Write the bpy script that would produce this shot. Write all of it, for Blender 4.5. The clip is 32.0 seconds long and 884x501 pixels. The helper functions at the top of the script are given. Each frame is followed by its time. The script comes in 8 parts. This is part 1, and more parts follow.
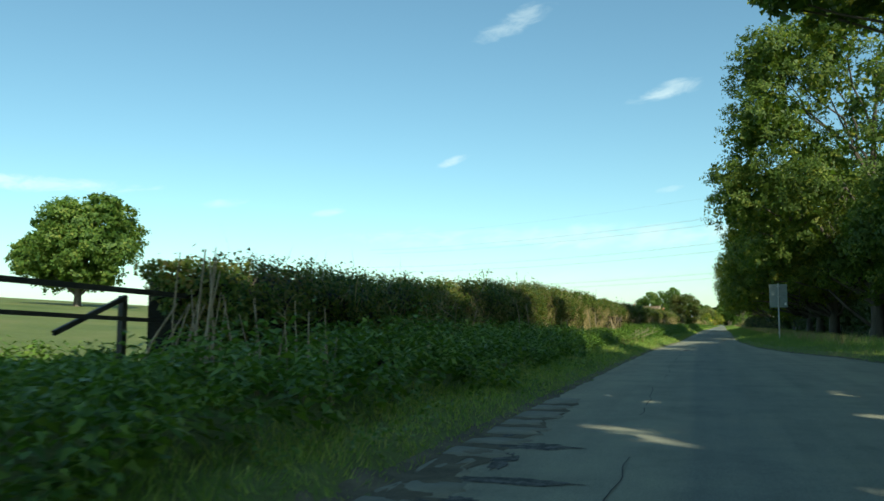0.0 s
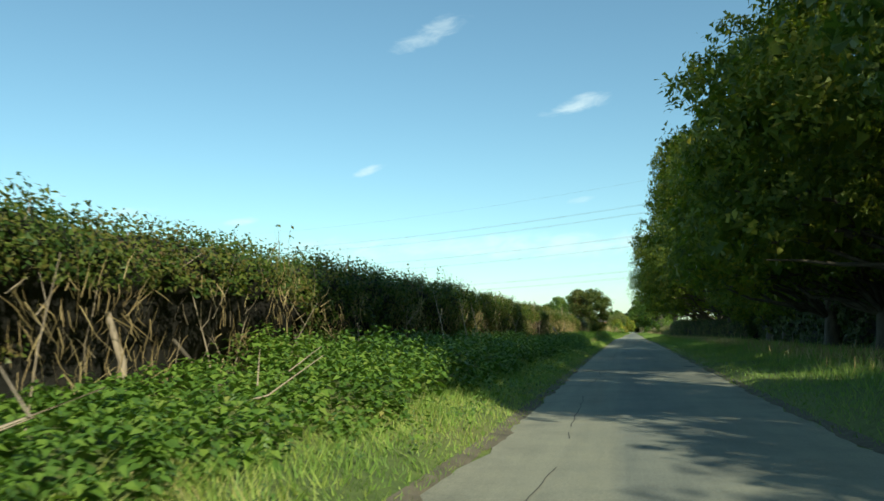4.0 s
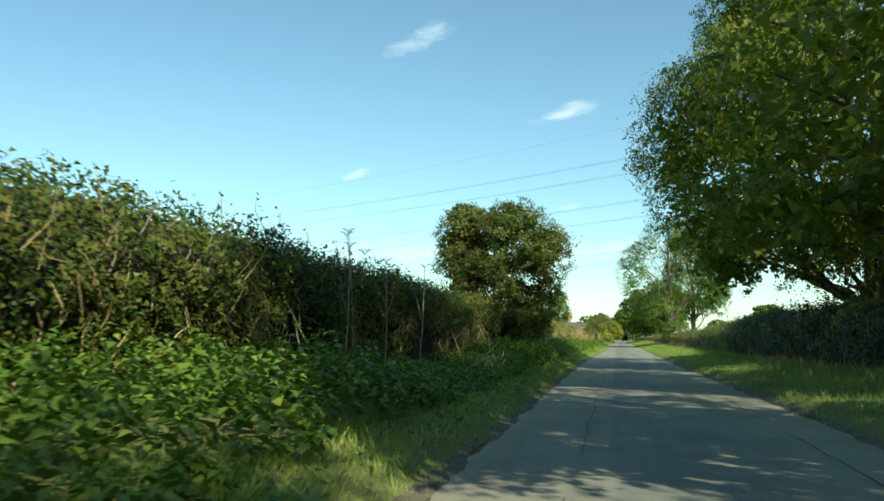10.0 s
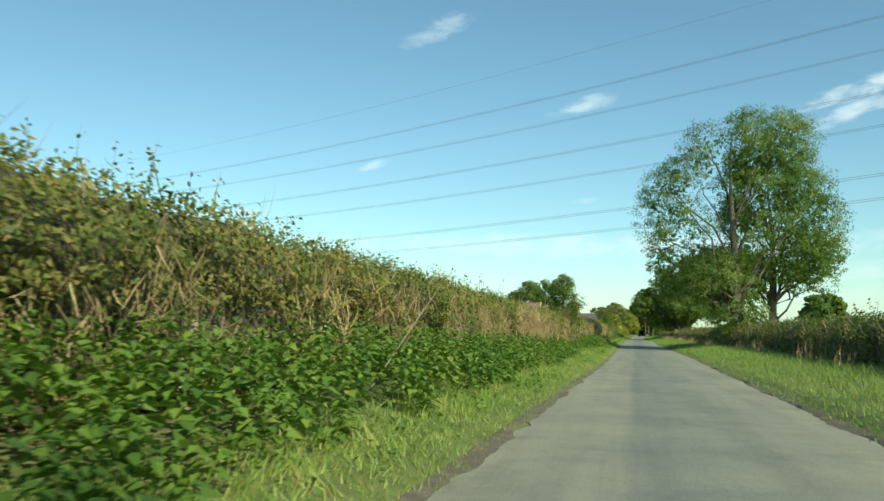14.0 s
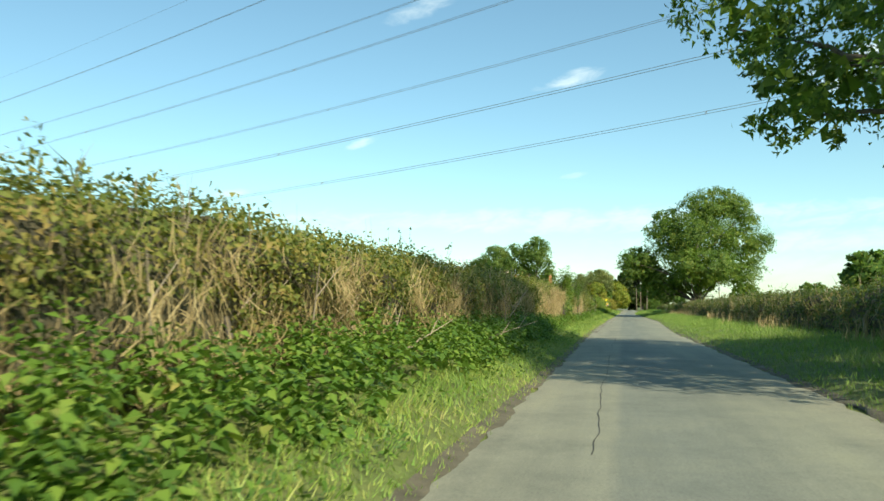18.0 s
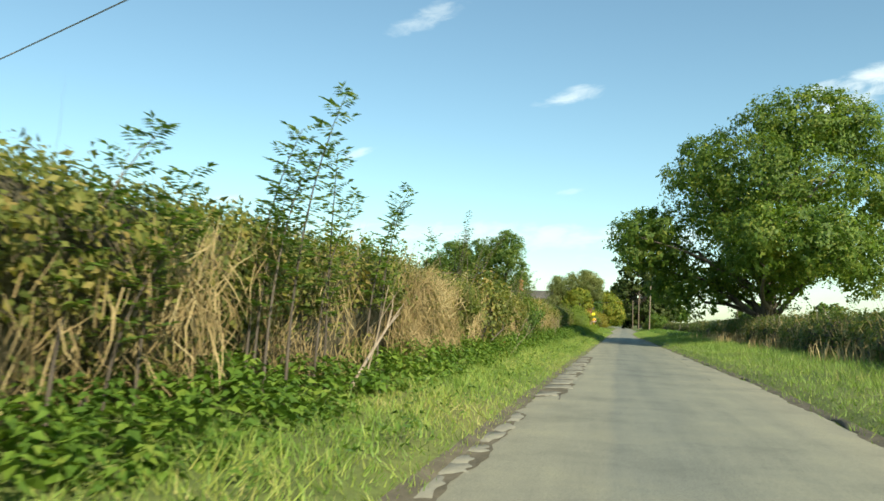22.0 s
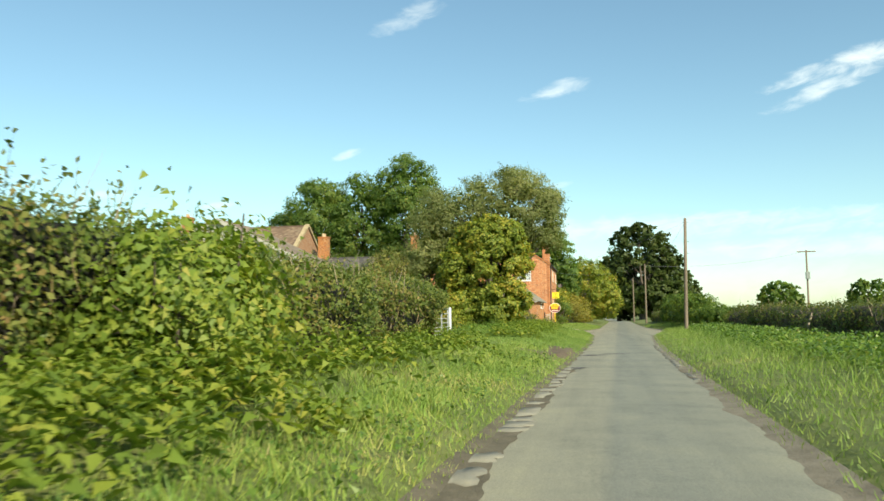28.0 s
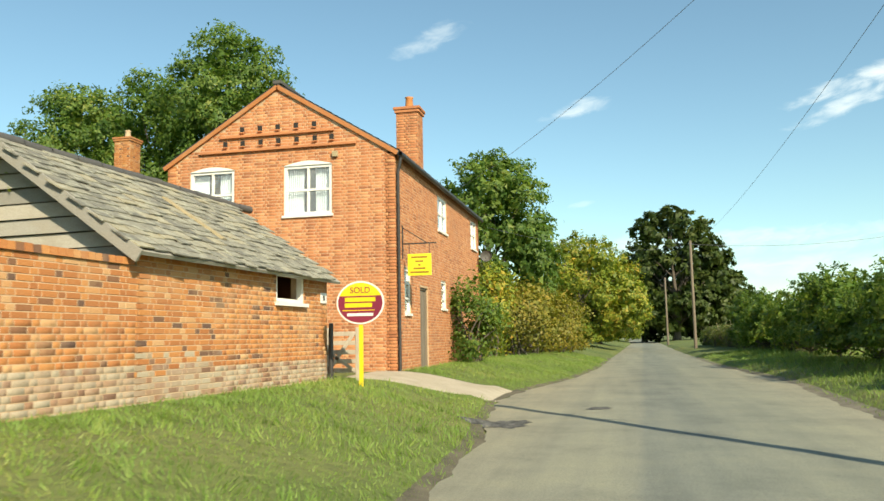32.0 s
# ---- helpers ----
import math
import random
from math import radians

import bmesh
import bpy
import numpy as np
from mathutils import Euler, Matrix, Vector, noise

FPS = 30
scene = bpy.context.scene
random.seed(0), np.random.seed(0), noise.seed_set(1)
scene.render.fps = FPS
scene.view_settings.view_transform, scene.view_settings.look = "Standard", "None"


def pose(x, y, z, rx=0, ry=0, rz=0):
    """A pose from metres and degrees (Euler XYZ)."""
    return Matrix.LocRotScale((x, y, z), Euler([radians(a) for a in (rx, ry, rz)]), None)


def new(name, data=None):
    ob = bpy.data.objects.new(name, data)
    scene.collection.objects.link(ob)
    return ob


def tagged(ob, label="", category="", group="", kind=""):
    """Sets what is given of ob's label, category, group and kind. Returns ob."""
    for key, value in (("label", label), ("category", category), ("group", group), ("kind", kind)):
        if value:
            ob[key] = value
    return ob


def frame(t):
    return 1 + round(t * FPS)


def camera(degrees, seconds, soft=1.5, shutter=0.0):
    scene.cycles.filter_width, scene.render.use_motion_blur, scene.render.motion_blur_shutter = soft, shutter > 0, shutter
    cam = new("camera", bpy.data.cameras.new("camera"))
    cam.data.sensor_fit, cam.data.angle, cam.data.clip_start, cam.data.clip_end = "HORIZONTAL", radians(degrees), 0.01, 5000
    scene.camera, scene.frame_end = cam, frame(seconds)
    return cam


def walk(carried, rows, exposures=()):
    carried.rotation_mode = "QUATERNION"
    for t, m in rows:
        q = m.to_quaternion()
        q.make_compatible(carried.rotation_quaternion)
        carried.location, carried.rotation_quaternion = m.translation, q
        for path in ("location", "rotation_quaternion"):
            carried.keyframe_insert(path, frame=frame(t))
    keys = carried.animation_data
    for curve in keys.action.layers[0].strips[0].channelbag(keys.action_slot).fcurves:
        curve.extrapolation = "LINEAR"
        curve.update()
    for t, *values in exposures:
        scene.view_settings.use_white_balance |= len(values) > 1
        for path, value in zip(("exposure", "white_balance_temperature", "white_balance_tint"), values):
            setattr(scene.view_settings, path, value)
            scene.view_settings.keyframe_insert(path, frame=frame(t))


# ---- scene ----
cam = camera(58.75, 32.0, soft=1.5, shutter=0.09)
PATH = [
    (0.0, pose(0.00, 0.00, 1.27, 95.33, -0.05, 18.72)),
    (0.5, pose(-0.07, 6.03, 1.27, 95.83, 0.80, 15.88)),
    (1.0, pose(-0.16, 12.06, 1.27, 96.37, 0.69, 15.28)),
    (1.5, pose(-0.27, 18.11, 1.27, 96.18, 0.57, 14.90)),
    (2.0, pose(-0.40, 24.19, 1.27, 95.93, 0.89, 14.73)),
    (2.5, pose(-0.48, 30.31, 1.27, 95.90, 0.15, 14.74)),
    (3.0, pose(-0.54, 36.45, 1.27, 96.64, 0.21, 14.44)),
    (3.5, pose(-0.56, 42.61, 1.27, 96.25, 0.02, 13.40)),
    (4.0, pose(-0.57, 48.78, 1.27, 96.00, 0.63, 12.63)),
    (4.5, pose(-0.56, 54.95, 1.27, 95.51, 0.99, 12.29)),
    (6.5, pose(-0.48, 79.90, 1.27, 96.19, -0.04, 10.63)),
    (7.0, pose(-0.44, 86.19, 1.27, 96.68, 0.35, 11.81)),
    (7.5, pose(-0.40, 92.49, 1.27, 96.31, 0.67, 12.12)),
    (8.0, pose(-0.36, 98.80, 1.27, 95.82, -0.22, 12.19)),
    (8.5, pose(-0.32, 105.14, 1.27, 95.89, -0.89, 11.98)),
    (9.0, pose(-0.27, 111.50, 1.27, 96.36, -0.12, 12.30)),
    (9.5, pose(-0.20, 117.88, 1.27, 96.33, -0.77, 12.06)),
    (10.0, pose(-0.12, 124.28, 1.27, 96.35, -0.21, 11.61)),
    (10.5, pose(-0.03, 130.70, 1.27, 95.65, 0.07, 11.01)),
    (11.0, pose(0.06, 137.12, 1.27, 96.38, 0.68, 11.58)),
    (11.5, pose(0.15, 143.55, 1.27, 96.03, 0.00, 12.03)),
    (12.0, pose(0.24, 149.98, 1.27, 96.34, 0.00, 12.58)),
    (12.5, pose(0.32, 156.43, 1.27, 96.32, 0.00, 12.80)),
    (13.0, pose(0.40, 162.88, 1.27, 96.70, 2.51, 13.40)),
    (13.5, pose(0.48, 169.34, 1.27, 96.17, 0.00, 13.36)),
    (15.5, pose(0.90, 195.32, 1.27, 95.26, -2.06, 11.97)),
    (16.0, pose(1.04, 201.85, 1.27, 95.38, -2.58, 11.34)),
    (16.5, pose(1.18, 208.39, 1.27, 94.83, -2.84, 11.25)),
    (17.0, pose(1.32, 214.93, 1.27, 93.87, -3.08, 11.45)),
    (17.5, pose(1.46, 221.48, 1.27, 94.52, -1.96, 11.82)),
    (18.0, pose(1.59, 228.03, 1.27, 94.11, -0.04, 11.96)),
    (18.5, pose(1.71, 234.58, 1.27, 94.78, -0.10, 12.22)),
    (19.0, pose(1.82, 241.11, 1.27, 95.17, -0.78, 12.34)),
    (19.5, pose(1.92, 247.64, 1.27, 94.96, -2.17, 12.43)),
    (20.0, pose(2.01, 254.15, 1.27, 95.72, -1.09, 12.54)),
    (20.5, pose(2.10, 260.65, 1.27, 95.14, -0.34, 12.34)),
    (21.0, pose(2.19, 267.15, 1.27, 95.34, -1.01, 12.00)),
    (21.5, pose(2.29, 273.65, 1.27, 94.61, -0.62, 11.67)),
    (22.0, pose(2.40, 280.16, 1.27, 94.99, -1.76, 11.43)),
    (22.5, pose(2.51, 286.69, 1.27, 94.98, -0.83, 11.56)),
    (23.0, pose(2.64, 293.24, 1.27, 95.30, 0.33, 11.68)),
    (23.5, pose(2.77, 299.82, 1.27, 95.62, -0.09, 11.97)),
    (24.0, pose(2.91, 306.42, 1.27, 95.08, -0.37, 11.94)),
    (24.5, pose(3.05, 313.04, 1.27, 96.08, 1.90, 12.14)),
    (26.5, pose(3.81, 339.94, 1.27, 95.69, 2.18, 11.06)),
    (27.0, pose(3.96, 346.77, 1.27, 95.51, 1.37, 10.75)),
    (27.5, pose(4.12, 353.60, 1.27, 94.99, 0.81, 10.74)),
    (28.0, pose(4.29, 360.41, 1.27, 94.87, 0.57, 11.08)),
    (28.5, pose(4.44, 367.19, 1.27, 94.81, 0.76, 11.57)),
    (29.0, pose(4.59, 373.88, 1.27, 94.77, 0.60, 11.62)),
    (29.5, pose(4.74, 380.40, 1.27, 94.87, 1.10, 11.39)),
    (30.0, pose(4.91, 386.66, 1.27, 95.28, 0.44, 11.16)),
    (30.5, pose(5.08, 392.66, 1.27, 94.86, 0.01, 11.03)),
    (31.0, pose(5.26, 398.45, 1.27, 95.53, 0.46, 11.01)),
    (31.5, pose(5.42, 404.11, 1.27, 95.94, 0.47, 11.63)),
    (32.0, pose(5.55, 409.68, 1.27, 96.42, 1.08, 12.74)),
]
EXPO = [(0.0, 0.25, 6400, -4), (4.0, 0.27, 6450, -2), (9.0, 0.5, 6600, 0), (11.0, 0.4, 6500, -3), (13.0, 0.2, 6450, -3), (16.0, 0.3, 6600, 0), (19.0, 0.55, 6750, 1), (20.0, 0.35, 6700, 2), (22.0, 0.5, 6900, 5), (24.0, 0.5, 6900, 5), (32.0, 0.5, 7100, 6)]
walk(cam, PATH, EXPO)

# ---- world and sun ----
SUN_AZ, SUN_EL = 140.5, 34.5          # compass-like: clockwise from +y
world = bpy.data.worlds.new("world")
scene.world = world
world.use_nodes = True
wt = world.node_tree
wt.nodes.clear()


def wn(kind, **kw):
    n = wt.nodes.new(kind)
    for k, v in kw.items():
        if k == "op":
            n.operation = v
        elif k.startswith("i"):
            n.inputs[int(k[1:])].default_value = v
    return n


def wmath(op, a, b=None, c=None):
    n = wn("ShaderNodeMath", op=op)
    for k, v in enumerate((a, b, c)):
        if v is None:
            continue
        if isinstance(v, (int, float)):
            n.inputs[k].default_value = v
        else:
            wt.links.new(v, n.inputs[k])
    return n.outputs[0]


sky = wn("ShaderNodeTexSky")
sky.sky_type = "NISHITA"
sky.sun_disc = False
sky.sun_elevation, sky.sun_rotation = radians(SUN_EL), radians(SUN_AZ)
sky.air_density, sky.dust_density, sky.ozone_density = 1.0, 0.6, 1.6
coord = wn("ShaderNodeTexCoord")
sep = wn("ShaderNodeSeparateXYZ")
wt.links.new(coord.outputs["Generated"], sep.inputs[0])
az = wmath("MULTIPLY", wmath("ARCTAN2", sep.outputs[0], sep.outputs[1]), 57.2958)
el = wmath("MULTIPLY", wmath("ARCSINE", sep.outputs[2]), 57.2958)
comb = wn("ShaderNodeCombineXYZ")
wt.links.new(wmath("ADD", wmath("MULTIPLY", az, 0.35), wmath("MULTIPLY", el, 0.25)), comb.inputs[0])
wt.links.new(wmath("SUBTRACT", el, wmath("MULTIPLY", az, 0.22)), comb.inputs[1])
streak = wn("ShaderNodeTexNoise", i2=1.1, i3=6.0, i4=0.62)
streak.inputs["Distortion"].default_value = 0.5
wt.links.new(comb.outputs[0], streak.inputs[0])
ragged = wmath("SUBTRACT", streak.outputs[0], 0.5)
# thin clouds: azimuth, elevation, half width, half height, slope, strength
CLOUDS = [(-2.6, 16.1, 2.4, 0.5, 0.16, 0.62), (-1.5, 16.5, 1.6, 0.6, 0.10, 0.5), (17.5, 16.2, 5.4, 0.75, 0.20, 0.8), (16.0, 14.8, 4.2, 0.6, 0.30, 0.7),
          (-17.9, 11.8, 1.35, 0.34, 0.35, 0.6), (-2.4, 9.4, 1.0, 0.25, 0.15, 0.35), (-13.3, 21.4, 2.8, 0.8, 0.38, 0.4),
          (-48.0, 9.0, 8.0, 0.55, 0.03, 0.7), (-34.5, 8.4, 1.6, 0.35, 0.15, 0.45), (-27.0, 8.0, 1.2, 0.3, 0.15, 0.45), (45.0, 14.0, 12.0, 1.6, 0.2, 0.5),
          (0.0, 6.2, 26.0, 0.95, 0.0, 0.5), (20.0, 4.4, 22.0, 0.8, 0.0, 0.45), (-60.0, 20.0, 12.0, 1.5, 0.2, 0.4), (0.0, 2.2, 200.0, 1.6, 0.0, 0.25)]
total = None
for ca, ce, hw, hh, slope, power in CLOUDS:
    da = wmath("SUBTRACT", az, ca)
    de = wmath("SUBTRACT", wmath("SUBTRACT", el, ce), wmath("MULTIPLY", da, slope))
    r2 = wmath("ADD", wmath("POWER", wmath("ABSOLUTE", wmath("DIVIDE", da, hw)), 2.0), wmath("POWER", wmath("ABSOLUTE", wmath("DIVIDE", de, hh)), 2.0))
    m = wmath("SUBTRACT", wmath("SUBTRACT", 1.0, r2), wmath("MULTIPLY", ragged, -3.4))
    mr = wn("ShaderNodeMapRange")
    mr.interpolation_type = "SMOOTHSTEP"
    wt.links.new(m, mr.inputs[0])
    mr.inputs[1].default_value, mr.inputs[2].default_value, mr.inputs[4].default_value = -0.25, 1.7, power
    total = mr.outputs[0] if total is None else wmath("MAXIMUM", total, mr.outputs[0])
mixc = wn("ShaderNodeMix")
mixc.data_type = "RGBA"
wt.links.new(total, mixc.inputs[0])
tint = wn("ShaderNodeMix")
tint.data_type = "RGBA"
tint.blend_type = "MULTIPLY"
tint.inputs[0].default_value = 1.0
wt.links.new(sky.outputs[0], tint.inputs[6])
tint.inputs[7].default_value = (0.90, 1.08, 1.02, 1)
wt.links.new(tint.outputs[2], mixc.inputs[6])
mixc.inputs[7].default_value = (6.6, 7.3, 7.6, 1)
bg = wn("ShaderNodeBackground")
bg.inputs[1].default_value = 0.125
wt.links.new(mixc.outputs[2], bg.inputs[0])
wout = wn("ShaderNodeOutputWorld")
wt.links.new(bg.outputs[0], wout.inputs[0])

sun = new("sun", bpy.data.lights.new("sun", "SUN"))
sun.data.energy, sun.data.angle, sun.data.color = 4.9, radians(0.55), (1.0, 0.90, 0.74)
sa, se = radians(SUN_AZ), radians(SUN_EL)
TO_SUN = Vector((math.sin(sa) * math.cos(se), math.cos(sa) * math.cos(se), math.sin(se)))
sun.rotation_euler = TO_SUN.to_track_quat("Z", "Y").to_euler()
sun.location = (60, -80, 60)

# ---- the line of the road ----
LINE = ((-400, 3.0), (-60, 0.4), (0, 0.0), (24, -0.4), (49, -0.57), (86, -0.44), (124, -0.12), (163, 0.4), (202, 1.04), (241, 1.82), (280, 2.4), (306, 2.91),
        (340, 3.81), (374, 4.59), (410, 5.55), (470, 7.2), (540, 9.0), (620, 9.0), (3000, -20.0))
LEFT_EDGE = ((-400, -2.4), (11, -2.4), (38, -2.2), (58, -1.5), (122, -1.5), (166, -1.75), (210, -1.25), (266, -1.5), (293, -1.4), (360, -1.33), (398, -1.2),
             (412, -1.5), (419, -2.0), (423, -2.6), (426, -3.0), (429, -2.85), (434, -2.2), (441, -1.85), (475, -1.8), (3000, -1.8))
RIGHT_EDGE = ((-400, 3.2), (-20, 4.0), (0, 6.8), (27, 6.0), (33, 5.3), (39, 3.8), (46, 3.0), (61, 2.5), (127, 3.15), (177, 2.8), (221, 3.0), (268, 2.55), (299, 3.1),
              (332, 2.4), (363, 1.65), (387, 1.6), (400, 1.8), (412, 2.2), (420, 3.3), (432, 3.7), (443, 2.9), (476, 2.5), (3000, 2.4))


def table(rows):
    ys, vs = np.array([r[0] for r in rows], float), np.array([r[1] for r in rows], float)
    return lambda y: np.interp(y, ys, vs)


mid, ledge, redge = table(LINE), table(LEFT_EDGE), table(RIGHT_EDGE)
HEDGE_D = table(((-60, -6.0), (60, -6.0), (75, -5.2), (150, -5.0), (185, -4.6), (215, -4.0), (310, -3.9), (345, -4.8), (386, -5.2), (460, -5.0)))
HEDGE_H = table(((-60, 1.6), (7, 1.75), (20, 2.12), (32, 2.64), (44, 2.76), (55, 2.62), (94, 2.62), (112, 2.85), (124, 2.75), (131, 2.68), (138, 2.66), (150, 2.55), (170, 2.55), (190, 2.35), (210, 2.05), (240, 2.08), (252, 2.2), (259, 2.3), (275, 2.35), (284, 2.2), (316, 2.15), (345, 2.15), (354, 2.3), (362, 2.4), (367, 2.2), (376, 2.1), (386, 2.0), (460, 1.9)))


def smooth(a, b, x):
    t = np.clip((x - a) / (b - a), 0, 1)
    return t * t * (3 - 2 * t)


def lump(x, y, size, seed=0.0):
    """A cheap smooth noise for arrays, about -1 to 1."""
    u, v = x / size + seed * 7.3, y / size + seed * 3.1
    return (np.sin(u * 1.7 + 2.1 * np.sin(v * 1.3 + seed)) + np.sin(v * 2.3 + 1.7 * np.sin(u * 0.9)) + np.sin((u + v) * 3.1 + seed)) / 3


def ground_z(x, y):
    x, y = np.asarray(x, float), np.asarray(y, float)
    d = x - mid(y)
    el_, er = ledge(y) - d, d - redge(y)
    bank = 0.42 + 0.13 * smooth(395, 420, y)
    zl = -0.02 + 0.16 * smooth(0, 0.5, el_) + (bank - 0.16) * smooth(0.4, 3.0, el_)
    rise = 0.052 * np.clip(el_ - 7, 0, 130) * (1 - smooth(70, 150, y)) + 0.004 * np.clip(el_ - 9, 0, 400)
    zl = zl + rise + 0.05 * lump(x, y, 2.6) * smooth(0.3, 1.2, el_)
    zr = -0.02 + 0.17 * smooth(0, 0.5, er) + 0.22 * smooth(0.4, 3.5, er) + 0.012 * np.clip(er - 8, 0, 500) + 0.05 * lump(x, y, 2.2, 1) * smooth(0.3, 1.2, er)
    z = np.where(el_ >= 0, zl, np.where(er >= 0, zr, -0.06))
    yard = smooth(393, 397, y) * (1 - smooth(460, 470, y)) * smooth(0.5, 4.5, el_) * (1 - smooth(50, 60, el_))
    return z * (1 - yard) + 0.55 * yard


# ---- materials ----
def material(name, rough=0.8, metal=0.0):
    m = bpy.data.materials.new(name)
    m.use_nodes = True
    b = m.node_tree.nodes["Principled BSDF"]
    b.inputs["Roughness"].default_value, b.inputs["Metallic"].default_value = rough, metal
    return m, m.node_tree, b


def ramp(nt, fac, stops):
    r = nt.nodes.new("ShaderNodeValToRGB")
    while len(r.color_ramp.elements) < len(stops):
        r.color_ramp.elements.new(0.5)
    for e, (p, c) in zip(r.color_ramp.elements, stops):
        e.position, e.color = p, (*c, 1)
    nt.links.new(fac, r.inputs[0])
    return r.outputs[0]


def noise_tex(nt, scale, detail=5.0, rough=0.6, space="Object", stretch=None):
    tc = nt.nodes.new("ShaderNodeTexCoord")
    n = nt.nodes.new("ShaderNodeTexNoise")
    n.inputs["Scale"].default_value, n.inputs["Detail"].default_value, n.inputs["Roughness"].default_value = scale, detail, rough
    src = tc.outputs[space]
    if stretch:
        mp = nt.nodes.new("ShaderNodeMapping")
        mp.inputs["Scale"].default_value = stretch
        nt.links.new(src, mp.inputs[0])
        src = mp.outputs[0]
    nt.links.new(src, n.inputs["Vector"])
    return n.outputs["Fac"]


def mix_col(nt, fac, a, b, blend="MIX"):
    n = nt.nodes.new("ShaderNodeMix")
    n.data_type, n.blend_type = "RGBA", blend
    for sock, v in ((n.inputs[0], fac), (n.inputs[6], a), (n.inputs[7], b)):
        if isinstance(v, (int, float)):
            sock.default_value = v
        elif isinstance(v, tuple):
            sock.default_value = (*v, 1)
        else:
            nt.links.new(v, sock)
    return n.outputs[2]


def bump(nt, b, height, strength=0.5, dist=0.01):
    n = nt.nodes.new("ShaderNodeBump")
    n.inputs["Strength"].default_value, n.inputs["Distance"].default_value = strength, dist
    nt.links.new(height, n.inputs["Height"])
    nt.links.new(n.outputs[0], b.inputs["Normal"])


def plain(name, stops, scale=6.0, rough=0.8, metal=0.0, bumps=0.3, dist=0.006, stretch=None, fine=60.0):
    """Two scales of noise: a broad tone and a fine grain with relief."""
    m, nt, b = material(name, rough, metal)
    broad = noise_tex(nt, scale, 6, 0.65, stretch=stretch)
    grain = noise_tex(nt, fine, 3, 0.7, stretch=stretch)
    c = ramp(nt, broad, stops)
    c = mix_col(nt, 0.35, c, ramp(nt, grain, [(0.3, (0.55, 0.55, 0.55)), (0.7, (1.25, 1.25, 1.25))]), "MULTIPLY")
    nt.links.new(c, b.inputs["Base Color"])
    if bumps:
        bump(nt, b, grain, bumps, dist)
    return m


def leafy(name, stops, rough=0.55, glow=0.35, patch=0.6):
    """Leaves: each leaf its own tone, with patches along the plant; light shines through."""
    m, nt, b = material(name, rough)
    geo = nt.nodes.new("ShaderNodeNewGeometry")
    broad = noise_tex(nt, patch, 3, 0.6)
    add = nt.nodes.new("ShaderNodeMath")
    add.operation = "MULTIPLY_ADD"
    nt.links.new(broad, add.inputs[0])
    add.inputs[1].default_value = 1.1
    sub = nt.nodes.new("ShaderNodeMath")
    sub.operation = "MULTIPLY_ADD"
    nt.links.new(geo.outputs["Random Per Island"], sub.inputs[0])
    sub.inputs[1].default_value, sub.inputs[2].default_value = 0.62, -0.36
    nt.links.new(sub.outputs[0], add.inputs[2])
    c = ramp(nt, add.outputs[0], stops)
    nt.links.new(c, b.inputs["Base Color"])
    b.inputs["Specular IOR Level"].default_value = 0.35
    tr = nt.nodes.new("ShaderNodeBsdfTranslucent")
    nt.links.new(mix_col(nt, 1.0, c, (1.15, 1.25, 0.6), "MULTIPLY"), tr.inputs[0])
    ms = nt.nodes.new("ShaderNodeMixShader")
    ms.inputs[0].default_value = glow
    nt.links.new(b.outputs[0], ms.inputs[1])
    nt.links.new(tr.outputs[0], ms.inputs[2])
    nt.links.new(ms.outputs[0], nt.nodes["Material Output"].inputs[0])
    return m


def pieces(name, stops, rough=0.85, island=True, stain=None, bumps=0.4):
    """Bricks, slates and boards: a tone for each piece, and grain and stains over all."""
    m, nt, b = material(name, rough)
    if island:
        rnd = nt.nodes.new("ShaderNodeNewGeometry").outputs["Random Per Island"]
    else:
        rnd = nt.nodes.new("ShaderNodeObjectInfo").outputs["Random"]
    c = ramp(nt, rnd, stops)
    grain = noise_tex(nt, 55, 4, 0.7)
    c = mix_col(nt, 0.5, c, ramp(nt, grain, [(0.3, (0.6, 0.58, 0.56)), (0.7, (1.2, 1.2, 1.2))]), "MULTIPLY")
    if stain:
        colour, amount, size = stain
        tc = nt.nodes.new("ShaderNodeNewGeometry")
        n = nt.nodes.new("ShaderNodeTexNoise")
        n.inputs["Scale"].default_value, n.inputs["Detail"].default_value, n.inputs["Roughness"].default_value = size, 7, 0.7
        nt.links.new(tc.outputs["Position"], n.inputs["Vector"])
        f = nt.nodes.new("ShaderNodeMapRange")
        nt.links.new(n.outputs["Fac"], f.inputs[0])
        f.inputs[1].default_value, f.inputs[2].default_value, f.inputs[4].default_value = 0.48, 0.68, amount
        c = mix_col(nt, f.outputs[0], c, colour)
    nt.links.new(c, b.inputs["Base Color"])
    bump(nt, b, grain, bumps, 0.006)
    return m


M_HEDGE = leafy("hedge_leaves", rough=0.45, glow=0.42, stops=[(0.0, (0.032, 0.061, 0.018)), (0.33, (0.059, 0.108, 0.023)), (0.49, (0.119, 0.172, 0.032)), (0.66, (0.182, 0.194, 0.043)), (0.86, (0.185, 0.145, 0.055)), (1.0, (0.214, 0.122, 0.072))], patch=0.45)
M_BLEACHED = leafy("bleached_hedge_leaves", [(0.0, (0.065, 0.092, 0.024)), (0.36, (0.122, 0.158, 0.037)), (0.55, (0.207, 0.23, 0.053)), (0.72, (0.293, 0.27, 0.072)), (0.86, (0.356, 0.277, 0.094)), (1.0, (0.414, 0.284, 0.116))], patch=0.45, glow=0.4)
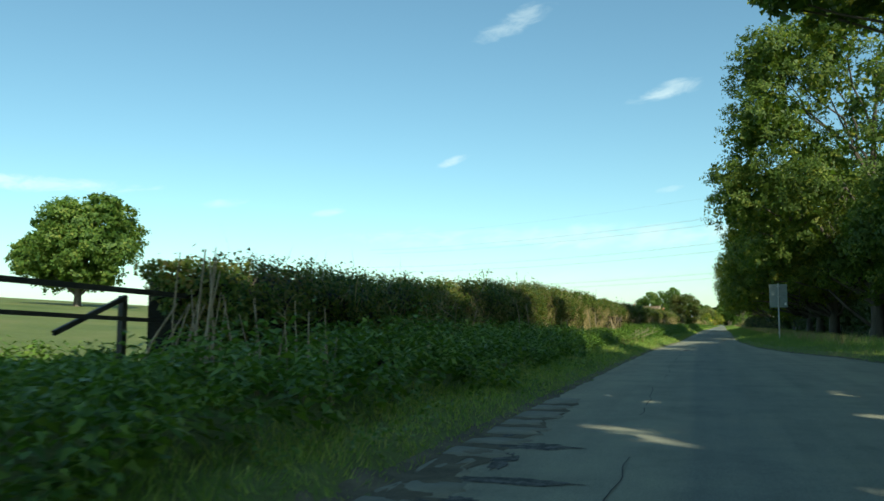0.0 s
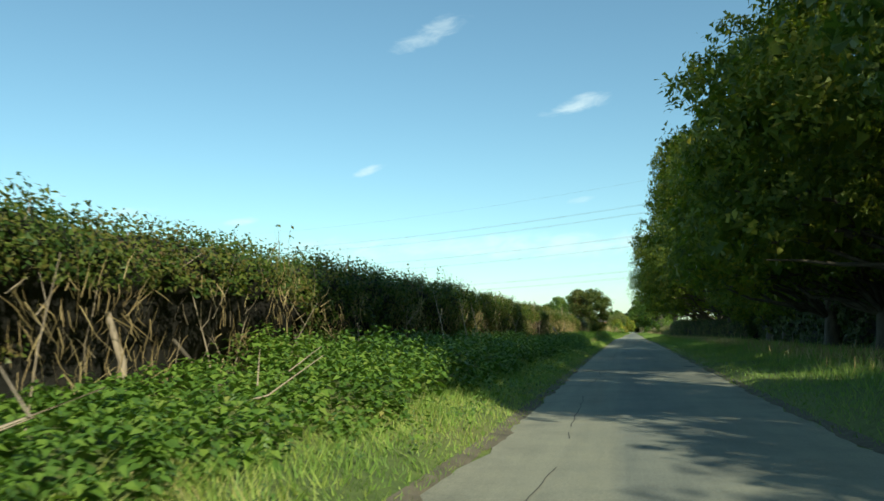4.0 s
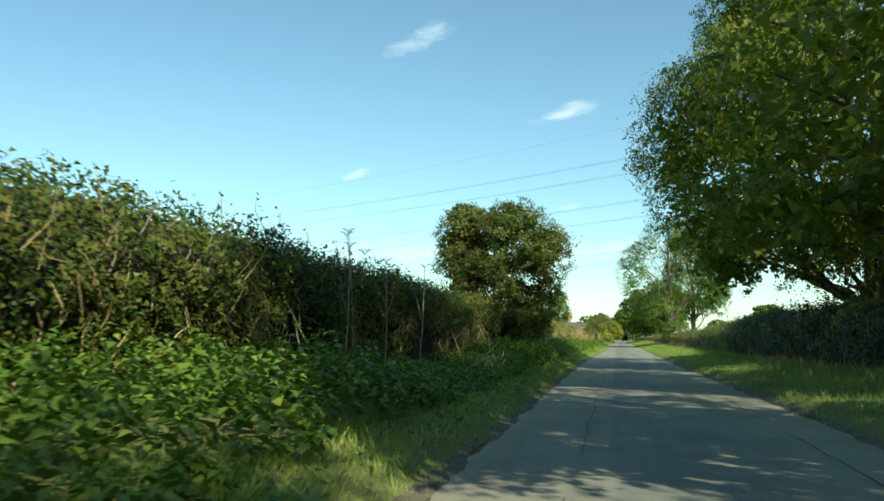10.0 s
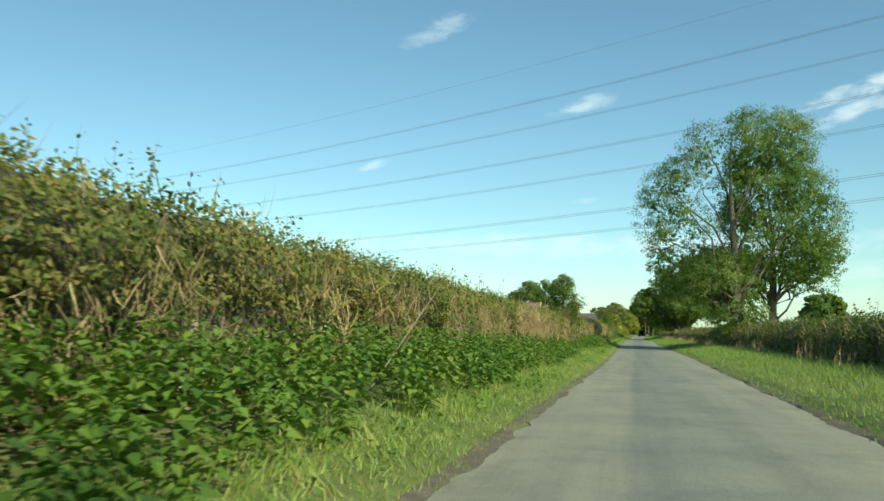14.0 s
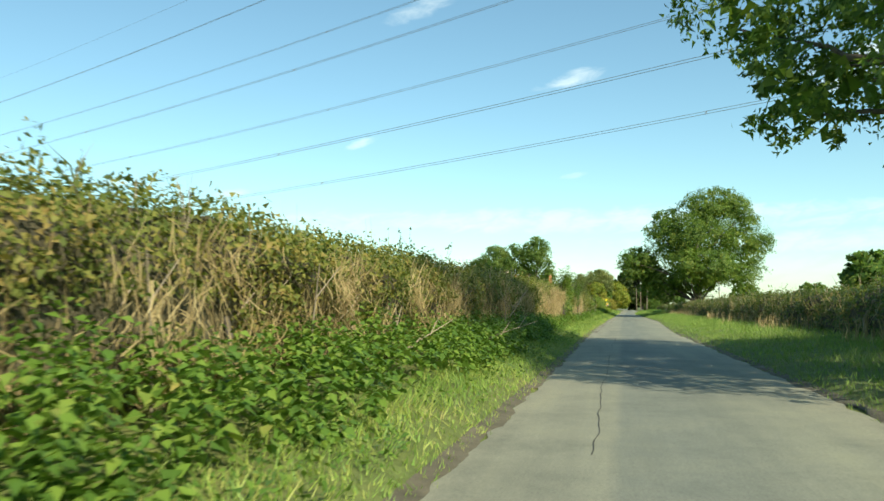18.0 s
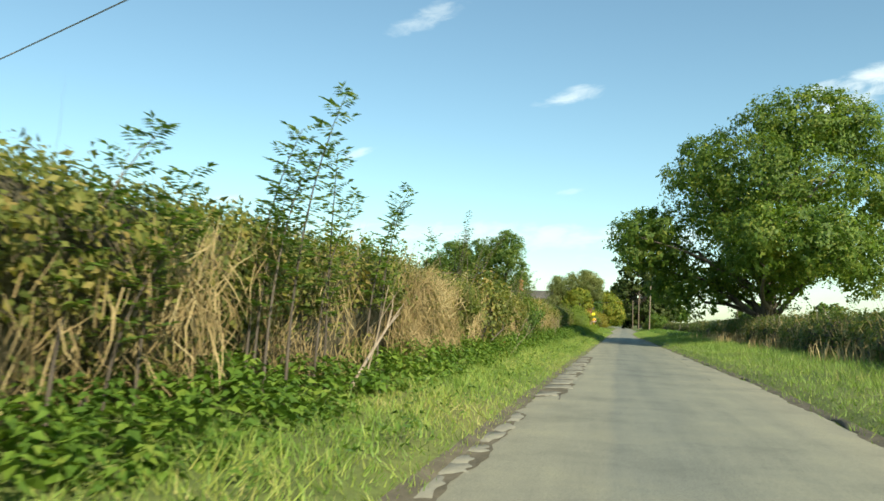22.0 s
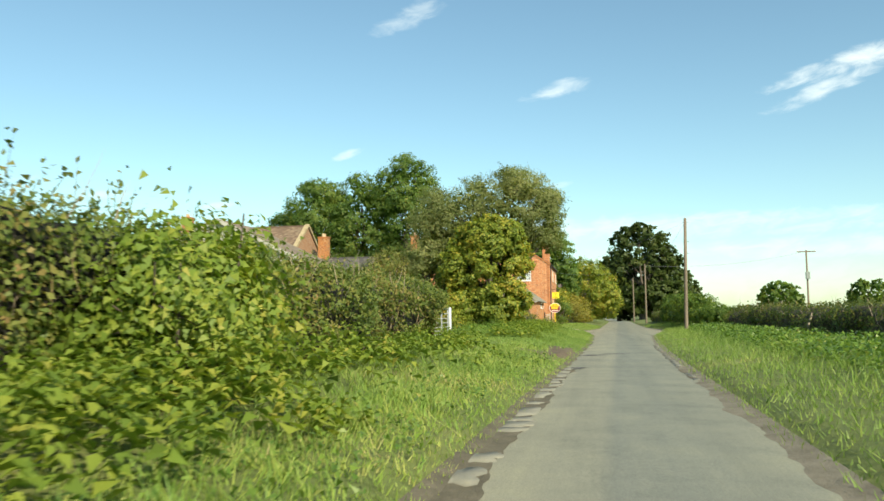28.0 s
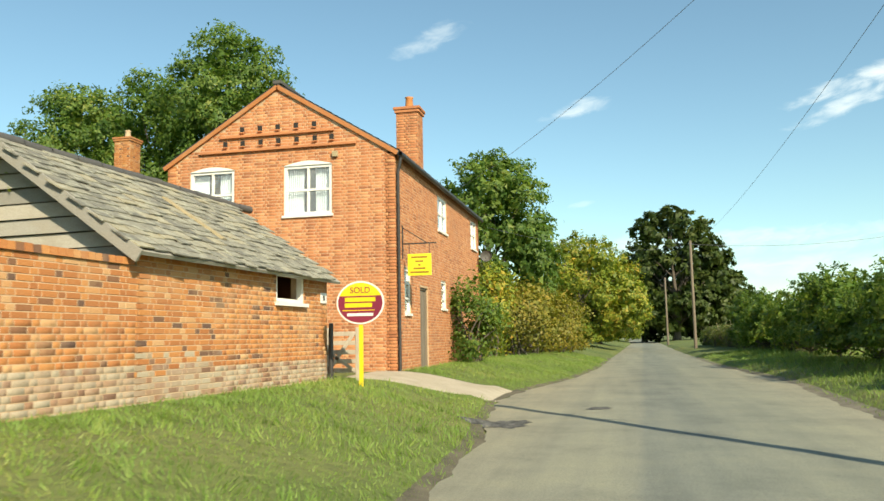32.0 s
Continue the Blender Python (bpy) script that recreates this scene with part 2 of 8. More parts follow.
M_RHEDGE = leafy("field_hedge_leaves", [(0.0, (0.066, 0.097, 0.024)), (0.45, (0.121, 0.175, 0.036)), (0.7, (0.209, 0.226, 0.054)), (1.0, (0.329, 0.215, 0.089))], patch=0.4)
M_NETTLE = leafy("nettle_leaves", rough=0.42, stops=[(0.0, (0.058, 0.110, 0.021)), (0.4, (0.105, 0.196, 0.032)), (0.7, (0.182, 0.279, 0.044)), (0.92, (0.240, 0.300, 0.062)), (1.0, (0.360, 0.310, 0.095))], patch=0.9)
M_GRASS = leafy("grass_blades", [(0.0, (0.117, 0.208, 0.039)), (0.4, (0.211, 0.335, 0.065)), (0.68, (0.357, 0.426, 0.096)), (0.88, (0.440, 0.427, 0.153)), (1.0, (0.640, 0.504, 0.271))], patch=0.35, glow=0.3)
M_STRAW = leafy("dry_stems", [(0.0, (0.190, 0.137, 0.058)), (0.4, (0.325, 0.244, 0.117)), (0.7, (0.469, 0.368, 0.183)), (1.0, (0.615, 0.508, 0.275))], rough=0.8, glow=0.15)
M_ASHLEAF = leafy("ash_leaves", [(0.0, (0.059, 0.095, 0.019)), (0.4, (0.126, 0.176, 0.027)), (0.72, (0.214, 0.236, 0.032)), (1.0, (0.344, 0.284, 0.043))], patch=0.3, glow=0.45)
M_OAKLEAF = leafy("oak_leaves", [(0.0, (0.054, 0.109, 0.026)), (0.45, (0.109, 0.192, 0.038)), (0.75, (0.198, 0.271, 0.052)), (1.0, (0.334, 0.334, 0.075))], patch=0.3, glow=0.45)
M_BIGOAK = leafy("old_oak_leaves", [(0.0, (0.052, 0.103, 0.021)), (0.45, (0.103, 0.180, 0.029)), (0.75, (0.190, 0.255, 0.041)), (1.0, (0.319, 0.313, 0.059))], patch=0.3, glow=0.4)
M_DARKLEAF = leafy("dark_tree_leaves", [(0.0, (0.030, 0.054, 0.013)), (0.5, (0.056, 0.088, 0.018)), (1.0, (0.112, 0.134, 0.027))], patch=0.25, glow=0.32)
M_IVY = leafy("ivy_leaves", [(0.0, (0.092, 0.144, 0.024)), (0.4, (0.185, 0.252, 0.035)), (0.7, (0.351, 0.348, 0.045)), (1.0, (0.610, 0.361, 0.070))], patch=0.5)
# shade and sunlit spots of the first row trees, put into leaf colour
M_SHADETONE = leafy("shade_toned_leaves", [(0.0, (0.052, 0.089, 0.020)), (0.5, (0.103, 0.161, 0.029)), (0.78, (0.194, 0.238, 0.042)), (1.0, (0.403, 0.374, 0.058))], patch=0.6, glow=0.4)
M_WILLOW = leafy("willow_leaves", [(0.0, (0.115, 0.155, 0.055)), (0.5, (0.215, 0.255, 0.088)), (1.0, (0.38, 0.36, 0.15))], patch=0.4, glow=0.45)
M_LAWN = leafy("lawn_blades", [(0.0, (0.120, 0.209, 0.044)), (0.5, (0.205, 0.315, 0.063)), (0.85, (0.310, 0.378, 0.092)), (1.0, (0.500, 0.427, 0.196))], patch=0.45, glow=0.3)
M_YELLOWGREEN = leafy("elder_leaves", [(0.0, (0.085, 0.135, 0.024)), (0.45, (0.165, 0.245, 0.036)), (0.8, (0.285, 0.335, 0.052)), (1.0, (0.40, 0.36, 0.075))], patch=0.5, glow=0.42)
M_YELLOW = leafy("yellowing_leaves", [(0.0, (0.088, 0.112, 0.019)), (0.5, (0.213, 0.200, 0.027)), (1.0, (0.375, 0.263, 0.050))], patch=0.5)
# near-black, so the shade deep in the hedge lies in the colour
M_CORE = plain("hedge_core_shade", [(0.35, (0.006, 0.007, 0.004)), (0.7, (0.020, 0.016, 0.010))], scale=3, bumps=0.8, dist=0.05, fine=18)
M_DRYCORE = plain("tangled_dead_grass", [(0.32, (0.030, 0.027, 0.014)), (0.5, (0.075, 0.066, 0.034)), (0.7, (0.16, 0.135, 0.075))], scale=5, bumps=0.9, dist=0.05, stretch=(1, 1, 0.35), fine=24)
M_BARK = plain("bark", [(0.3, (0.055, 0.045, 0.034)), (0.7, (0.15, 0.125, 0.095))], scale=3, bumps=0.8, dist=0.03, stretch=(1, 1, 0.25), fine=14)
M_TWIG = plain("pale_dead_wood", [(0.3, (0.24, 0.19, 0.13)), (0.7, (0.44, 0.36, 0.26))], scale=8, bumps=0.4, stretch=(1, 1, 0.3), fine=40)


def road_material():
    m, nt, b = material("worn_asphalt", 0.85)
    uv = nt.nodes.new("ShaderNodeUVMap")
    sepr = nt.nodes.new("ShaderNodeSeparateXYZ")
    nt.links.new(uv.outputs[0], sepr.inputs[0])
    wob = noise_tex(nt, 0.25, 4, 0.6)
    lat = nt.nodes.new("ShaderNodeMath")
    lat.operation = "MULTIPLY_ADD"
    nt.links.new(wob, lat.inputs[0])
    lat.inputs[1].default_value = 0.3
    nt.links.new(sepr.outputs[0], lat.inputs[2])
    mr = nt.nodes.new("ShaderNodeMapRange")
    nt.links.new(lat.outputs[0], mr.inputs[0])
    mr.inputs[1].default_value, mr.inputs[2].default_value = -2.5, 4.0
    # across the road: pale gritty margin, worn track, dark newer strip, track, pale margin
    c = ramp(nt, mr.outputs[0], [(0.06, (0.285, 0.268, 0.195)), (0.26, (0.250, 0.248, 0.190)), (0.385, (0.236, 0.238, 0.186)), (0.406, (0.192, 0.202, 0.170)), (0.50, (0.190, 0.201, 0.168)),
                                 (0.60, (0.215, 0.222, 0.176)), (0.72, (0.232, 0.236, 0.182)), (0.92, (0.285, 0.272, 0.200))])
    blot = noise_tex(nt, 0.7, 7, 0.7)
    c = mix_col(nt, 0.75, c, ramp(nt, blot, [(0.28, (0.62, 0.64, 0.66)), (0.5, (1.0, 1.0, 1.0)), (0.75, (1.28, 1.24, 1.12))]), "MULTIPLY")
    track = noise_tex(nt, 1.6, 5, 0.65, stretch=(1.0, 0.05, 1.0))
    c = mix_col(nt, 0.6, c, ramp(nt, track, [(0.3, (0.72, 0.74, 0.76)), (0.5, (1.0, 1.0, 1.0)), (0.7, (1.22, 1.2, 1.12))]), "MULTIPLY")
    grit = noise_tex(nt, 45, 4, 0.8)
    c = mix_col(nt, 0.6, c, ramp(nt, grit, [(0.3, (0.55, 0.55, 0.55)), (0.7, (1.4, 1.4, 1.35))]), "MULTIPLY")
    nt.links.new(c, b.inputs["Base Color"])
    b.inputs["Specular IOR Level"].default_value = 0.3
    bump(nt, b, grit, 0.5, 0.008)
    return m


def ground_material():
    m, nt, b = material("grass_and_field", 0.95)
    blot = noise_tex(nt, 0.16, 6, 0.65)
    fine = noise_tex(nt, 7, 5, 0.75)
    c = ramp(nt, blot, [(0.3, (0.080, 0.125, 0.026)), (0.5, (0.130, 0.170, 0.040)), (0.7, (0.200, 0.200, 0.068))])
    c = mix_col(nt, 0.7, c, ramp(nt, fine, [(0.3, (0.45, 0.45, 0.4)), (0.7, (1.35, 1.3, 1.2))]), "MULTIPLY")
    nt.links.new(c, b.inputs["Base Color"])
    bump(nt, b, fine, 0.9, 0.06)
    return m


M_ROAD, M_GROUND = road_material(), ground_material()
M_CRACK = plain("tar_and_dirt", [(0.3, (0.040, 0.040, 0.036)), (0.7, (0.085, 0.08, 0.066))], scale=4, rough=0.9)
M_SLAB = plain("worn_pale_asphalt", [(0.3, (0.17, 0.166, 0.132)), (0.5, (0.225, 0.22, 0.172)), (0.7, (0.27, 0.258, 0.195))], scale=3, rough=0.9, bumps=0.6, dist=0.01)
M_PATCH = plain("broken_asphalt", [(0.36, (0.035, 0.036, 0.034)), (0.48, (0.075, 0.075, 0.068)), (0.58, (0.15, 0.148, 0.135))], scale=8, rough=0.95, bumps=0.9, dist=0.012)
M_MUD = plain("trodden_mud", [(0.3, (0.075, 0.052, 0.034)), (0.5, (0.13, 0.095, 0.06)), (0.7, (0.15, 0.13, 0.075))], scale=1.3, rough=0.9, bumps=0.9, dist=0.03, fine=14)
M_CONC = plain("pale_concrete", [(0.3, (0.36, 0.31, 0.22)), (0.7, (0.50, 0.44, 0.33))], scale=2, bumps=0.4)
BRICK_ORANGE = [(0.0, (0.33, 0.125, 0.055)), (0.08, (0.44, 0.165, 0.066)), (0.5, (0.52, 0.205, 0.082)), (0.85, (0.57, 0.245, 0.10)), (1.0, (0.60, 0.30, 0.14))]
BRICK_RED = [(0.0, (0.13, 0.075, 0.055)), (0.06, (0.20, 0.10, 0.055)), (0.12, (0.39, 0.145, 0.048)), (0.5, (0.47, 0.185, 0.058)), (0.85, (0.53, 0.23, 0.072)), (1.0, (0.56, 0.33, 0.16))]
M_BRICK = pieces("orange_brick", BRICK_ORANGE, stain=((0.30, 0.12, 0.06), 0.5, 0.9))
M_BRICK_OLD = pieces("weathered_red_brick", BRICK_RED, island=False, stain=((0.44, 0.27, 0.14), 0.5, 1.3))
M_BRICK_OLDJ = pieces("weathered_red_brick_far", BRICK_RED, stain=((0.44, 0.27, 0.14), 0.5, 1.3))
M_BRICK_LIME = pieces("limewashed_brick", [(0.0, (0.20, 0.11, 0.07)), (0.2, (0.34, 0.19, 0.11)), (0.5, (0.38, 0.28, 0.185)), (1.0, (0.44, 0.37, 0.265))], island=False, stain=((0.46, 0.38, 0.29), 0.6, 2.0))
M_MORTAR = plain("lime_mortar", [(0.3, (0.46, 0.30, 0.17)), (0.7, (0.58, 0.42, 0.27))], scale=3, fine=80)
M_STONESLATE = pieces("lichened_stone_slate", [(0.0, (0.15, 0.145, 0.12)), (0.4, (0.22, 0.21, 0.168)), (0.75, (0.28, 0.265, 0.205)), (1.0, (0.34, 0.30, 0.2))], island=False, stain=((0.44, 0.43, 0.33), 0.85, 7.0), bumps=1.0)
M_SLATE = pieces("grey_roof_slate", [(0.0, (0.060, 0.058, 0.056)), (0.6, (0.095, 0.090, 0.085)), (1.0, (0.13, 0.12, 0.105))], rough=0.6, stain=((0.12, 0.11, 0.075), 0.6, 0.8))
M_TILE = pieces("brown_roof_tile", [(0.0, (0.13, 0.085, 0.06)), (0.6, (0.19, 0.13, 0.09)), (1.0, (0.25, 0.18, 0.12))], stain=((0.24, 0.20, 0.13), 0.7, 0.7))
M_WHITE = plain("white_paint", [(0.3, (0.74, 0.72, 0.66)), (0.7, (0.82, 0.80, 0.75))], scale=5, rough=0.45, bumps=0.1)
M_SOIL = plain("gritty_soil", [(0.3, (0.070, 0.062, 0.040)), (0.5, (0.120, 0.105, 0.068)), (0.7, (0.18, 0.155, 0.105))], scale=2.5, rough=0.95, bumps=0.9, dist=0.02, fine=30)
M_GRIT = plain("pale_grit", [(0.3, (0.12, 0.105, 0.072)), (0.5, (0.185, 0.165, 0.118)), (0.7, (0.25, 0.225, 0.165))], scale=2.0, rough=0.95, bumps=0.9, dist=0.02, fine=30)
M_STONE = plain("coping_stone", [(0.3, (0.32, 0.25, 0.13)), (0.7, (0.46, 0.38, 0.24))], scale=3)
M_BOARD = pieces("weathered_grey_board", [(0.0, (0.24, 0.23, 0.20)), (0.6, (0.36, 0.34, 0.29)), (1.0, (0.46, 0.42, 0.34))], island=False, stain=((0.30, 0.26, 0.19), 0.5, 2.0))
M_GATEWOOD = plain("bleached_timber", [(0.3, (0.40, 0.34, 0.26)), (0.7, (0.60, 0.53, 0.43))], scale=4, stretch=(1, 1, 0.2), fine=50)
M_OAKWOOD = plain("weathered_timber", [(0.3, (0.14, 0.11, 0.08)), (0.7, (0.27, 0.22, 0.16))], scale=4, stretch=(1, 1, 0.2), fine=50)
M_POLE = plain("creosoted_pole", [(0.3, (0.11, 0.085, 0.06)), (0.7, (0.23, 0.185, 0.13))], scale=2, stretch=(1, 1, 0.1), fine=40, bumps=0.5)
M_GALV = plain("galvanised_steel", [(0.3, (0.42, 0.43, 0.43)), (0.7, (0.60, 0.60, 0.58))], scale=9, rough=0.5, metal=0.55, bumps=0.1)
M_SHEET = plain("grey_fibre_cement", [(0.3, (0.36, 0.35, 0.31)), (0.7, (0.52, 0.50, 0.44))], scale=1.5, stretch=(1, 1, 0.25))
M_OLDROOF = plain("lichened_brown_sheeting", [(0.3, (0.13, 0.105, 0.08)), (0.5, (0.19, 0.155, 0.115)), (0.7, (0.25, 0.21, 0.16))], scale=1.5, stretch=(1, 1, 0.25))
M_IRON = plain("dark_iron", [(0.3, (0.02, 0.02, 0.02)), (0.7, (0.05, 0.045, 0.04))], scale=8, rough=0.5)
M_YELL = plain("yellow_board", [(0.3, (0.80, 0.56, 0.02)), (0.7, (0.86, 0.62, 0.03))], scale=3, rough=0.4, bumps=0.05)
M_LEMON = plain("lemon_board", [(0.3, (0.82, 0.72, 0.03)), (0.7, (0.88, 0.78, 0.05))], scale=3, rough=0.4, bumps=0.05)
M_MAROON = plain("maroon_print", [(0.3, (0.20, 0.02, 0.05)), (0.7, (0.26, 0.03, 0.06))], scale=3, rough=0.4, bumps=0.05)
M_SIGNBACK = plain("grey_sign_back", [(0.3, (0.20, 0.24, 0.23)), (0.7, (0.30, 0.33, 0.31))], scale=3, rough=0.5, metal=0.2, bumps=0.1)
M_CABLE = plain("power_cable", [(0.3, (0.10, 0.11, 0.12)), (0.7, (0.16, 0.17, 0.18))], scale=3, rough=0.5, bumps=0)
# near-black stands for the shade in rooms and pigeon holes
M_DARK = plain("inside_shade", [(0.3, (0.012, 0.011, 0.010)), (0.7, (0.03, 0.026, 0.022))], scale=3, bumps=0)
M_CURTAIN = plain("pale_curtain", [(0.3, (0.28, 0.33, 0.35)), (0.7, (0.5, 0.55, 0.56))], scale=4, stretch=(3, 3, 0.4), bumps=0.2)
M_POT = plain("buff_clay", [(0.3, (0.42, 0.30, 0.17)), (0.7, (0.58, 0.46, 0.30))], scale=6)


def glass_material():
    m, nt, b = material("window_glass", 0.06)
    b.inputs["Transmission Weight"].default_value, b.inputs["IOR"].default_value = 0.92, 1.45
    n = noise_tex(nt, 3, 2)
    nt.links.new(ramp(nt, n, [(0.3, (0.80, 0.86, 0.88)), (0.7, (0.9, 0.94, 0.95))]), b.inputs["Base Color"])
    bump(nt, b, n, 0.08, 0.01)
    return m


M_GLASS = glass_material()


def far_brick(name, c1, c2, mortar):
    """Brickwork too far off to tell the bricks apart."""
    m, nt, b = material(name, 0.9)
    tc = nt.nodes.new("ShaderNodeTexCoord")
    sp = nt.nodes.new("ShaderNodeSeparateXYZ")
    nt.links.new(tc.outputs["Object"], sp.inputs[0])
    ad = nt.nodes.new("ShaderNodeMath")
    nt.links.new(sp.outputs[0], ad.inputs[0])
    nt.links.new(sp.outputs[1], ad.inputs[1])
    cb = nt.nodes.new("ShaderNodeCombineXYZ")
    nt.links.new(ad.outputs[0], cb.inputs[0])
    nt.links.new(sp.outputs[2], cb.inputs[1])
    br = nt.nodes.new("ShaderNodeTexBrick")
    nt.links.new(cb.outputs[0], br.inputs["Vector"])
    br.inputs["Color1"].default_value, br.inputs["Color2"].default_value, br.inputs["Mortar"].default_value = (*c1, 1), (*c2, 1), (*mortar, 1)
    for k, v in (("Scale", 1.0), ("Mortar Size", 0.006), ("Brick Width", 0.225), ("Row Height", 0.075), ("Bias", 0.0)):
        br.inputs[k].default_value = v
    blotch = noise_tex(nt, 0.9, 6, 0.7)
    c = mix_col(nt, 0.6, br.outputs["Color"], ramp(nt, blotch, [(0.3, (0.7, 0.66, 0.62)), (0.7, (1.2, 1.2, 1.15))]), "MULTIPLY")
    nt.links.new(c, b.inputs["Base Color"])
    bump(nt, b, br.outputs["Fac"], 0.3, 0.006)
    return m


M_FARBRICK = far_brick("range_brick", (0.50, 0.20, 0.08), (0.42, 0.15, 0.065), (0.44, 0.33, 0.24))
M_FARBROWN = far_brick("farmhouse_brick", (0.36, 0.20, 0.11), (0.28, 0.15, 0.085), (0.36, 0.28, 0.2))
M_FARBUFF = far_brick("shed_brick", (0.60, 0.34, 0.16), (0.48, 0.24, 0.10), (0.55, 0.43, 0.28))


# ---- mesh helpers ----
def mesh_np(name, verts, faces, mat, smooth_=False, uv=None, normals=None):
    """A mesh from arrays; all faces have the same number of corners."""
    verts, faces = np.asarray(verts, np.float32), np.asarray(faces, np.int32)
    me = bpy.data.meshes.new(name)
    k = faces.shape[1]
    me.vertices.add(len(verts))
    me.vertices.foreach_set("co", verts.ravel())
    me.loops.add(faces.size)
    me.loops.foreach_set("vertex_index", faces.ravel())
    me.polygons.add(len(faces))
    me.polygons.foreach_set("loop_start", np.arange(0, faces.size, k, dtype=np.int32))
    if smooth_:
        me.polygons.foreach_set("use_smooth", np.ones(len(faces), bool))
    if uv is not None:
        lay = me.uv_layers.new(name="UVMap")
        lay.data.foreach_set("uv", np.asarray(uv, np.float32)[faces.ravel()].ravel())
    me.materials.append(mat)
    me.update(calc_edges=True)
    if normals is not None:
        lay = me.attributes.new("custom_normal", "FLOAT_VECTOR", "POINT")
        lay.data.foreach_set("vector", np.asarray(normals, np.float32).ravel())
    return me


BASES = {}


def thing(name, base, label, category, group="", kind=""):
    ob = new(name)
    ob.empty_display_size = 0.2
    ob.location = base
    BASES[ob.name] = Vector(base)
    return tagged(ob, label, category, group, kind)


def put(name, me, parent, label="", kind=""):
    """One mesh, given in world places, as a part of a thing or of a part."""
    ob = new(name, me)
    if parent is not None:
        base = BASES[parent.name]
        ob.parent = parent
        BASES[ob.name] = base if parent.type == "EMPTY" else base
        if parent.type == "EMPTY":
            ob.location = -base
    if label:
        ob["label"] = label
    if kind:
        ob["kind"] = kind
    return ob


def part(name, bm, mat, parent, label="", smooth_=False):
    me = bpy.data.meshes.new(name)
    bm.to_mesh(me)
    bm.free()
    if smooth_:
        for p in me.polygons:
            p.use_smooth = True
    me.materials.append(mat)
    return put(name, me, parent, label)


def bm_box(lo, hi, bevel=0.0, bm=None, turn=None):
    own = bm or bmesh.new()
    c, s = (Vector(lo) + Vector(hi)) / 2, Vector(hi) - Vector(lo)
    m = Matrix.Translation(c) @ (turn or Matrix.Identity(4)) @ Matrix.Diagonal((*s, 1))
    r = bmesh.ops.create_cube(own, size=1, matrix=m)
    if bevel:
        edges = list({e for v in r["verts"] for e in v.link_edges})
        bmesh.ops.bevel(own, geom=edges, offset=bevel, segments=1, affect="EDGES")
    return own


def bm_bar(a, b, w, t, bm=None, up=(0, 0, 1)):
    """A square bar from a to b, w wide and t thick."""
    own = bm or bmesh.new()
    a, b = Vector(a), Vector(b)
    d = (b - a).normalized()
    u = Vector(up)
    if abs(d.dot(u)) > 0.95:
        u = Vector((1, 0, 0))
    s = d.cross(u).normalized()
    u = s.cross(d)
    vs = [own.verts.new(p + s * i * t / 2 + u * j * w / 2) for p in (a, b) for i, j in ((-1, -1), (1, -1), (1, 1), (-1, 1))]
    for f in ((0, 1, 2, 3), (7, 6, 5, 4), (0, 4, 5, 1), (1, 5, 6, 2), (2, 6, 7, 3), (3, 7, 4, 0)):
        own.faces.new([vs[i] for i in f])
    return own


def tube(points, radii, sides=8):
    """Verts and quads of a tapering tube along points."""
    pts = [Vector(p) for p in points]
    vs, fs = [], []
    for i, p in enumerate(pts):
        d = (pts[min(i + 1, len(pts) - 1)] - pts[max(i - 1, 0)]).normalized()
        u = d.orthogonal().normalized()
        if abs(d.z) > 0.5:
            u = Vector((0, 1, 0)).cross(d).normalized()
        w = d.cross(u)
        for k in range(sides):
            an = 2 * math.pi * k / sides
            vs.append(p + (u * math.cos(an) + w * math.sin(an)) * radii[i])
    for i in range(len(pts) - 1):
        for k in range(sides):
            k2 = (k + 1) % sides
            fs.append((i * sides + k, i * sides + k2, (i + 1) * sides + k2, (i + 1) * sides + k))
    return np.array([tuple(v) for v in vs]), np.array(fs)


def gather(lists):
    vs, fs, n = [], [], 0
    for v, f in lists:
        vs.append(v)
        fs.append(np.asarray(f) + n)
        n += len(v)
    return np.concatenate(vs), np.concatenate(fs)


def unit(v):
    return v / np.maximum(np.linalg.norm(v, axis=-1, keepdims=True), 1e-9)


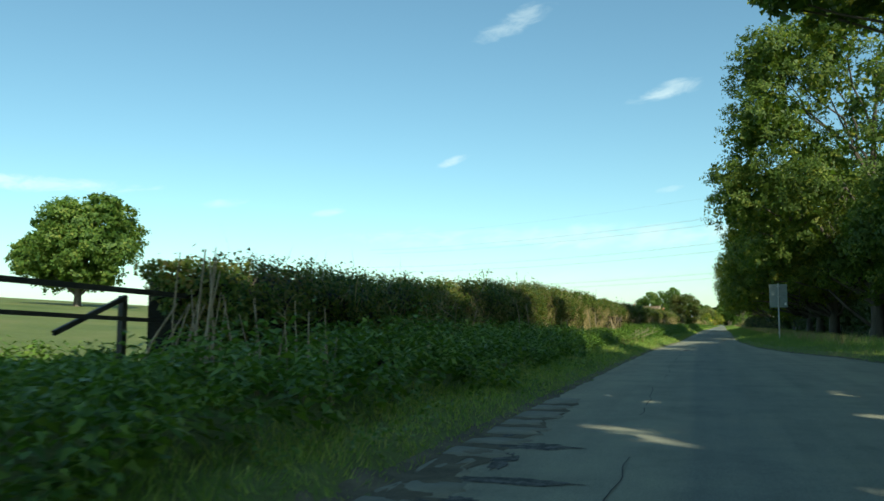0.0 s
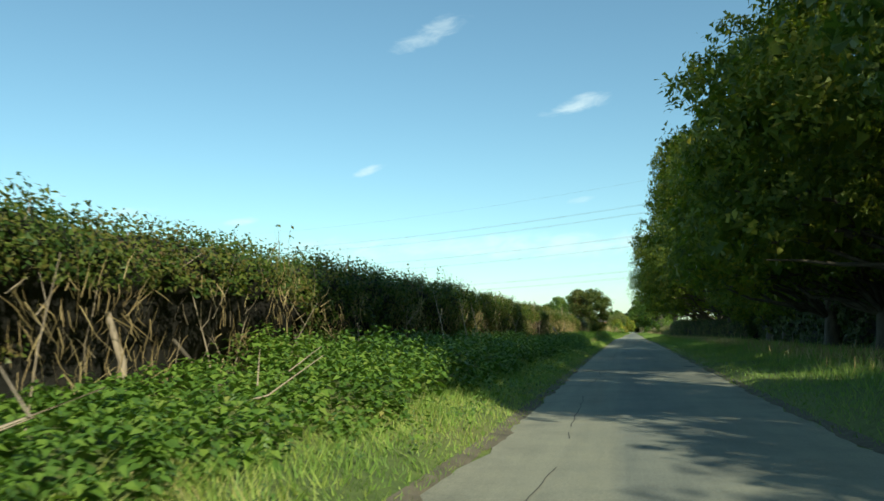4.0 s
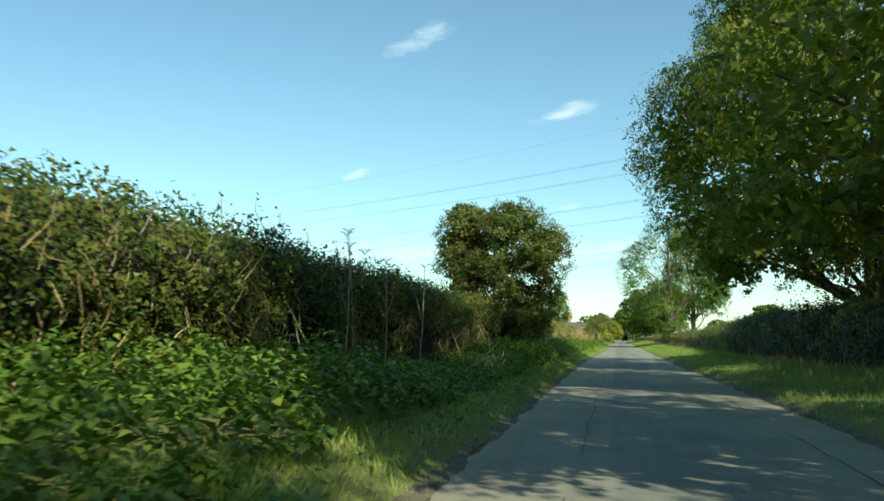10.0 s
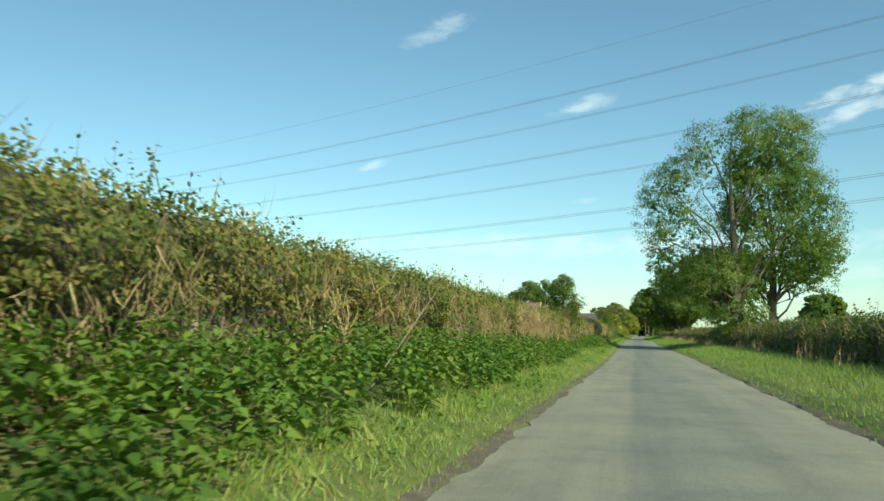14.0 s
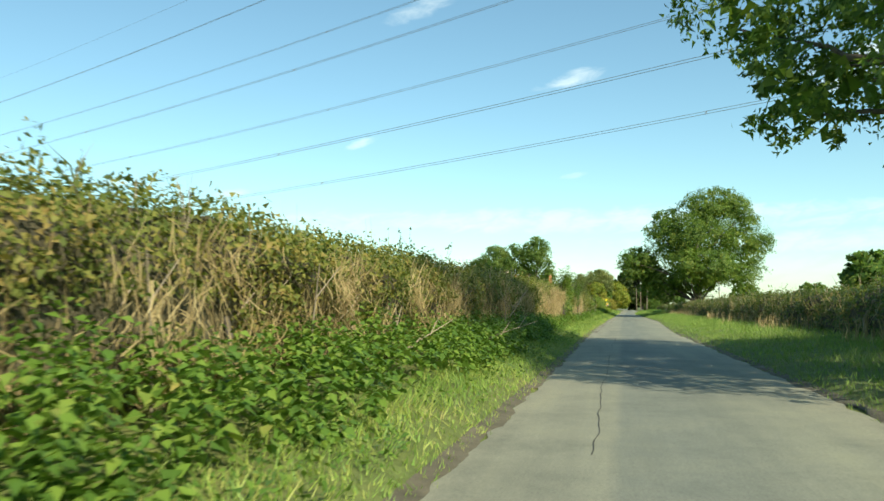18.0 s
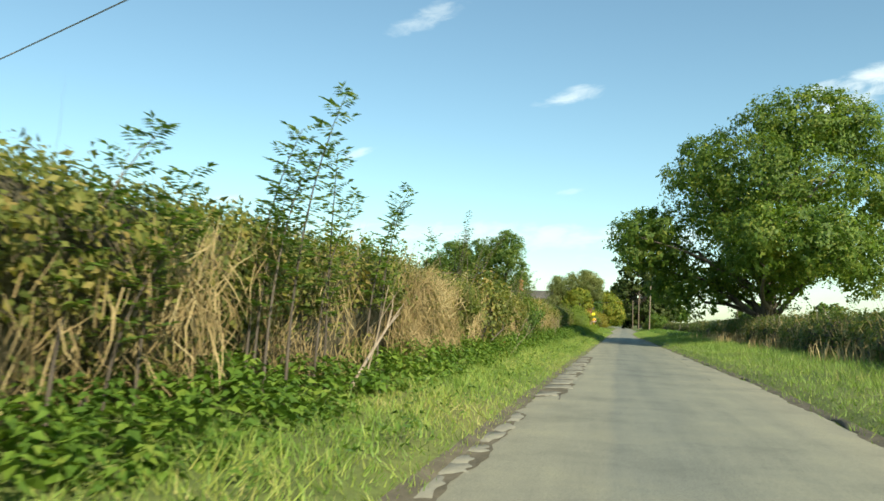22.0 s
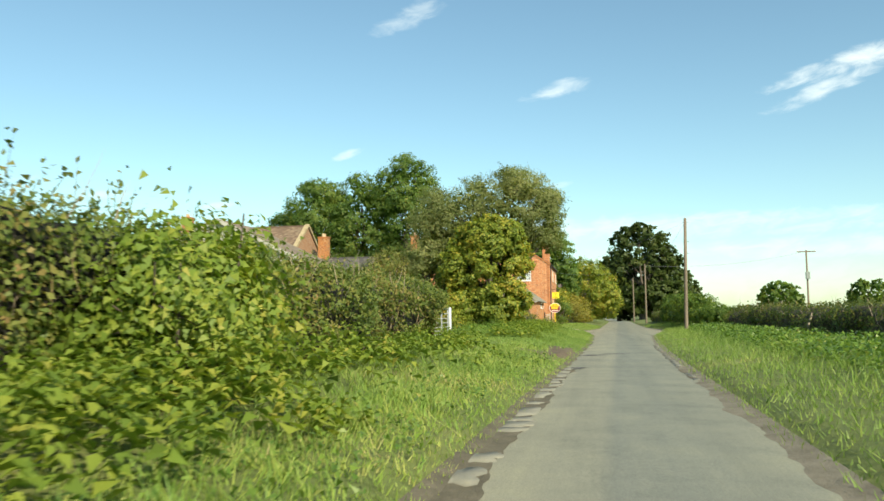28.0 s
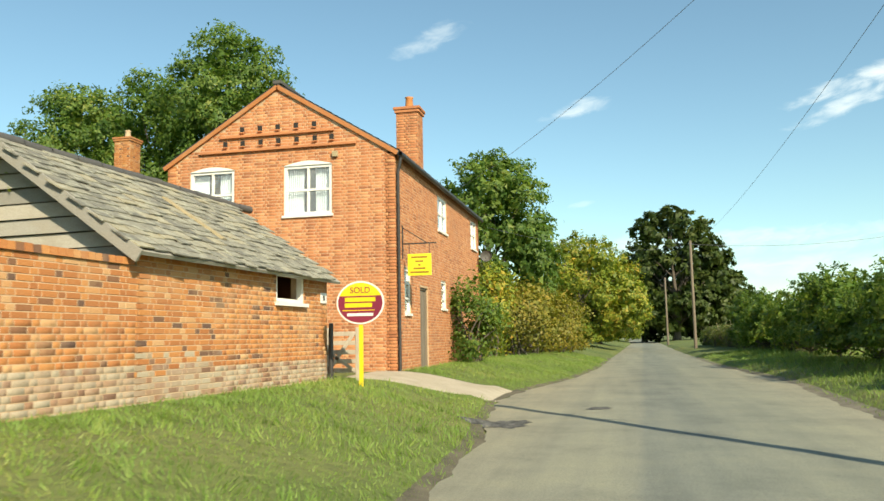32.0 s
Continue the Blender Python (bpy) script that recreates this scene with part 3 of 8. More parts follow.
def leaves(rng, centre, size, ratio=0.55, droop=0.3, facing=None, lean=0.7, far_off=False, soft=0.0):
    """A folded leaf of four corners at each centre. facing: the way that the leaves rather look.
    soft: gives the normals too, turned that far from the leaf's own towards facing."""
    n = len(centre)
    nrm = rng.normal(size=(n, 3))
    if facing is not None:
        nrm = nrm * lean + facing
    nrm[:, 2] += 0.25
    nrm = unit(nrm)
    if soft:
        nrm = nrm * np.where((nrm * facing).sum(1, keepdims=True) < 0, -1.0, 1.0)
        gentle = unit(nrm * (1 - soft) + unit(facing) * soft)
    ax = rng.normal(size=(n, 3))
    ax[:, 2] -= droop
    ax = unit(ax - nrm * (ax * nrm).sum(1, keepdims=True))
    side = np.cross(nrm, ax)
    s = (size * rng.uniform(0.65, 1.35, n))[:, None]
    base, tip = centre - ax * s * 0.5, centre + ax * s * 0.5
    wide = centre - ax * s * 0.08 + nrm * s * 0.1
    l, r = wide + side * s * ratio * 0.5, wide - side * s * ratio * 0.5
    if far_off:
        l, r = l - ax * s * 0.3, r - ax * s * rng.uniform(0.0, 0.4, (n, 1))
        v, f = np.stack([r, tip, l], 1).reshape(-1, 3), np.arange(n * 3).reshape(-1, 3)
        return (v, f, np.repeat(gentle, 3, 0)) if soft else (v, f)
    v = np.stack([base, l, tip, r], 1).reshape(-1, 3)
    i = np.arange(n)[:, None] * 4
    f = np.concatenate([i + [0, 2, 1], i + [0, 3, 2]], 1).reshape(-1, 3)
    return (v, f, np.repeat(gentle, 4, 0)) if soft else (v, f)


def blades(rng, foot, height, width, lean=0.45):
    """Bent blades of grass: a quad and a tip each, as three triangles."""
    n = len(foot)
    h = (height * rng.uniform(0.5, 1.35, n))[:, None]
    an = rng.uniform(0, 2 * np.pi, n)
    side = np.stack([np.cos(an), np.sin(an), 0 * an], 1) * (width * rng.uniform(0.6, 1.4, n))[:, None] * 0.5
    bend = np.stack([rng.normal(size=n), rng.normal(size=n), 0 * an], 1) * lean
    midp = foot + bend * h * 0.25 + np.array([0, 0, 1.0]) * h * 0.6
    tip = foot + bend * h * 0.8 + np.array([0, 0, 1.0]) * h * (0.95 - 0.25 * np.minimum(np.linalg.norm(bend, axis=1), 1.5))[:, None]
    v = np.stack([foot - side, foot + side, midp + side * 0.7, midp - side * 0.7, tip], 1).reshape(-1, 3)
    i = np.arange(n)[:, None] * 5
    f = np.concatenate([i + [0, 1, 2], i + [0, 2, 3], i + [3, 2, 4]], 1).reshape(-1, 3)
    return v, f


def stems(rng, foot, tip, width):
    """Thin straight stalks, one bent strip each."""
    n = len(foot)
    ax = tip - foot
    side = unit(np.cross(ax, rng.normal(size=(n, 3)))) * (width * rng.uniform(0.6, 1.5, n))[:, None] * 0.5
    m = (foot + tip) / 2 + rng.normal(size=(n, 3)) * np.linalg.norm(ax, axis=1)[:, None] * 0.06
    v = np.stack([foot - side, foot + side, m + side, m - side, tip], 1).reshape(-1, 3)
    i = np.arange(n)[:, None] * 5
    f = np.concatenate([i + [0, 1, 2], i + [0, 2, 3], i + [3, 2, 4]], 1).reshape(-1, 3)
    return v, f


# ---- ground and road ----
def spread(a, b, step, grow, far):
    out, s = [], step
    y = b
    while y < far:
        s *= grow
        y += s
        out.append(y)
    return out


ys = np.array(sorted([-v for v in spread(0, 30, 2, 1.35, 2500)]) + list(np.arange(-30, 520, 1.5)) + spread(0, 520, 2, 1.3, 4200))
left_e = np.array([0, .12, .3, .5, .75, 1.0, 1.4, 1.8, 2.3, 2.8, 3.4, 4, 5, 6.5, 8, 10, 13, 17, 22, 30, 40, 55, 75, 100, 140, 200, 320, 500, 900, 1700, 3200])[::-1]
right_e = left_e[::-1]
cols = []
for e in left_e:
    cols.append(mid(ys) + ledge(ys) - e - 1e-4)
cols.append(mid(ys) + ledge(ys) + 0.3)
cols.append(mid(ys) + redge(ys) - 0.3)
for e in right_e:
    cols.append(mid(ys) + redge(ys) + e + 1e-4)
gx = np.stack(cols, 1)
gy = np.repeat(ys[:, None], gx.shape[1], 1)
gz = ground_z(gx, gy)
ny, nx = gx.shape
idx = np.arange(ny * nx).reshape(ny, nx)
quads = np.stack([idx[:-1, :-1], idx[:-1, 1:], idx[1:, 1:], idx[1:, :-1]], -1).reshape(-1, 4)
ground = new("ground", mesh_np("ground", np.stack([gx, gy, gz], -1).reshape(-1, 3), quads, M_GROUND, True))
tagged(ground, "grassy verges and fields beside a country lane", "ground", kind="structure")

rys = np.concatenate([np.arange(-60, 470, 0.35), np.arange(470, 760, 4.0)])
fr = np.array([0, 0.04, 0.12, 0.3, 0.5, 0.7, 0.88, 0.96, 1.0])
rl = ledge(rys) + 0.10 * lump(rys, rys * 0, 0.8) + 0.06 * lump(rys, rys * 0, 0.23, 2)
rr = redge(rys) + 0.12 * lump(rys, rys * 0, 0.9, 3) + 0.06 * lump(rys, rys * 0, 0.27, 4)
rd = rl[:, None] + (rr - rl)[:, None] * fr
rx = mid(rys)[:, None] + rd
rz = 0.02 * (1 - (2 * fr - 1) ** 2)[None] + 0.008 * lump(rx, rys[:, None] + 0 * rx, 1.1) - 0.012
ny, nx = rx.shape
idx = np.arange(ny * nx).reshape(ny, nx)
quads = np.stack([idx[:-1, :-1], idx[:-1, 1:], idx[1:, 1:], idx[1:, :-1]], -1).reshape(-1, 4)
road = new("road", mesh_np("road", np.stack([rx, rys[:, None] + 0 * rx, rz], -1).reshape(-1, 3), quads, M_ROAD, True, np.stack([rd, rys[:, None] + 0 * rd], -1).reshape(-1, 2)))
tagged(road, "narrow country lane of worn grey asphalt", "road", kind="structure")


def road_z(d, y):
    f = (d - ledge(y)) / (redge(y) - ledge(y))
    return 0.02 * (1 - (2 * f - 1) ** 2) + 0.008 * lump(mid(y) + d, y, 1.1) - 0.012


def ribbon(name, y0, y1, d0, wide, wander, seed, mat, label, step=0.2, lift=0.006):
    """A long crack or seam on the lane."""
    y = np.arange(y0, y1, step)
    d = d0 + wander * lump(y, 0 * y, 3.5, seed) + 0.03 * lump(y, 0 * y, 0.5, seed + 1)
    w = wide * (0.55 + 0.6 * np.abs(lump(y, 0 * y, 0.9, seed + 2)))
    v = np.concatenate([np.stack([mid(y) + d - w / 2, y, road_z(d, y) + lift], 1), np.stack([mid(y) + d + w / 2, y, road_z(d, y) + lift], 1)])
    n = len(y)
    i = np.arange(n - 1)
    i = i[lump(y[:-1], 0 * y[:-1], 2.2, seed + 5) + 0.5 * lump(y[:-1], 0 * y[:-1], 0.7, seed + 6) > -0.28]
    ob = new(name, mesh_np(name, v, np.stack([i, i + n, i + n + 1, i + 1], 1), mat))
    return tagged(ob, label, "road crack", kind="structure")


def blot(name, y0, d0, ry, rdd, seed, mat, label, lift=0.005, n=84):
    """An uneven patch or hole on the lane or the verge."""
    an = np.linspace(0, 2 * np.pi, n, endpoint=False)
    cx_, cy_ = np.cos(an), np.sin(an)
    r = 1 + 0.38 * lump(cx_, cy_, 0.9, seed) + 0.32 * lump(cx_, cy_, 0.33, seed + 1) + 0.2 * lump(cx_, cy_, 0.12, seed + 2)
    y, d = y0 + ry * r * np.sin(an), d0 + rdd * r * np.cos(an)
    y, d = np.append(y, y0), np.append(d, d0)
    x = mid(y) + d
    onroad = (d > ledge(y)) & (d < redge(y))
    z = np.where(onroad, road_z(d, y), np.maximum(ground_z(x, y), -0.02)) + lift
    v = np.stack([x, y, z], 1)
    i = np.arange(n)
    ob = new(name, mesh_np(name, v, np.stack([i, (i + 1) % n, 0 * i + n], 1), mat))
    return tagged(ob, label, "road patch", kind="structure")



def margin(side, seed, label, y0=-20, y1=455, mat=M_SOIL):
    """Crumbled soil and grit along an edge of the asphalt."""
    y = np.arange(y0, y1, 0.22)
    edge = ledge(y) if side < 0 else redge(y)
    a = edge - side * (0.03 + 0.13 * (side > 0) * smooth(330, 350, y) + 0.10 * lump(y, 0 * y, 1.1, seed) + 0.06 * lump(y, 0 * y, 0.3, seed + 1))
    b = edge + side * 0.16
    z = np.maximum(road_z(a, y), -0.015)
    v = np.concatenate([np.stack([mid(y) + a, y, z - 0.004], 1), np.stack([mid(y) + edge + side * 0.03, y, z + 0.018], 1), np.stack([mid(y) + b, y, ground_z(mid(y) + b, y) + 0.01], 1)])
    n = len(y)
    i = np.arange(n - 1)
    f = np.concatenate([np.stack([i + k * n, i + (k + 1) * n, i + (k + 1) * n + 1, i + k * n + 1], 1) for k in (0, 1)])
    return tagged(new("road_margin", mesh_np("road_margin", v, f, mat)), label, "road edge", kind="structure")


margin(-1, 31, "crumbled soil along the near edge of the asphalt")
# dark soil here stands in for the shadow of the overhanging verge
margin(1, 37, "soil strip along the far edge, darkened for the shadow of the verge", -20, 335)
margin(1, 37, "pale grit along the far edge of the asphalt", 335, 455, M_GRIT)
ribbon("road_seam", -5, 75, -0.75, 0.018, 0.14, 1, M_CRACK, "dark crack along the lane")
ribbon("road_seam", 84, 176, -0.42, 0.016, 0.05, 2, M_CRACK, "dark crack along the lane")
ribbon("road_seam", 222, 262, -0.32, 0.013, 0.07, 3, M_CRACK, "dark crack along the lane")
ribbon("road_seam", 338, 360, -0.7, 0.02, 0.1, 4, M_CRACK, "dark crack along the lane")
ribbon("road_seam", 396, 412, 1.15, 0.018, 0.12, 5, M_CRACK, "dark crack along the lane")
ribbon("road_seam", 300, 340, 2.2, 0.018, 0.08, 6, M_CRACK, "dark crack along the lane")
for y0, d0, a, b, s in ((6.35, -1.45, 0.16, 0.5, 1), (8.25, -1.7, 0.22, 0.45, 2), (7.3, -1.75, 0.5, 0.1, 8), (9.3, -2.0, 0.35, 0.2, 24), (5.5, -1.8, 0.3, 0.35, 25), (40, -0.55, 1.0, 0.16, 3), (44, -0.3, 0.8, 0.14, 4), (37.5, -0.3, 0.35, 0.06, 5), (75, -0.9, 0.3, 0.35, 6), (78, 2.3, 0.4, 0.2, 7),
                        (355.5, 0.25, 0.3, 0.2, 13), (362.5, -1.15, 0.4, 0.2, 14), (365, -1.05, 0.3, 0.2, 15),
                        (380, -0.95, 0.4, 0.2, 16), (386.5, -0.75, 0.35, 0.4, 17), (387.3, -0.1, 0.16, 0.4, 18), (421.5, -2.1, 0.45, 0.45, 20), (424, -0.8, 0.25, 0.2, 21), (312, 2.5, 0.3, 0.15, 22), (418.6, 3.0, 0.4, 0.4, 23)):
    blot("road_patch", y0, d0, a, b, s, M_PATCH, "dark broken patch in the asphalt")
ribbon("road_seam", 293.5, 309, -1.02, 0.022, 0.1, 7, M_CRACK, "dark crack along the crumbling edge")
for y0, d0, a, b, s in ((6.2, -2.3, 1.3, 0.3, 31), (8.7, -2.4, 1.0, 0.22, 32), (4.6, -2.35, 0.9, 0.35, 33)):
    blot("soil_spill", y0, d0, a, b, s, M_SOIL, "dark soil washed over the edge of the asphalt", 0.009)
blot("road_patch", 7.7, -2.08, 0.16, 0.13, 34, M_GRIT, "pale worn spot in the asphalt", 0.013)


def crumbled(y0, y1, d0, d1, seed, label):
    """A broken edge of the lane: worn slabs of asphalt lying in soil. d0 is the inner side."""
    rng = np.random.default_rng(seed)
    n = int((y1 - y0) / 0.15)
    y = np.linspace(y0, y1, n)
    end = smooth(y0, y0 + 1.0, y) * (1 - smooth(y1 - 1.0, y1, y))
    a = d1 + (d0 - d1) * end * (0.92 + 0.16 * lump(y, 0 * y, 0.9, seed) + 0.08 * lump(y, 0 * y, 0.25, seed))
    b = d1 + 0 * y
    rows_ = []
    for k in range(4):
        d = a + (b - a) * k / 3
        x = mid(y) + d
        inside_ = (d > ledge(y)) & (d < redge(y))
        rows_.append(np.stack([x, y, np.where(inside_, road_z(d, y) + 0.005, np.maximum(road_z(d, y) + 0.005, -0.005))], 1))
    i = np.arange(n - 1)
    f = np.concatenate([np.stack([i + k * n, i + k * n + n, i + k * n + n + 1, i + k * n + 1], 1) for k in range(3)])
    strip = new("broken_edge", mesh_np("broken_edge", np.concatenate(rows_), f, M_SOIL, True))
    tagged(strip, label, "road edge", kind="structure")
    yy = y0 + 0.5
    while yy < y1 - 0.6:
        ln = rng.uniform(0.35, 1.15)
        if rng.uniform() < 0.86:
            w0 = abs(d1 - d0)
            wd = w0 * rng.uniform(0.34, 0.52)
            dc = d0 + (d1 - d0) * rng.uniform(0.42, 0.58)
            an = np.linspace(0, 2 * np.pi, 18, endpoint=False)
            sq = 1 / np.maximum(np.abs(np.cos(an)), np.abs(np.sin(an))) ** 0.95
            rr = sq * (1 + 0.2 * rng.normal(size=18).clip(-1.5, 0.8)) * 0.92
            py, pd_ = yy + ln / 2 + ln * 0.46 * rr * np.sin(an), dc + wd * rr * np.cos(an)
            top = road_z(pd_, py) + 0.009 + 0.002 * rng.normal()
            ring = np.stack([mid(py) + pd_, py, top], 1)
            low = ring.copy()
            low[:, 2] -= 0.03
            low[:, :2] += (low[:, :2] - low[:, :2].mean(0)) * 0.05
            v = np.concatenate([ring, low, ring.mean(0)[None] + [0, 0, 0.003]])
            i = np.arange(18)
            f = np.concatenate([np.stack([i, (i + 1) % 18, 0 * i + 36], 1), np.stack([i, i + 18, (i + 1) % 18], 1), np.stack([i + 18, (i + 1) % 18 + 18, (i + 1) % 18], 1)])
            sl = new("slab", mesh_np("slab", v, f, M_SLAB))
            sl.parent = strip
        yy += ln * rng.uniform(0.8, 1.0) + rng.choice([0.0, 0.03, 0.25])


crumbled(293.5, 312, -0.88, -1.5, 401, "crumbling near edge of the lane with slabs of worn asphalt in dark soil")
crumbled(267, 292, -1.2, -1.65, 402, "crumbling near edge of the lane with slabs of worn asphalt in dark soil")
crumbled(343, 374, 1.6, 2.0, 403, "broken far edge of the lane with pale slabs in brown soil")
crumbled(376, 396, 1.42, 1.78, 404, "broken far edge of the lane with pale slabs in brown soil")
crumbled(352, 381, -0.98, -1.5, 405, "crumbling near edge of the lane by the farm entrance")
crumbled(170, 182, 2.3, 2.95, 406, "broken far edge of the lane with slabs of worn asphalt")
crumbled(3, 14, -1.75, -2.6, 407, "broken near edge of the lane with slabs of asphalt in dark soil")
# a darker mend across the far half of the lane
ribbon("road_seam", 100, 176, 2.25, 0.025, 0.05, 8, M_CRACK, "dark joint along the far edge of the lane")

# ---- plants ----
RNG = np.random.default_rng(7)


def hedge_profile(s, y, dfun, hfun, depth, side):
    """A point of the trimmed hedge's skin: s runs from the foot of its face over the top to the back."""
    h = hfun(y) + 0.10 * lump(y, 0 * y, 2.7, 5) + 0.05 * lump(y, 0 * y, 0.8, 6)
    face = h * 0.95
    lng = face + depth
    q = s * lng
    up = np.minimum(q, face)
    back = np.clip(q - face, 0, depth)
    bulge = 0.30 * np.sin(np.clip(up / face, 0, 1) * 2.2) + 0.26 * lump(y, up * 1.6, 1.7, 3) + 0.12 * lump(y * 1.3, up * 2.4, 0.6, 9)
    shoulder = 0.35 * smooth(0.72, 1.0, up / face)
    d = dfun(y) - side * bulge * (1 - 0.7 * smooth(0, 0.4, back)) + side * (shoulder + back)
    x = mid(y) + d
    g = ground_z(mid(y) + dfun(y), y)
    z = g + up * (1 - 0.02) + 0.09 * np.sin(np.clip(back / depth, 0, 1) * np.pi) + 0.05 * lump(y * 2, back * 3, 0.7, 4)
    nx_ = -side * (1 - smooth(0.0, 0.25, back)) + side * smooth(0.8, 1.0, back / depth)
    nz_ = 0.25 + smooth(0.75, 1.0, up / face)
    n = unit(np.stack([nx_, 0 * x, nz_], 1))
    return np.stack([x, y, np.maximum(z, g - 0.05)], 1), n


def hollow_foot(y):
    """0 to 1: bare dark hollows at the foot of the near hedge."""
    return smooth(50, 54, y) * (1 - smooth(61, 64, y)) + smooth(90.5, 92, y) * (1 - smooth(97, 98.5, y)) + 0.3 * smooth(139, 142, y) * (1 - smooth(151, 153, y))


STRAW = table(((0, 0.1), (14, 0.2), (17, 0.5), (24, 0.3), (38, 0.3), (41, 0.9), (50, 0.7), (53, 0.3), (66, 0.4), (68, 0.8), (76, 0.6), (80, 0.2), (97, 0.3), (98.5, 1.0), (103, 0.9), (106, 0.5), (110, 1.0), (117, 0.8),
               (123, 0.9), (126, 0.25), (163, 0.2), (170, 0.5), (182, 0.4), (194, 0.7), (202, 1.0), (212, 0.8), (216, 0.35), (222, 0.6), (226, 1.0), (236, 0.9), (240, 0.6), (252, 0.8), (262, 0.9),
               (266, 1.3), (275.5, 1.3), (277, 0.2), (283, 0.5), (288, 0.8), (300, 0.6), (308, 0.4), (325, 0.3), (345, 0.5), (352, 0.15), (460, 0.1)))


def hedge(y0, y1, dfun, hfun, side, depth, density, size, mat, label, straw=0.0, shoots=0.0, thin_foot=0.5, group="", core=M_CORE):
    """side -1: the hedge lies to the left of the lane and shows it its right face."""
    base = (float(mid((y0 + y1) / 2) + dfun((y0 + y1) / 2)), (y0 + y1) / 2, 0.0)
    root = thing("hedge", base, label, "hedge", group)
    # solid core sheet that stands for the shaded inside
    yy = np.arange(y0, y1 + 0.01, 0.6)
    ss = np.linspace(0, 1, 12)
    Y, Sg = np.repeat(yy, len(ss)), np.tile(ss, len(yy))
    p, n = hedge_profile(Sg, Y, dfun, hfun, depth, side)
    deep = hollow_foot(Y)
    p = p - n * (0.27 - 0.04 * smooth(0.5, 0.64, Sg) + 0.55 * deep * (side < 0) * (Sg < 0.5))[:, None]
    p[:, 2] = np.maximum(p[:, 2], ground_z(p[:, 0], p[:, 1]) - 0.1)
    idx = np.arange(len(Y)).reshape(len(yy), len(ss))
    q = np.stack([idx[:-1, :-1], idx[:-1, 1:], idx[1:, 1:], idx[1:, :-1]], -1).reshape(-1, 4)
    k = len(ss)
    rings = []
    for row in (idx[0], idx[-1]):
        low = p[row].copy()
        low[:, 2] = ground_z(low[:, 0], low[:, 1]) - 0.1
        low[:, 0] = p[row][:, 0]
        st = len(p)
        p = np.concatenate([p, low])
        a = np.arange(k - 1)
        rings.append(np.stack([row[:-1], row[1:], st + a + 1, st + a], 1))
    q = np.concatenate([q] + rings)
    put("shaded_inside", mesh_np("shaded_inside", p, q, core, True), root, "solid dark core standing for the shade inside the hedge")
    area = (y1 - y0) * (float(np.mean(hfun(yy))) + depth)
    nl = int(area * density)
    y = RNG.uniform(y0, y1, nl)
    s = RNG.uniform(0, 1, nl)
    s = np.where(s < 0.86, (s / 0.86) ** 0.85 * 0.72, 0.64 + (s - 0.86) * 2.4)
    hole = lump(y, s * 6, 1.4, 8) + 0.45 * lump(y, s * 9, 0.42, 11)
    hollow = hollow_foot(y) * (side < 0)
    foot = s < 0.30 + 0.10 * hollow
    keep = ~(foot & (hole < (thin_foot + hollow) * 1.2 - 0.85)) & (hole > -1.0)
    if side < 0:
        matted = STRAW(y) * (0.25 + 1.1 * lump(y, s * 5, 1.0, 15)) * smooth(0.04, 0.12, s) * (1 - smooth(0.36, 0.48, s))
        keep &= RNG.uniform(0, 1, nl) > 0.85 * matted
    y, s = y[keep], s[keep]
    p, n = hedge_profile(s, y, dfun, hfun, depth, side)
    # small sprays that stand out of the skin and sink into it
    tuft = 0.13 * lump(y, s * 8, 0.33, 17) + 0.07 * lump(y, s * 12, 0.15, 18)
    p = p + n * (RNG.normal(size=len(p)) * 0.06 - 0.03 + tuft - RNG.uniform(0, 0.34, len(p)) * smooth(0.5, 0.62, s))[:, None] + RNG.normal(size=p.shape) * 0.035
    lean_to = unit(n + np.stack([0 * y, 0.5 * lump(y, s * 9, 0.3, 19), 0.35 * lump(y, s * 9, 0.3, 20)], 1))
    full = (s < 0.5) & (y > 255) & (side < 0)
    ratio = 0.62 if side < 0 else 0.75
    two = [leaves(RNG, p[k], size, ratio, 0.2, lean_to[k], 0.7, plainer, 0.5) for k, plainer in ((full, False), (~full, True)) if k.any()]
    (v, f), nn = gather([w[:2] for w in two]), np.concatenate([w[2] for w in two])
    put("leaves", mesh_np("leaves", v, f, mat, normals=nn), root, kind="stuff")
    # ends of the hedge
    ends = []
    for ye, sgn in ((y0, -1), (y1, 1)):
        m = int(density * 6)
        s = RNG.uniform(0, 1, m)
        p, n = hedge_profile(s, np.full(m, ye), dfun, hfun, depth, side)
        c = np.array([mid(ye) + dfun(ye) + side * depth * 0.5, ye, 1.0])
        w = np.sqrt(RNG.uniform(0, 1, m))[:, None]
        p = c + (p - c) * w
        p[:, 1] = ye + sgn * RNG.uniform(-0.1, 0.25, m)
        p[:, 2] = np.maximum(p[:, 2], 0.3)
        ends.append(leaves(RNG, p, size, 0.8, 0.2, np.tile([[0, sgn, 0.2]], (m, 1)), 0.8, True))
    v, f = gather(ends)
    put("end_leaves", mesh_np("end_leaves", v, f, mat), root, kind="stuff")
    # bare twigs in the face
    nt_ = int((y1 - y0) * 7)
    y = RNG.uniform(y0, y1, nt_)
    s = RNG.uniform(0.02, 0.6, nt_)
    p, n = hedge_profile(s, y, dfun, hfun, depth, side)
    a = p - n * 0.1
    b = a + np.stack([-side * RNG.uniform(-0.1, 0.3, nt_), RNG.normal(size=nt_) * 0.3, RNG.uniform(0.2, 0.8, nt_)], 1)
    v, f = stems(RNG, a, b, 0.010)
    put("bare_wood", mesh_np("bare_wood", v, f, M_TWIG), root, kind="stuff")
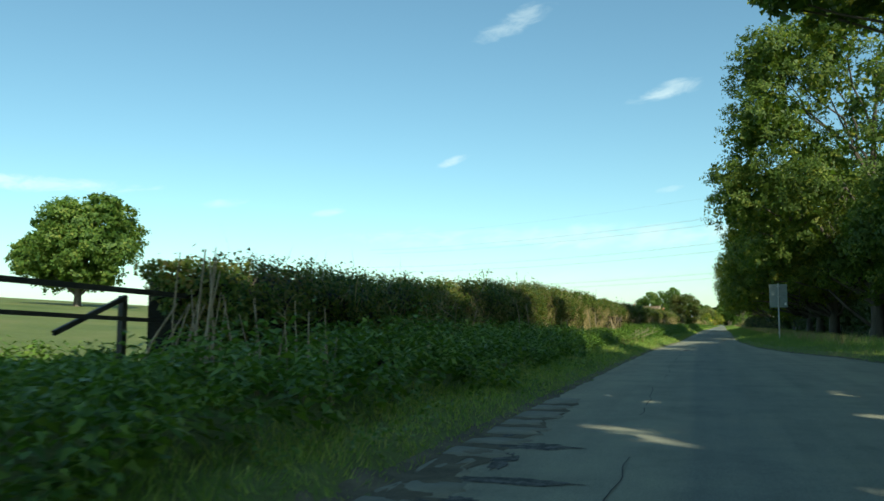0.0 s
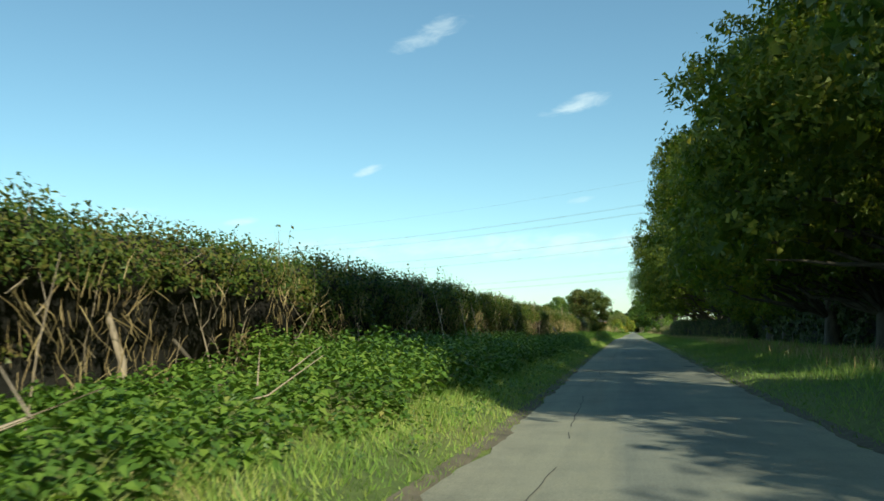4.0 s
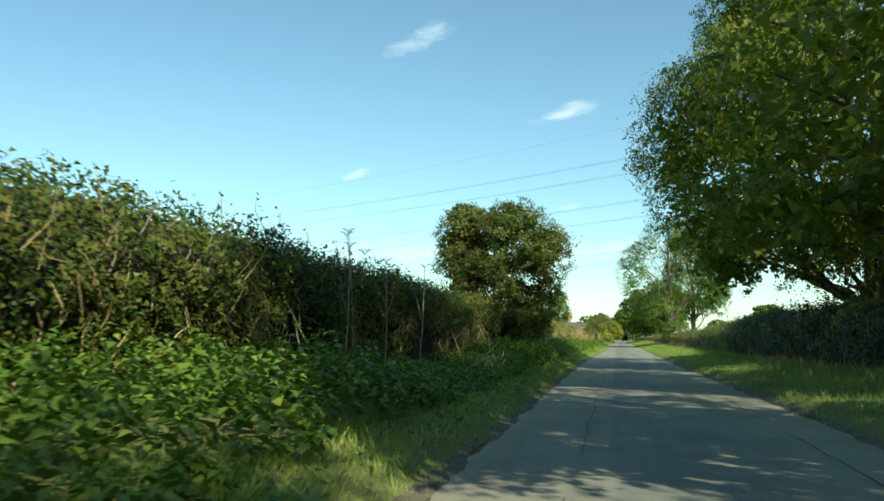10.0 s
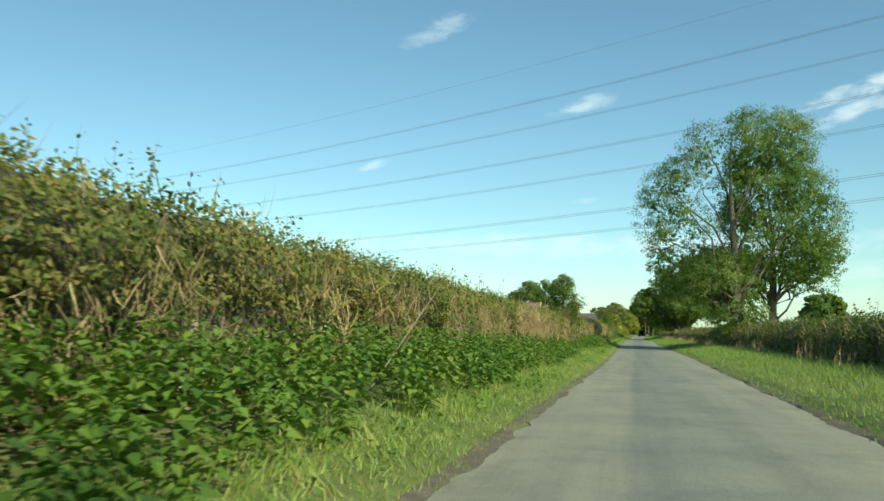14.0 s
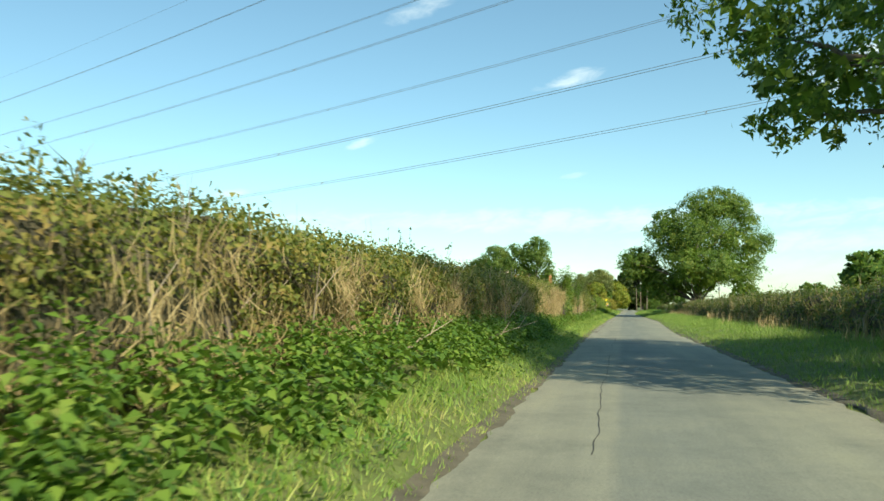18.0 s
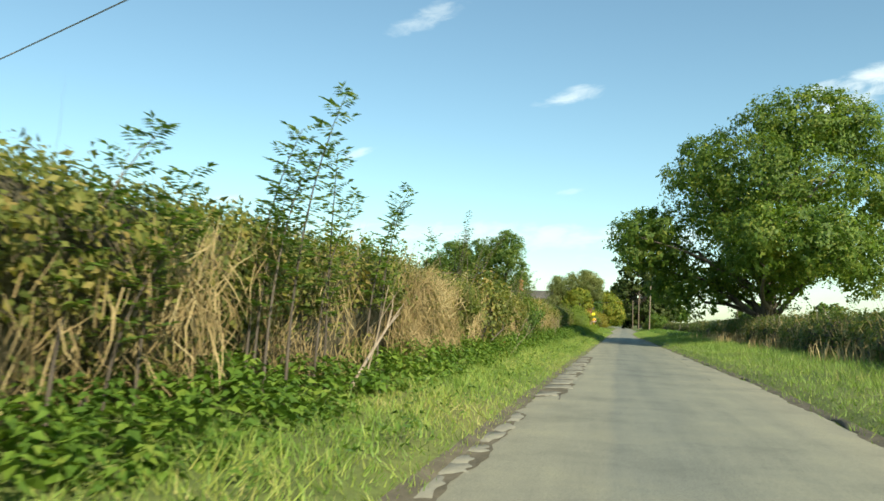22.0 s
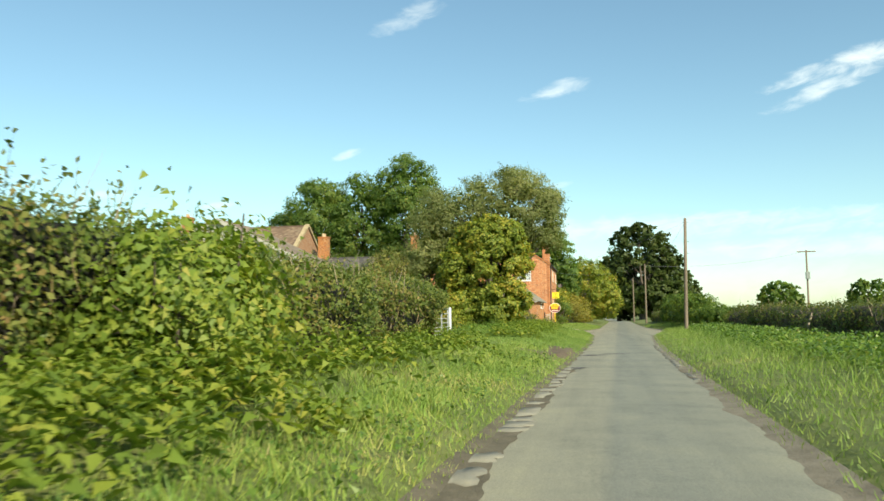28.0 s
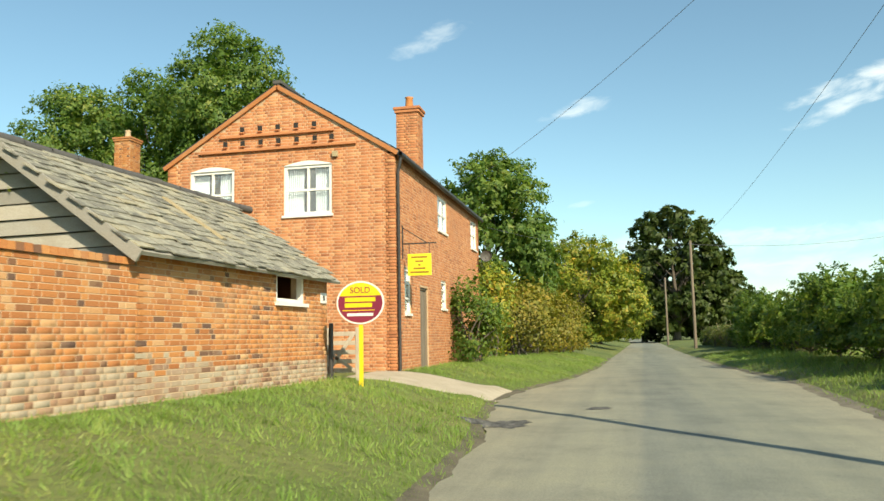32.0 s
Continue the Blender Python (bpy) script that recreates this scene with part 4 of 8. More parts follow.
    for y in np.arange(y0 + 1.0, y1 - 0.5, 3.1 if side < 0 else 7.0):
        y = float(y + RNG.uniform(-1.2, 1.2))
        p, n = hedge_profile(np.array([0.02]), np.array([y]), dfun, hfun, depth, side)
        a = Vector(p[0]) + Vector((-side * RNG.uniform(-0.1, 0.12), 0, -0.15))
        hgt = RNG.uniform(0.7, 1.3)
        q = [a, a + Vector((RNG.normal() * 0.06, RNG.normal() * 0.12, hgt * 0.5)), a + Vector((side * 0.2, RNG.normal() * 0.3, hgt))]
        r = RNG.uniform(0.03, 0.06)
        v, f = tube(q, [r * 1.2, r, r * 0.7], 6)
        put("hedge_stem", mesh_np("hedge_stem", v, f, M_TWIG if RNG.uniform() < 0.4 else M_BARK, True), root)
    if straw:
        # mats of dead grass: thin stems that stand, lean and hang in tufts
        ns = int((y1 - y0) * 210 * straw)
        y = RNG.uniform(y0, y1, ns)
        s = RNG.uniform(0.03, 0.44, ns)
        thick = STRAW(y) * (0.42 + 1.1 * lump(y, s * 5, 1.0, 15)) if side < 0 else 0.3 + 0 * y
        ok = RNG.uniform(0, 1, ns) < thick
        y, s = y[ok], s[ok]
        p, n = hedge_profile(s, y, dfun, hfun, depth, side)
        m = len(y)
        a = p + n * RNG.uniform(0.0, 0.22, (m, 1)) + RNG.normal(size=(m, 3)) * 0.04
        comb_ = 0.28 * lump(y, s * 6, 0.5, 21)
        b = a + np.stack([-side * RNG.uniform(-0.08, 0.24, m), comb_ + RNG.normal(size=m) * 0.12, np.where(RNG.uniform(0, 1, m) < 0.45, -1, 1) * RNG.uniform(0.12, 0.5, m)], 1)
        g = ground_z(b[:, 0], b[:, 1])
        b[:, 2] = np.maximum(b[:, 2], g + 0.1)
        v, f = stems(RNG, a, b, 0.0085)
        put("dry_grass", mesh_np("dry_grass", v, f, M_STRAW), root, "dead straw-coloured grass caught in the hedge", kind="stuff")
    if shoots:
        ns = int((y1 - y0) * shoots)
        y = RNG.uniform(y0, y1, ns)
        y = y[lump(y, 0 * y, 6.0, 14) > -0.1]
        p, n = hedge_profile(RNG.uniform(0.62, 0.9, len(y)), y, dfun, hfun, depth, side)
        hgt = RNG.uniform(0.15, 0.6, len(y)) ** 1.3 + 0.1
        tip = p + np.stack([RNG.normal(size=len(y)) * 0.15, RNG.normal(size=len(y)) * 0.2, hgt], 1)
        lists = [stems(RNG, p - [0, 0, 0.1], tip, 0.012)]
        k = 7
        t = RNG.uniform(0.1, 1, (len(y), k, 1))
        c = (p[:, None] * (1 - t) + tip[:, None] * t).reshape(-1, 3) + RNG.normal(size=(len(y) * k, 3)) * 0.03
        lists.append(leaves(RNG, c, size * 0.9, 0.6, 0.0))
        v, f = gather(lists)
        put("top_growth", mesh_np("top_growth", v, f, mat), root, kind="stuff")
    return root


def tree(name, x, y, height, bole, r0, lobes, count, size, mat, label, group="", seed=1, category="tree", ratio=0.45, far_off=True, fill=0.10, billow=1.7, airy=1.0):
    """lobes: ellipsoids (dx, dy, z, rx, ry, rz) that the crown fills with clumps of leaves."""
    rng = np.random.default_rng(seed)
    g = float(ground_z(x, y))
    root = thing(name, (x, y, g), label, category, group)
    lists = []
    top = Vector((x + lobes[0][0] * 0.5, y + lobes[0][1] * 0.5, g + height * 0.82))
    foot = Vector((x, y, g - 0.2))
    pts = [foot.lerp(top, t) + Vector((math.sin(t * 5 + seed) * 0.12 * height / 10, math.cos(t * 4 + seed) * 0.12 * height / 10, 0)) * min(t * 3, 1) for t in (0, 0.04, 0.12, 0.25, 0.4, 0.55, 0.7, 0.85, 1.0)]
    rad = [r0 * k for k in (1.5, 1.1, 0.95, 0.85, 0.7, 0.52, 0.36, 0.2, 0.06)]
    put("trunk", mesh_np("trunk", *tube(pts, rad, 10), M_BARK, True), root)
    # billows of the crown: domes of leaves over the lobes, with shaded gaps between them
    LB = np.array(lobes, float)
    cs, rs_, ns = [], [], []
    for k, l in enumerate(LB):
        mean = l[3:6].mean()
        base = max(min(mean * 0.36, billow), 0.3)
        m = int(np.clip(3.0 * (l[3] * l[4] + l[3] * l[5] + l[4] * l[5]) / base ** 2, 6, 70))
        gold = np.arange(m) + 0.5
        zz, an = 1 - 2 * gold / m, gold * 2.39996 + seed
        u = np.stack([np.sqrt(1 - zz * zz) * np.cos(an), np.sqrt(1 - zz * zz) * np.sin(an), zz], 1) + rng.normal(size=(m, 3)) * 0.16
        u = unit(u)
        rb = base * rng.uniform(0.62, 1.3, m)
        c = l[:3] + u * np.maximum(l[3:6] - rb[:, None] * 0.75, 0.15) * rng.uniform(0.86, 1.04, (m, 1))
        ok = rng.uniform(0, 1, m) < np.where(zz < -0.55, 0.55, 1.0)
        for q, o in enumerate(LB):
            if q != k:
                ok &= (((c - o[:3]) / o[3:6]) ** 2).sum(1) > 0.62
        cs.append(c[ok])
        rs_.append(rb[ok])
        ns.append(u[ok])
    bc, rb, bn = np.concatenate(cs) + [x, y, g], np.concatenate(rs_), np.concatenate(ns)
    ok = bc[:, 2] > g + 0.4
    bc, rb, bn = bc[ok], rb[ok], bn[ok]
    nb = len(bc)
    # limbs reach for some of the billows
    reach = min(nb, 34)
    for k in range(reach):
        tgt = Vector(bc[k * nb // reach])
        t = min(max((tgt.z - g) / height * 0.7, bole / height), 0.8)
        a = pts[min(int(t * 8) + 1, 8)]
        n = 6
        q = [a.lerp(tgt, j / n) + Vector(rng.normal(size=3)) * 0.025 * height / 2 * (0 < j < n) + Vector((0, 0, math.sin(j / n * math.pi) * 0.03 * height)) for j in range(n + 1)]
        rr_ = max(r0 * 0.34 * (1 - t * 0.6), 0.025)
        lists.append(tube(q, [rr_ * (1 - 0.85 * j / n) + 0.008 for j in range(n + 1)], 5))
    v, f = gather(lists)
    put("branchwork", mesh_np("branchwork", v, f, M_BARK, True), root, kind="stuff")
    # sprays on the domes, each a small drooping fan of leaves
    wgt = rb ** 2
    nsp = max(40, count // 26)
    which = rng.choice(nb, nsp, p=wgt / wgt.sum())
    u = unit(unit(rng.normal(size=(nsp, 3))) * 0.95 + bn[which] * 0.55 + [0, 0, 0.42])
    sc = bc[which] + u * (rb[which] * rng.uniform(0.72, 1.06, nsp))[:, None] * [1, 1, 0.82]
    per = max(1, count // nsp)
    tang = unit(rng.normal(size=(nsp, 3)) - [0, 0, 0.5])
    off = rng.normal(size=(nsp, per, 3)) * [1, 1, 0.7] * 0.115 + (rng.uniform(-1, 1, (nsp, per, 1)) * tang[:, None]) * 0.22
    p = (sc[:, None] + off * (rb[which] * airy)[:, None, None]).reshape(-1, 3)
    out = np.repeat(u, per, 0)
    keep = p[:, 2] > g + 0.25
    lists = [leaves(rng, p[keep], size, ratio, 0.5, out[keep], 0.6, far_off, 0.5)]
    # the shaded inside of the crown
    ni = int(count * fill)
    which = rng.choice(nb, ni, p=wgt / wgt.sum())
    u = unit(rng.normal(size=(ni, 3)))
    p = bc[which] + u * (rb[which] * rng.uniform(0.1, 0.62, ni))[:, None] - bn[which] * (rb[which] * rng.uniform(0, 0.7, ni))[:, None]
    keep = p[:, 2] > g + 0.6
    lists.append(leaves(rng, p[keep], size * 2.1, 0.7, 0.2, u[keep], 1.0, True, 0.3))
    (v, f), nn = gather([w[:2] for w in lists]), np.concatenate([w[2] for w in lists])
    put("crown", mesh_np("crown", v, f, mat, normals=nn), root, kind="stuff")
    return root


def shrub(name, x, y, rx, ry, h, count, size, mat, label, seed, group="", category="bush"):
    """A bush that grows from the ground: stems and rough clumps of leaves."""
    rng = np.random.default_rng(seed)
    g = float(ground_z(x, y))
    root = thing(name, (x, y, g), label, category, group)
    lists = []
    nc = max(10, count // 120)
    u = unit(rng.normal(size=(nc, 3)))
    u[:, 2] = np.abs(u[:, 2]) * 1.2 - 0.2
    c = np.array([x, y, g + h * 0.42]) + u * (rng.uniform(0.45, 1, nc) ** 0.6)[:, None] * [rx, ry, h * 0.5]
    low = rng.uniform(0, 1, nc) < 0.32
    c[low, 2] = g + rng.uniform(0.06, 0.4, int(low.sum())) * h
    for k in range(min(14, nc)):
        tgt = Vector(c[k])
        a = Vector((x + rng.normal() * rx * 0.2, y + rng.normal() * ry * 0.2, g - 0.1))
        q = [a.lerp(tgt, j / 4) + Vector(rng.normal(size=3)) * 0.06 * j for j in range(5)]
        lists.append(tube(q, [0.05, 0.04, 0.03, 0.02, 0.01], 5))
    v, f = gather(lists)
    put("stemwork", mesh_np("stemwork", v, f, M_BARK, True), root, kind="stuff")
    per = count // nc
    p = (c[:, None] + rng.normal(size=(nc, per, 3)) * 0.16 * (rx + ry + h) / 3 * [1, 1, 0.8]).reshape(-1, 3)
    p[:, 2] = np.maximum(p[:, 2], g + 0.05 + rng.uniform(0, 0.2, len(p)))
    v, f, nn = leaves(rng, p, size, 0.7, 0.3, unit(p - [x, y, g + h * 0.3]), 0.8, True, 0.5)
    put("foliage", mesh_np("foliage", v, f, mat, normals=nn), root, kind="stuff")
    return root


# hedge along the near side of the lane
near = dict(side=-1, depth=1.3, size=0.08, mat=M_HEDGE)
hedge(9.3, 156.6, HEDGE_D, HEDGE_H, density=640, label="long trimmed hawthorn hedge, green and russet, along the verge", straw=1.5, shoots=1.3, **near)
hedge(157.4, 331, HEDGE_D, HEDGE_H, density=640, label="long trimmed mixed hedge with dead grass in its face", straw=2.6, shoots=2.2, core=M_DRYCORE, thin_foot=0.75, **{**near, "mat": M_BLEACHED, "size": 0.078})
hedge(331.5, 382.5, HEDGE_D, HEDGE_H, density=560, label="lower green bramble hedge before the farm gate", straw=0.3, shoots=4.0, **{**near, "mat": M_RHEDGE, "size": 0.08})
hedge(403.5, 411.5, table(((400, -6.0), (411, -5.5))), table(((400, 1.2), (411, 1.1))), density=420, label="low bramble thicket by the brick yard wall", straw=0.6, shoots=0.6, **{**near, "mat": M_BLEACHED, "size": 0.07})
# hedges on the far side
FAR_D = table(((118, 10.3), (140, 8.0), (150, 7.0), (165, 6.8), (190, 7.2), (330, 7.4), (345, 7.6), (520, 6.4)))
FAR_H = table(((118, 1.5), (135, 2.1), (150, 2.35), (165, 2.4), (177, 2.15), (200, 1.75), (335, 1.6), (372, 1.5), (520, 1.6)))
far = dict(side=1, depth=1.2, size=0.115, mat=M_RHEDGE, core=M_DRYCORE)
# dark leaves and core put the shade of the trees into the colour
hedge(119, 176, FAR_D, FAR_H, density=150, label="hedge on the far verge, darkened for the shade of the trees", straw=0.5, shoots=1.0, **{**far, "mat": M_DARKLEAF, "core": M_CORE})
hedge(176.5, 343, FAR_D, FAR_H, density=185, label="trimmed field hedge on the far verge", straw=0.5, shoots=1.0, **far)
hedge(349, 367, table(((349, 7.6), (367, 7.3))), table(((349, 1.5), (367, 1.5))), density=130, label="dark field hedge ending at a gateway", **far)
hedge(382, 411, table(((382, 9.8), (411, 6.8))), table(((382, 1.35), (411, 1.5))), density=130, label="trimmed field hedge behind long grass", **far)
hedge(448, 480, table(((448, 6.2), (480, 5.0))), table(((412, 1.2), (440, 1.3), (480, 1.6))), density=130, label="overgrown hedge on the far verge past the pole", **{**far, "size": 0.11})
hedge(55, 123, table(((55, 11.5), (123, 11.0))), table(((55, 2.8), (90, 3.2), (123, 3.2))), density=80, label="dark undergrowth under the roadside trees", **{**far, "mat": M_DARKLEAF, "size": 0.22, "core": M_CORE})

# the row of tall trees on the far side
# those up to y 16 are unseen, added to cast shade on the lane
ROW = [(10.5, -24, 20), (10.0, -13, 20), (10.5, -3.0, 20), (10.5, 8.0, 19), (12.0, 16, 15.5), (12.3, 24, 15), (12.3, 32, 14.5), (12.6, 40, 13), (10.8, 57, 23), (10.4, 73, 16.5), (10.8, 85, 16.5), (10.8, 94, 16), (11.5, 103, 11), (11.0, 113, 15.6), (11.2, 119.5, 9.5), (10.0, 128, 21), (10.6, 143, 16), (9.6, 157, 20), (11.8, 48.5, 11), (11.3, 108.5, 11)]
# y 48.5, 108.5, 113 and 119.5 too are placed for their shade
for k, (d, y, h) in enumerate(ROW):
    x = float(mid(y)) + d
    big = y > 50
    r = 6.5 if big else 5.5
    lobes = [(1.0, 0, h * 0.60, r - 0.8, r, h * 0.38), (-4.8, 0.5, h * 0.42, 4.0, 5.0, h * 0.22), (-5.8, 1.0, h * 0.25, 2.8, 4.0, h * 0.12), (3.5, 1, h * 0.45, 5.0, 5.0, h * 0.27), (-2.6, 0, h * 0.72, 3.4, 4.0, h * 0.18)]
    lobes.append((0.5, 0, 4.8, 4.6, 5.0, 2.7))
    if h < 15 and big:
        lobes = [(0, 0, h * 0.55, 4.4, 5.0, h * 0.42)]
    if y == 57:
        lobes += [(-1.5, -2.5, 9.0, 5.0, 3.5, 4.5), (-7.0, 0, h * 0.42, 3.2, 4.0, h * 0.16), (-5.9, -1.0, h * 0.60, 3.2, 4.0, h * 0.16), (-5.2, 0, h * 0.78, 3.4, 4.0, h * 0.15), (-1.6, 0, h * 0.84, 3.8, 4.0, h * 0.16)]
    if y == 128:
        lobes += [(-4.6, 0, h * 0.6, 2.8, 4.0, h * 0.2), (-3.8, 0, h * 0.8, 3.0, 3.6, h * 0.16)]
    if y == 157:
        lobes[2] = (-4.8, 1.0, 7.8, 3.0, 4.0, 2.4)
        lobes += [(-0.6, -4.5, 5.4, 2.6, 2.2, 2.0), (-5.0, -1.0, 4.4, 1.8, 2.6, 2.0), (-4.6, -1.5, 8.2, 2.6, 3.6, 2.8), (-4.2, -2.0, 10.0, 3.4, 4.0, 3.0), (-1.8, -1.5, 5.0, 4.0, 4.0, 2.6)]
    if not big:
        lobes = [(0, 0, h * 0.62, 6.0, 6.5, h * 0.36), (2.5, 1, h * 0.4, 5.0, 6.0, h * 0.3)]
    if 10 < y < 50:
        lobes = [(0, 0, h * 0.55, 3.6, 4.8, h * 0.42), (1.5, 1, h * 0.4, 3.5, 4.5, h * 0.36)]
    # slim crown shaped to shade a short stretch of the near verge
    if y == 113:
        lobes = [(0, 0, h * 0.54, 3.2, 2.3, h * 0.45), (-0.5, 0, h * 0.3, 3.6, 3.4, h * 0.26)]
    if y == 24:
        lobes += [(-4.6, 0, 11.0, 2.6, 2.8, 2.2), (-8.0, 0, 10.4, 2.6, 2.0, 0.9)]
    # below y 60 the leaves carry the shade in their own tone
    tree("roadside_tree", x, y, h, 2.5, 0.40, lobes, (110000 if y == 157 else 68000 if y in (57, 85, 128) else 50000 if h > 16 else 24000) if big else 26000 if y > 20 else 7000, 0.15 if y == 157 else 0.24 if big else 0.27 if y > 20 else 0.8, M_SHADETONE if y < 60 else M_ASHLEAF, "tall leafy roadside tree with yellowing sprays", "row of roadside trees", seed=20 + k, ratio=0.5, fill=0.42 if y < 20 else 0.22 if y == 157 else 0.2 if y < 60 else 0.14)
# the dark edge of the wood behind them
# first two unseen and added, next three heightened, to shade the row
for k, (d, y, h) in enumerate(((22, 34, 14), (21, 46, 14), (19, 58, 15), (18, 70, 14.5), (18.5, 83, 14), (18, 96, 10), (18, 108, 10), (17, 121, 11), (18, 134, 9), (17, 148, 9))):
    x = float(mid(y)) + d
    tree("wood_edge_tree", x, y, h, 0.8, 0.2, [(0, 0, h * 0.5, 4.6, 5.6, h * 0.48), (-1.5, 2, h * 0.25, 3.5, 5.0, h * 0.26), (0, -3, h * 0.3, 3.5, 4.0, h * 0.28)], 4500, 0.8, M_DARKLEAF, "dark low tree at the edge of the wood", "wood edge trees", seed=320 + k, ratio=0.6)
tree("ash_tree", 8.9, 238, 20, 4, 0.42, [(0.5, 0.5, 11.6, 5.6, 4.6, 6.6), (4.2, 1, 9.0, 4.3, 4.2, 5.0), (-3.4, 1.0, 10.0, 3.7, 3.6, 4.8), (-3.2, 2.5, 6.6, 2.5, 3.6, 2.4), (-0.5, 4, 5.4, 3.2, 3.6, 2.6), (-2.7, 2.4, 4.9, 1.9, 2.4, 1.5), (-3.6, 3.6, 4.7, 1.6, 2.2, 1.3), (-4.4, 3.8, 6.5, 1.7, 2.4, 1.6), (-3.9, 2.5, 6.3, 1.8, 2.6, 1.6), (-1, 0, 4.6, 3.0, 3.0, 2.6), (0, -0.8, 3.0, 2.3, 2.2, 2.6), (2, 0, 15.0, 4.0, 4.0, 3.2)], 86000, 0.15, M_OAKLEAF,
     "tall ash tree rising from the far hedge", seed=51, ratio=0.5, fill=0.05, billow=1.6)
tree("ash_tree", 12.4, 242.5, 17, 3, 0.34, [(0, 0, 10.6, 4.2, 3.8, 5.8), (-1.0, 0.0, 13.4, 3.0, 3.4, 3.0), (-2.0, 0.5, 6.4, 3.4, 3.6, 3.0), (2.2, 0, 6.6, 3.2, 3.4, 3.0)], 36000, 0.2, M_OAKLEAF, "second ash tree standing behind the far hedge", seed=56, ratio=0.5, fill=0.08, billow=1.5)
tree("oak_tree", 12.8, 334, 15.5, 3, 0.55, [(0.8, 0, 9.2, 7.2, 7.6, 4.9), (-7.4, 0, 6.3, 2.6, 3.6, 2.6), (-4.2, 2, 3.8, 3.4, 3.5, 2.6), (-1.8, 0, 10.8, 4.5, 4.6, 3.2), (2.0, -1.5, 5.0, 5.2, 4.5, 3.0), (4.6, 0, 8.4, 4.6, 4.5, 5.0), (2.2, -1, 13.1, 4.6, 4.8, 2.9), (0, -7.2, 5.6, 4.2, 3.4, 2.5), (1.5, 6.2, 9.0, 5.2, 4.2, 4.6)], 84000, 0.22, M_BIGOAK,
     "broad spreading oak tree beside the lane", seed=52, ratio=0.6, fill=0.12, billow=2.1)
tree("hawthorn_tree", -4.5, 157.0, 6.7, 0.8, 0.16, [(0.8, -0.2, 4.3, 2.2, 2.4, 2.4), (-1.4, 0.5, 4.4, 1.3, 1.7, 2.4), (0.3, 0, 2.1, 2.0, 2.4, 1.8), (0.6, 0, 3.0, 2.1, 2.3, 1.7), (0.4, 0.2, 5.0, 1.6, 1.8, 1.7)], 52000, 0.085, M_HEDGE, "rounded hawthorn tree standing in the hedge", seed=53, ratio=0.6, far_off=False, fill=0.5, billow=0.75)
tree("ivy_clad_tree", -1.2, 401.2, 6.4, 1.0, 0.3, [(0.1, 0, 2.6, 2.0, 2.0, 2.7), (0.7, -0.2, 1.5, 1.5, 1.7, 1.6), (-0.9, -0.3, 1.2, 1.8, 1.8, 1.3), (0.1, 0, 4.5, 1.9, 1.8, 1.6), (-1.0, 0, 3.3, 1.7, 1.8, 1.9), (1.0, 0.2, 3.6, 1.3, 1.5, 1.6)], 62000, 0.115, M_IVY,
     "tree trunk clad to the ground in dense glossy ivy", seed=54, ratio=0.8, fill=0.4, billow=0.55)
tree("willow_tree", -1.0, 403.4, 9.2, 3.0, 0.24, [(-0.2, 0, 6.6, 3.2, 2.4, 2.1), (-2.6, 0, 6.0, 2.2, 2.2, 2.1), (0.9, 0, 7.4, 2.2, 2.2, 1.5), (2.3, 0.4, 6.6, 1.5, 1.8, 1.5), (2.7, 0.4, 5.4, 1.0, 1.4, 1.4), (1.6, 0.5, 5.6, 1.3, 1.6, 1.5)], 46000, 0.15, M_WILLOW,
     "grey-green willow with a drooping top above the ivy", seed=57, ratio=0.3, fill=0.12, billow=0.8, airy=1.6)
for k, (x, y, h, r) in enumerate(((-4.6, 402.6, 5.4, 1.8), (-6.9, 402.2, 4.6, 1.7))):
    tree("willow_scrub", x, y, h, 0.6, 0.1, [(0, 0, h * 0.6, r, r, h * 0.38), (-0.4, -0.5, h * 0.28, r * 0.9, r * 0.9, h * 0.28)], 17000, 0.115, M_BLEACHED if k else M_WILLOW, "grey-green willow scrub beside the ivy-clad tree", "willow scrub", seed=58 + k, ratio=0.4, fill=0.3, billow=0.6, airy=1.5)
for k, (x, y, h, r) in enumerate(((-18.6, 455, 21.5, 4.4), (-25.0, 457, 19.5, 5.0), (-30.5, 457, 19.5, 4.8), (-35.5, 460, 16.0, 4.2))):
    tree("garden_tree", x, y, h, 3, 0.35, [(0, 0, h * 0.66, r, r, h * 0.32), (r * 0.5, 0, h * 0.45, r * 0.75, r * 0.75, h * 0.25), (-r * 0.5, 1, h * 0.46, r * 0.75, r * 0.75, h * 0.25)], 30000, 0.27, M_OAKLEAF, "tall leafy tree behind the farmhouse", "trees behind the farm", seed=60 + k, ratio=0.6, fill=0.14)
for k, (x, y, h, r) in enumerate(((14.4, 541, 22.5, 7.6), (9.5, 548, 16.0, 5.5), (19.5, 546, 15.0, 5.5), (4.0, 560, 12, 5.5))):
    tree("distant_tree", x, y, h, 2, 0.5, [(0, 0, h * 0.58, r, r, h * 0.40), (-r * 0.5, 0, h * 0.38, r * 0.85, r * 0.85, h * 0.34), (r * 0.5, 0, h * 0.38, r * 0.85, r * 0.85, h * 0.34), (0, 0, h * 0.2, r * 0.95, r * 0.95, h * 0.22)], 17000, 0.62, M_DARKLEAF, "dense dark rounded tree where the lane bends", "trees at the bend", seed=70 + k, ratio=0.7, fill=0.25)
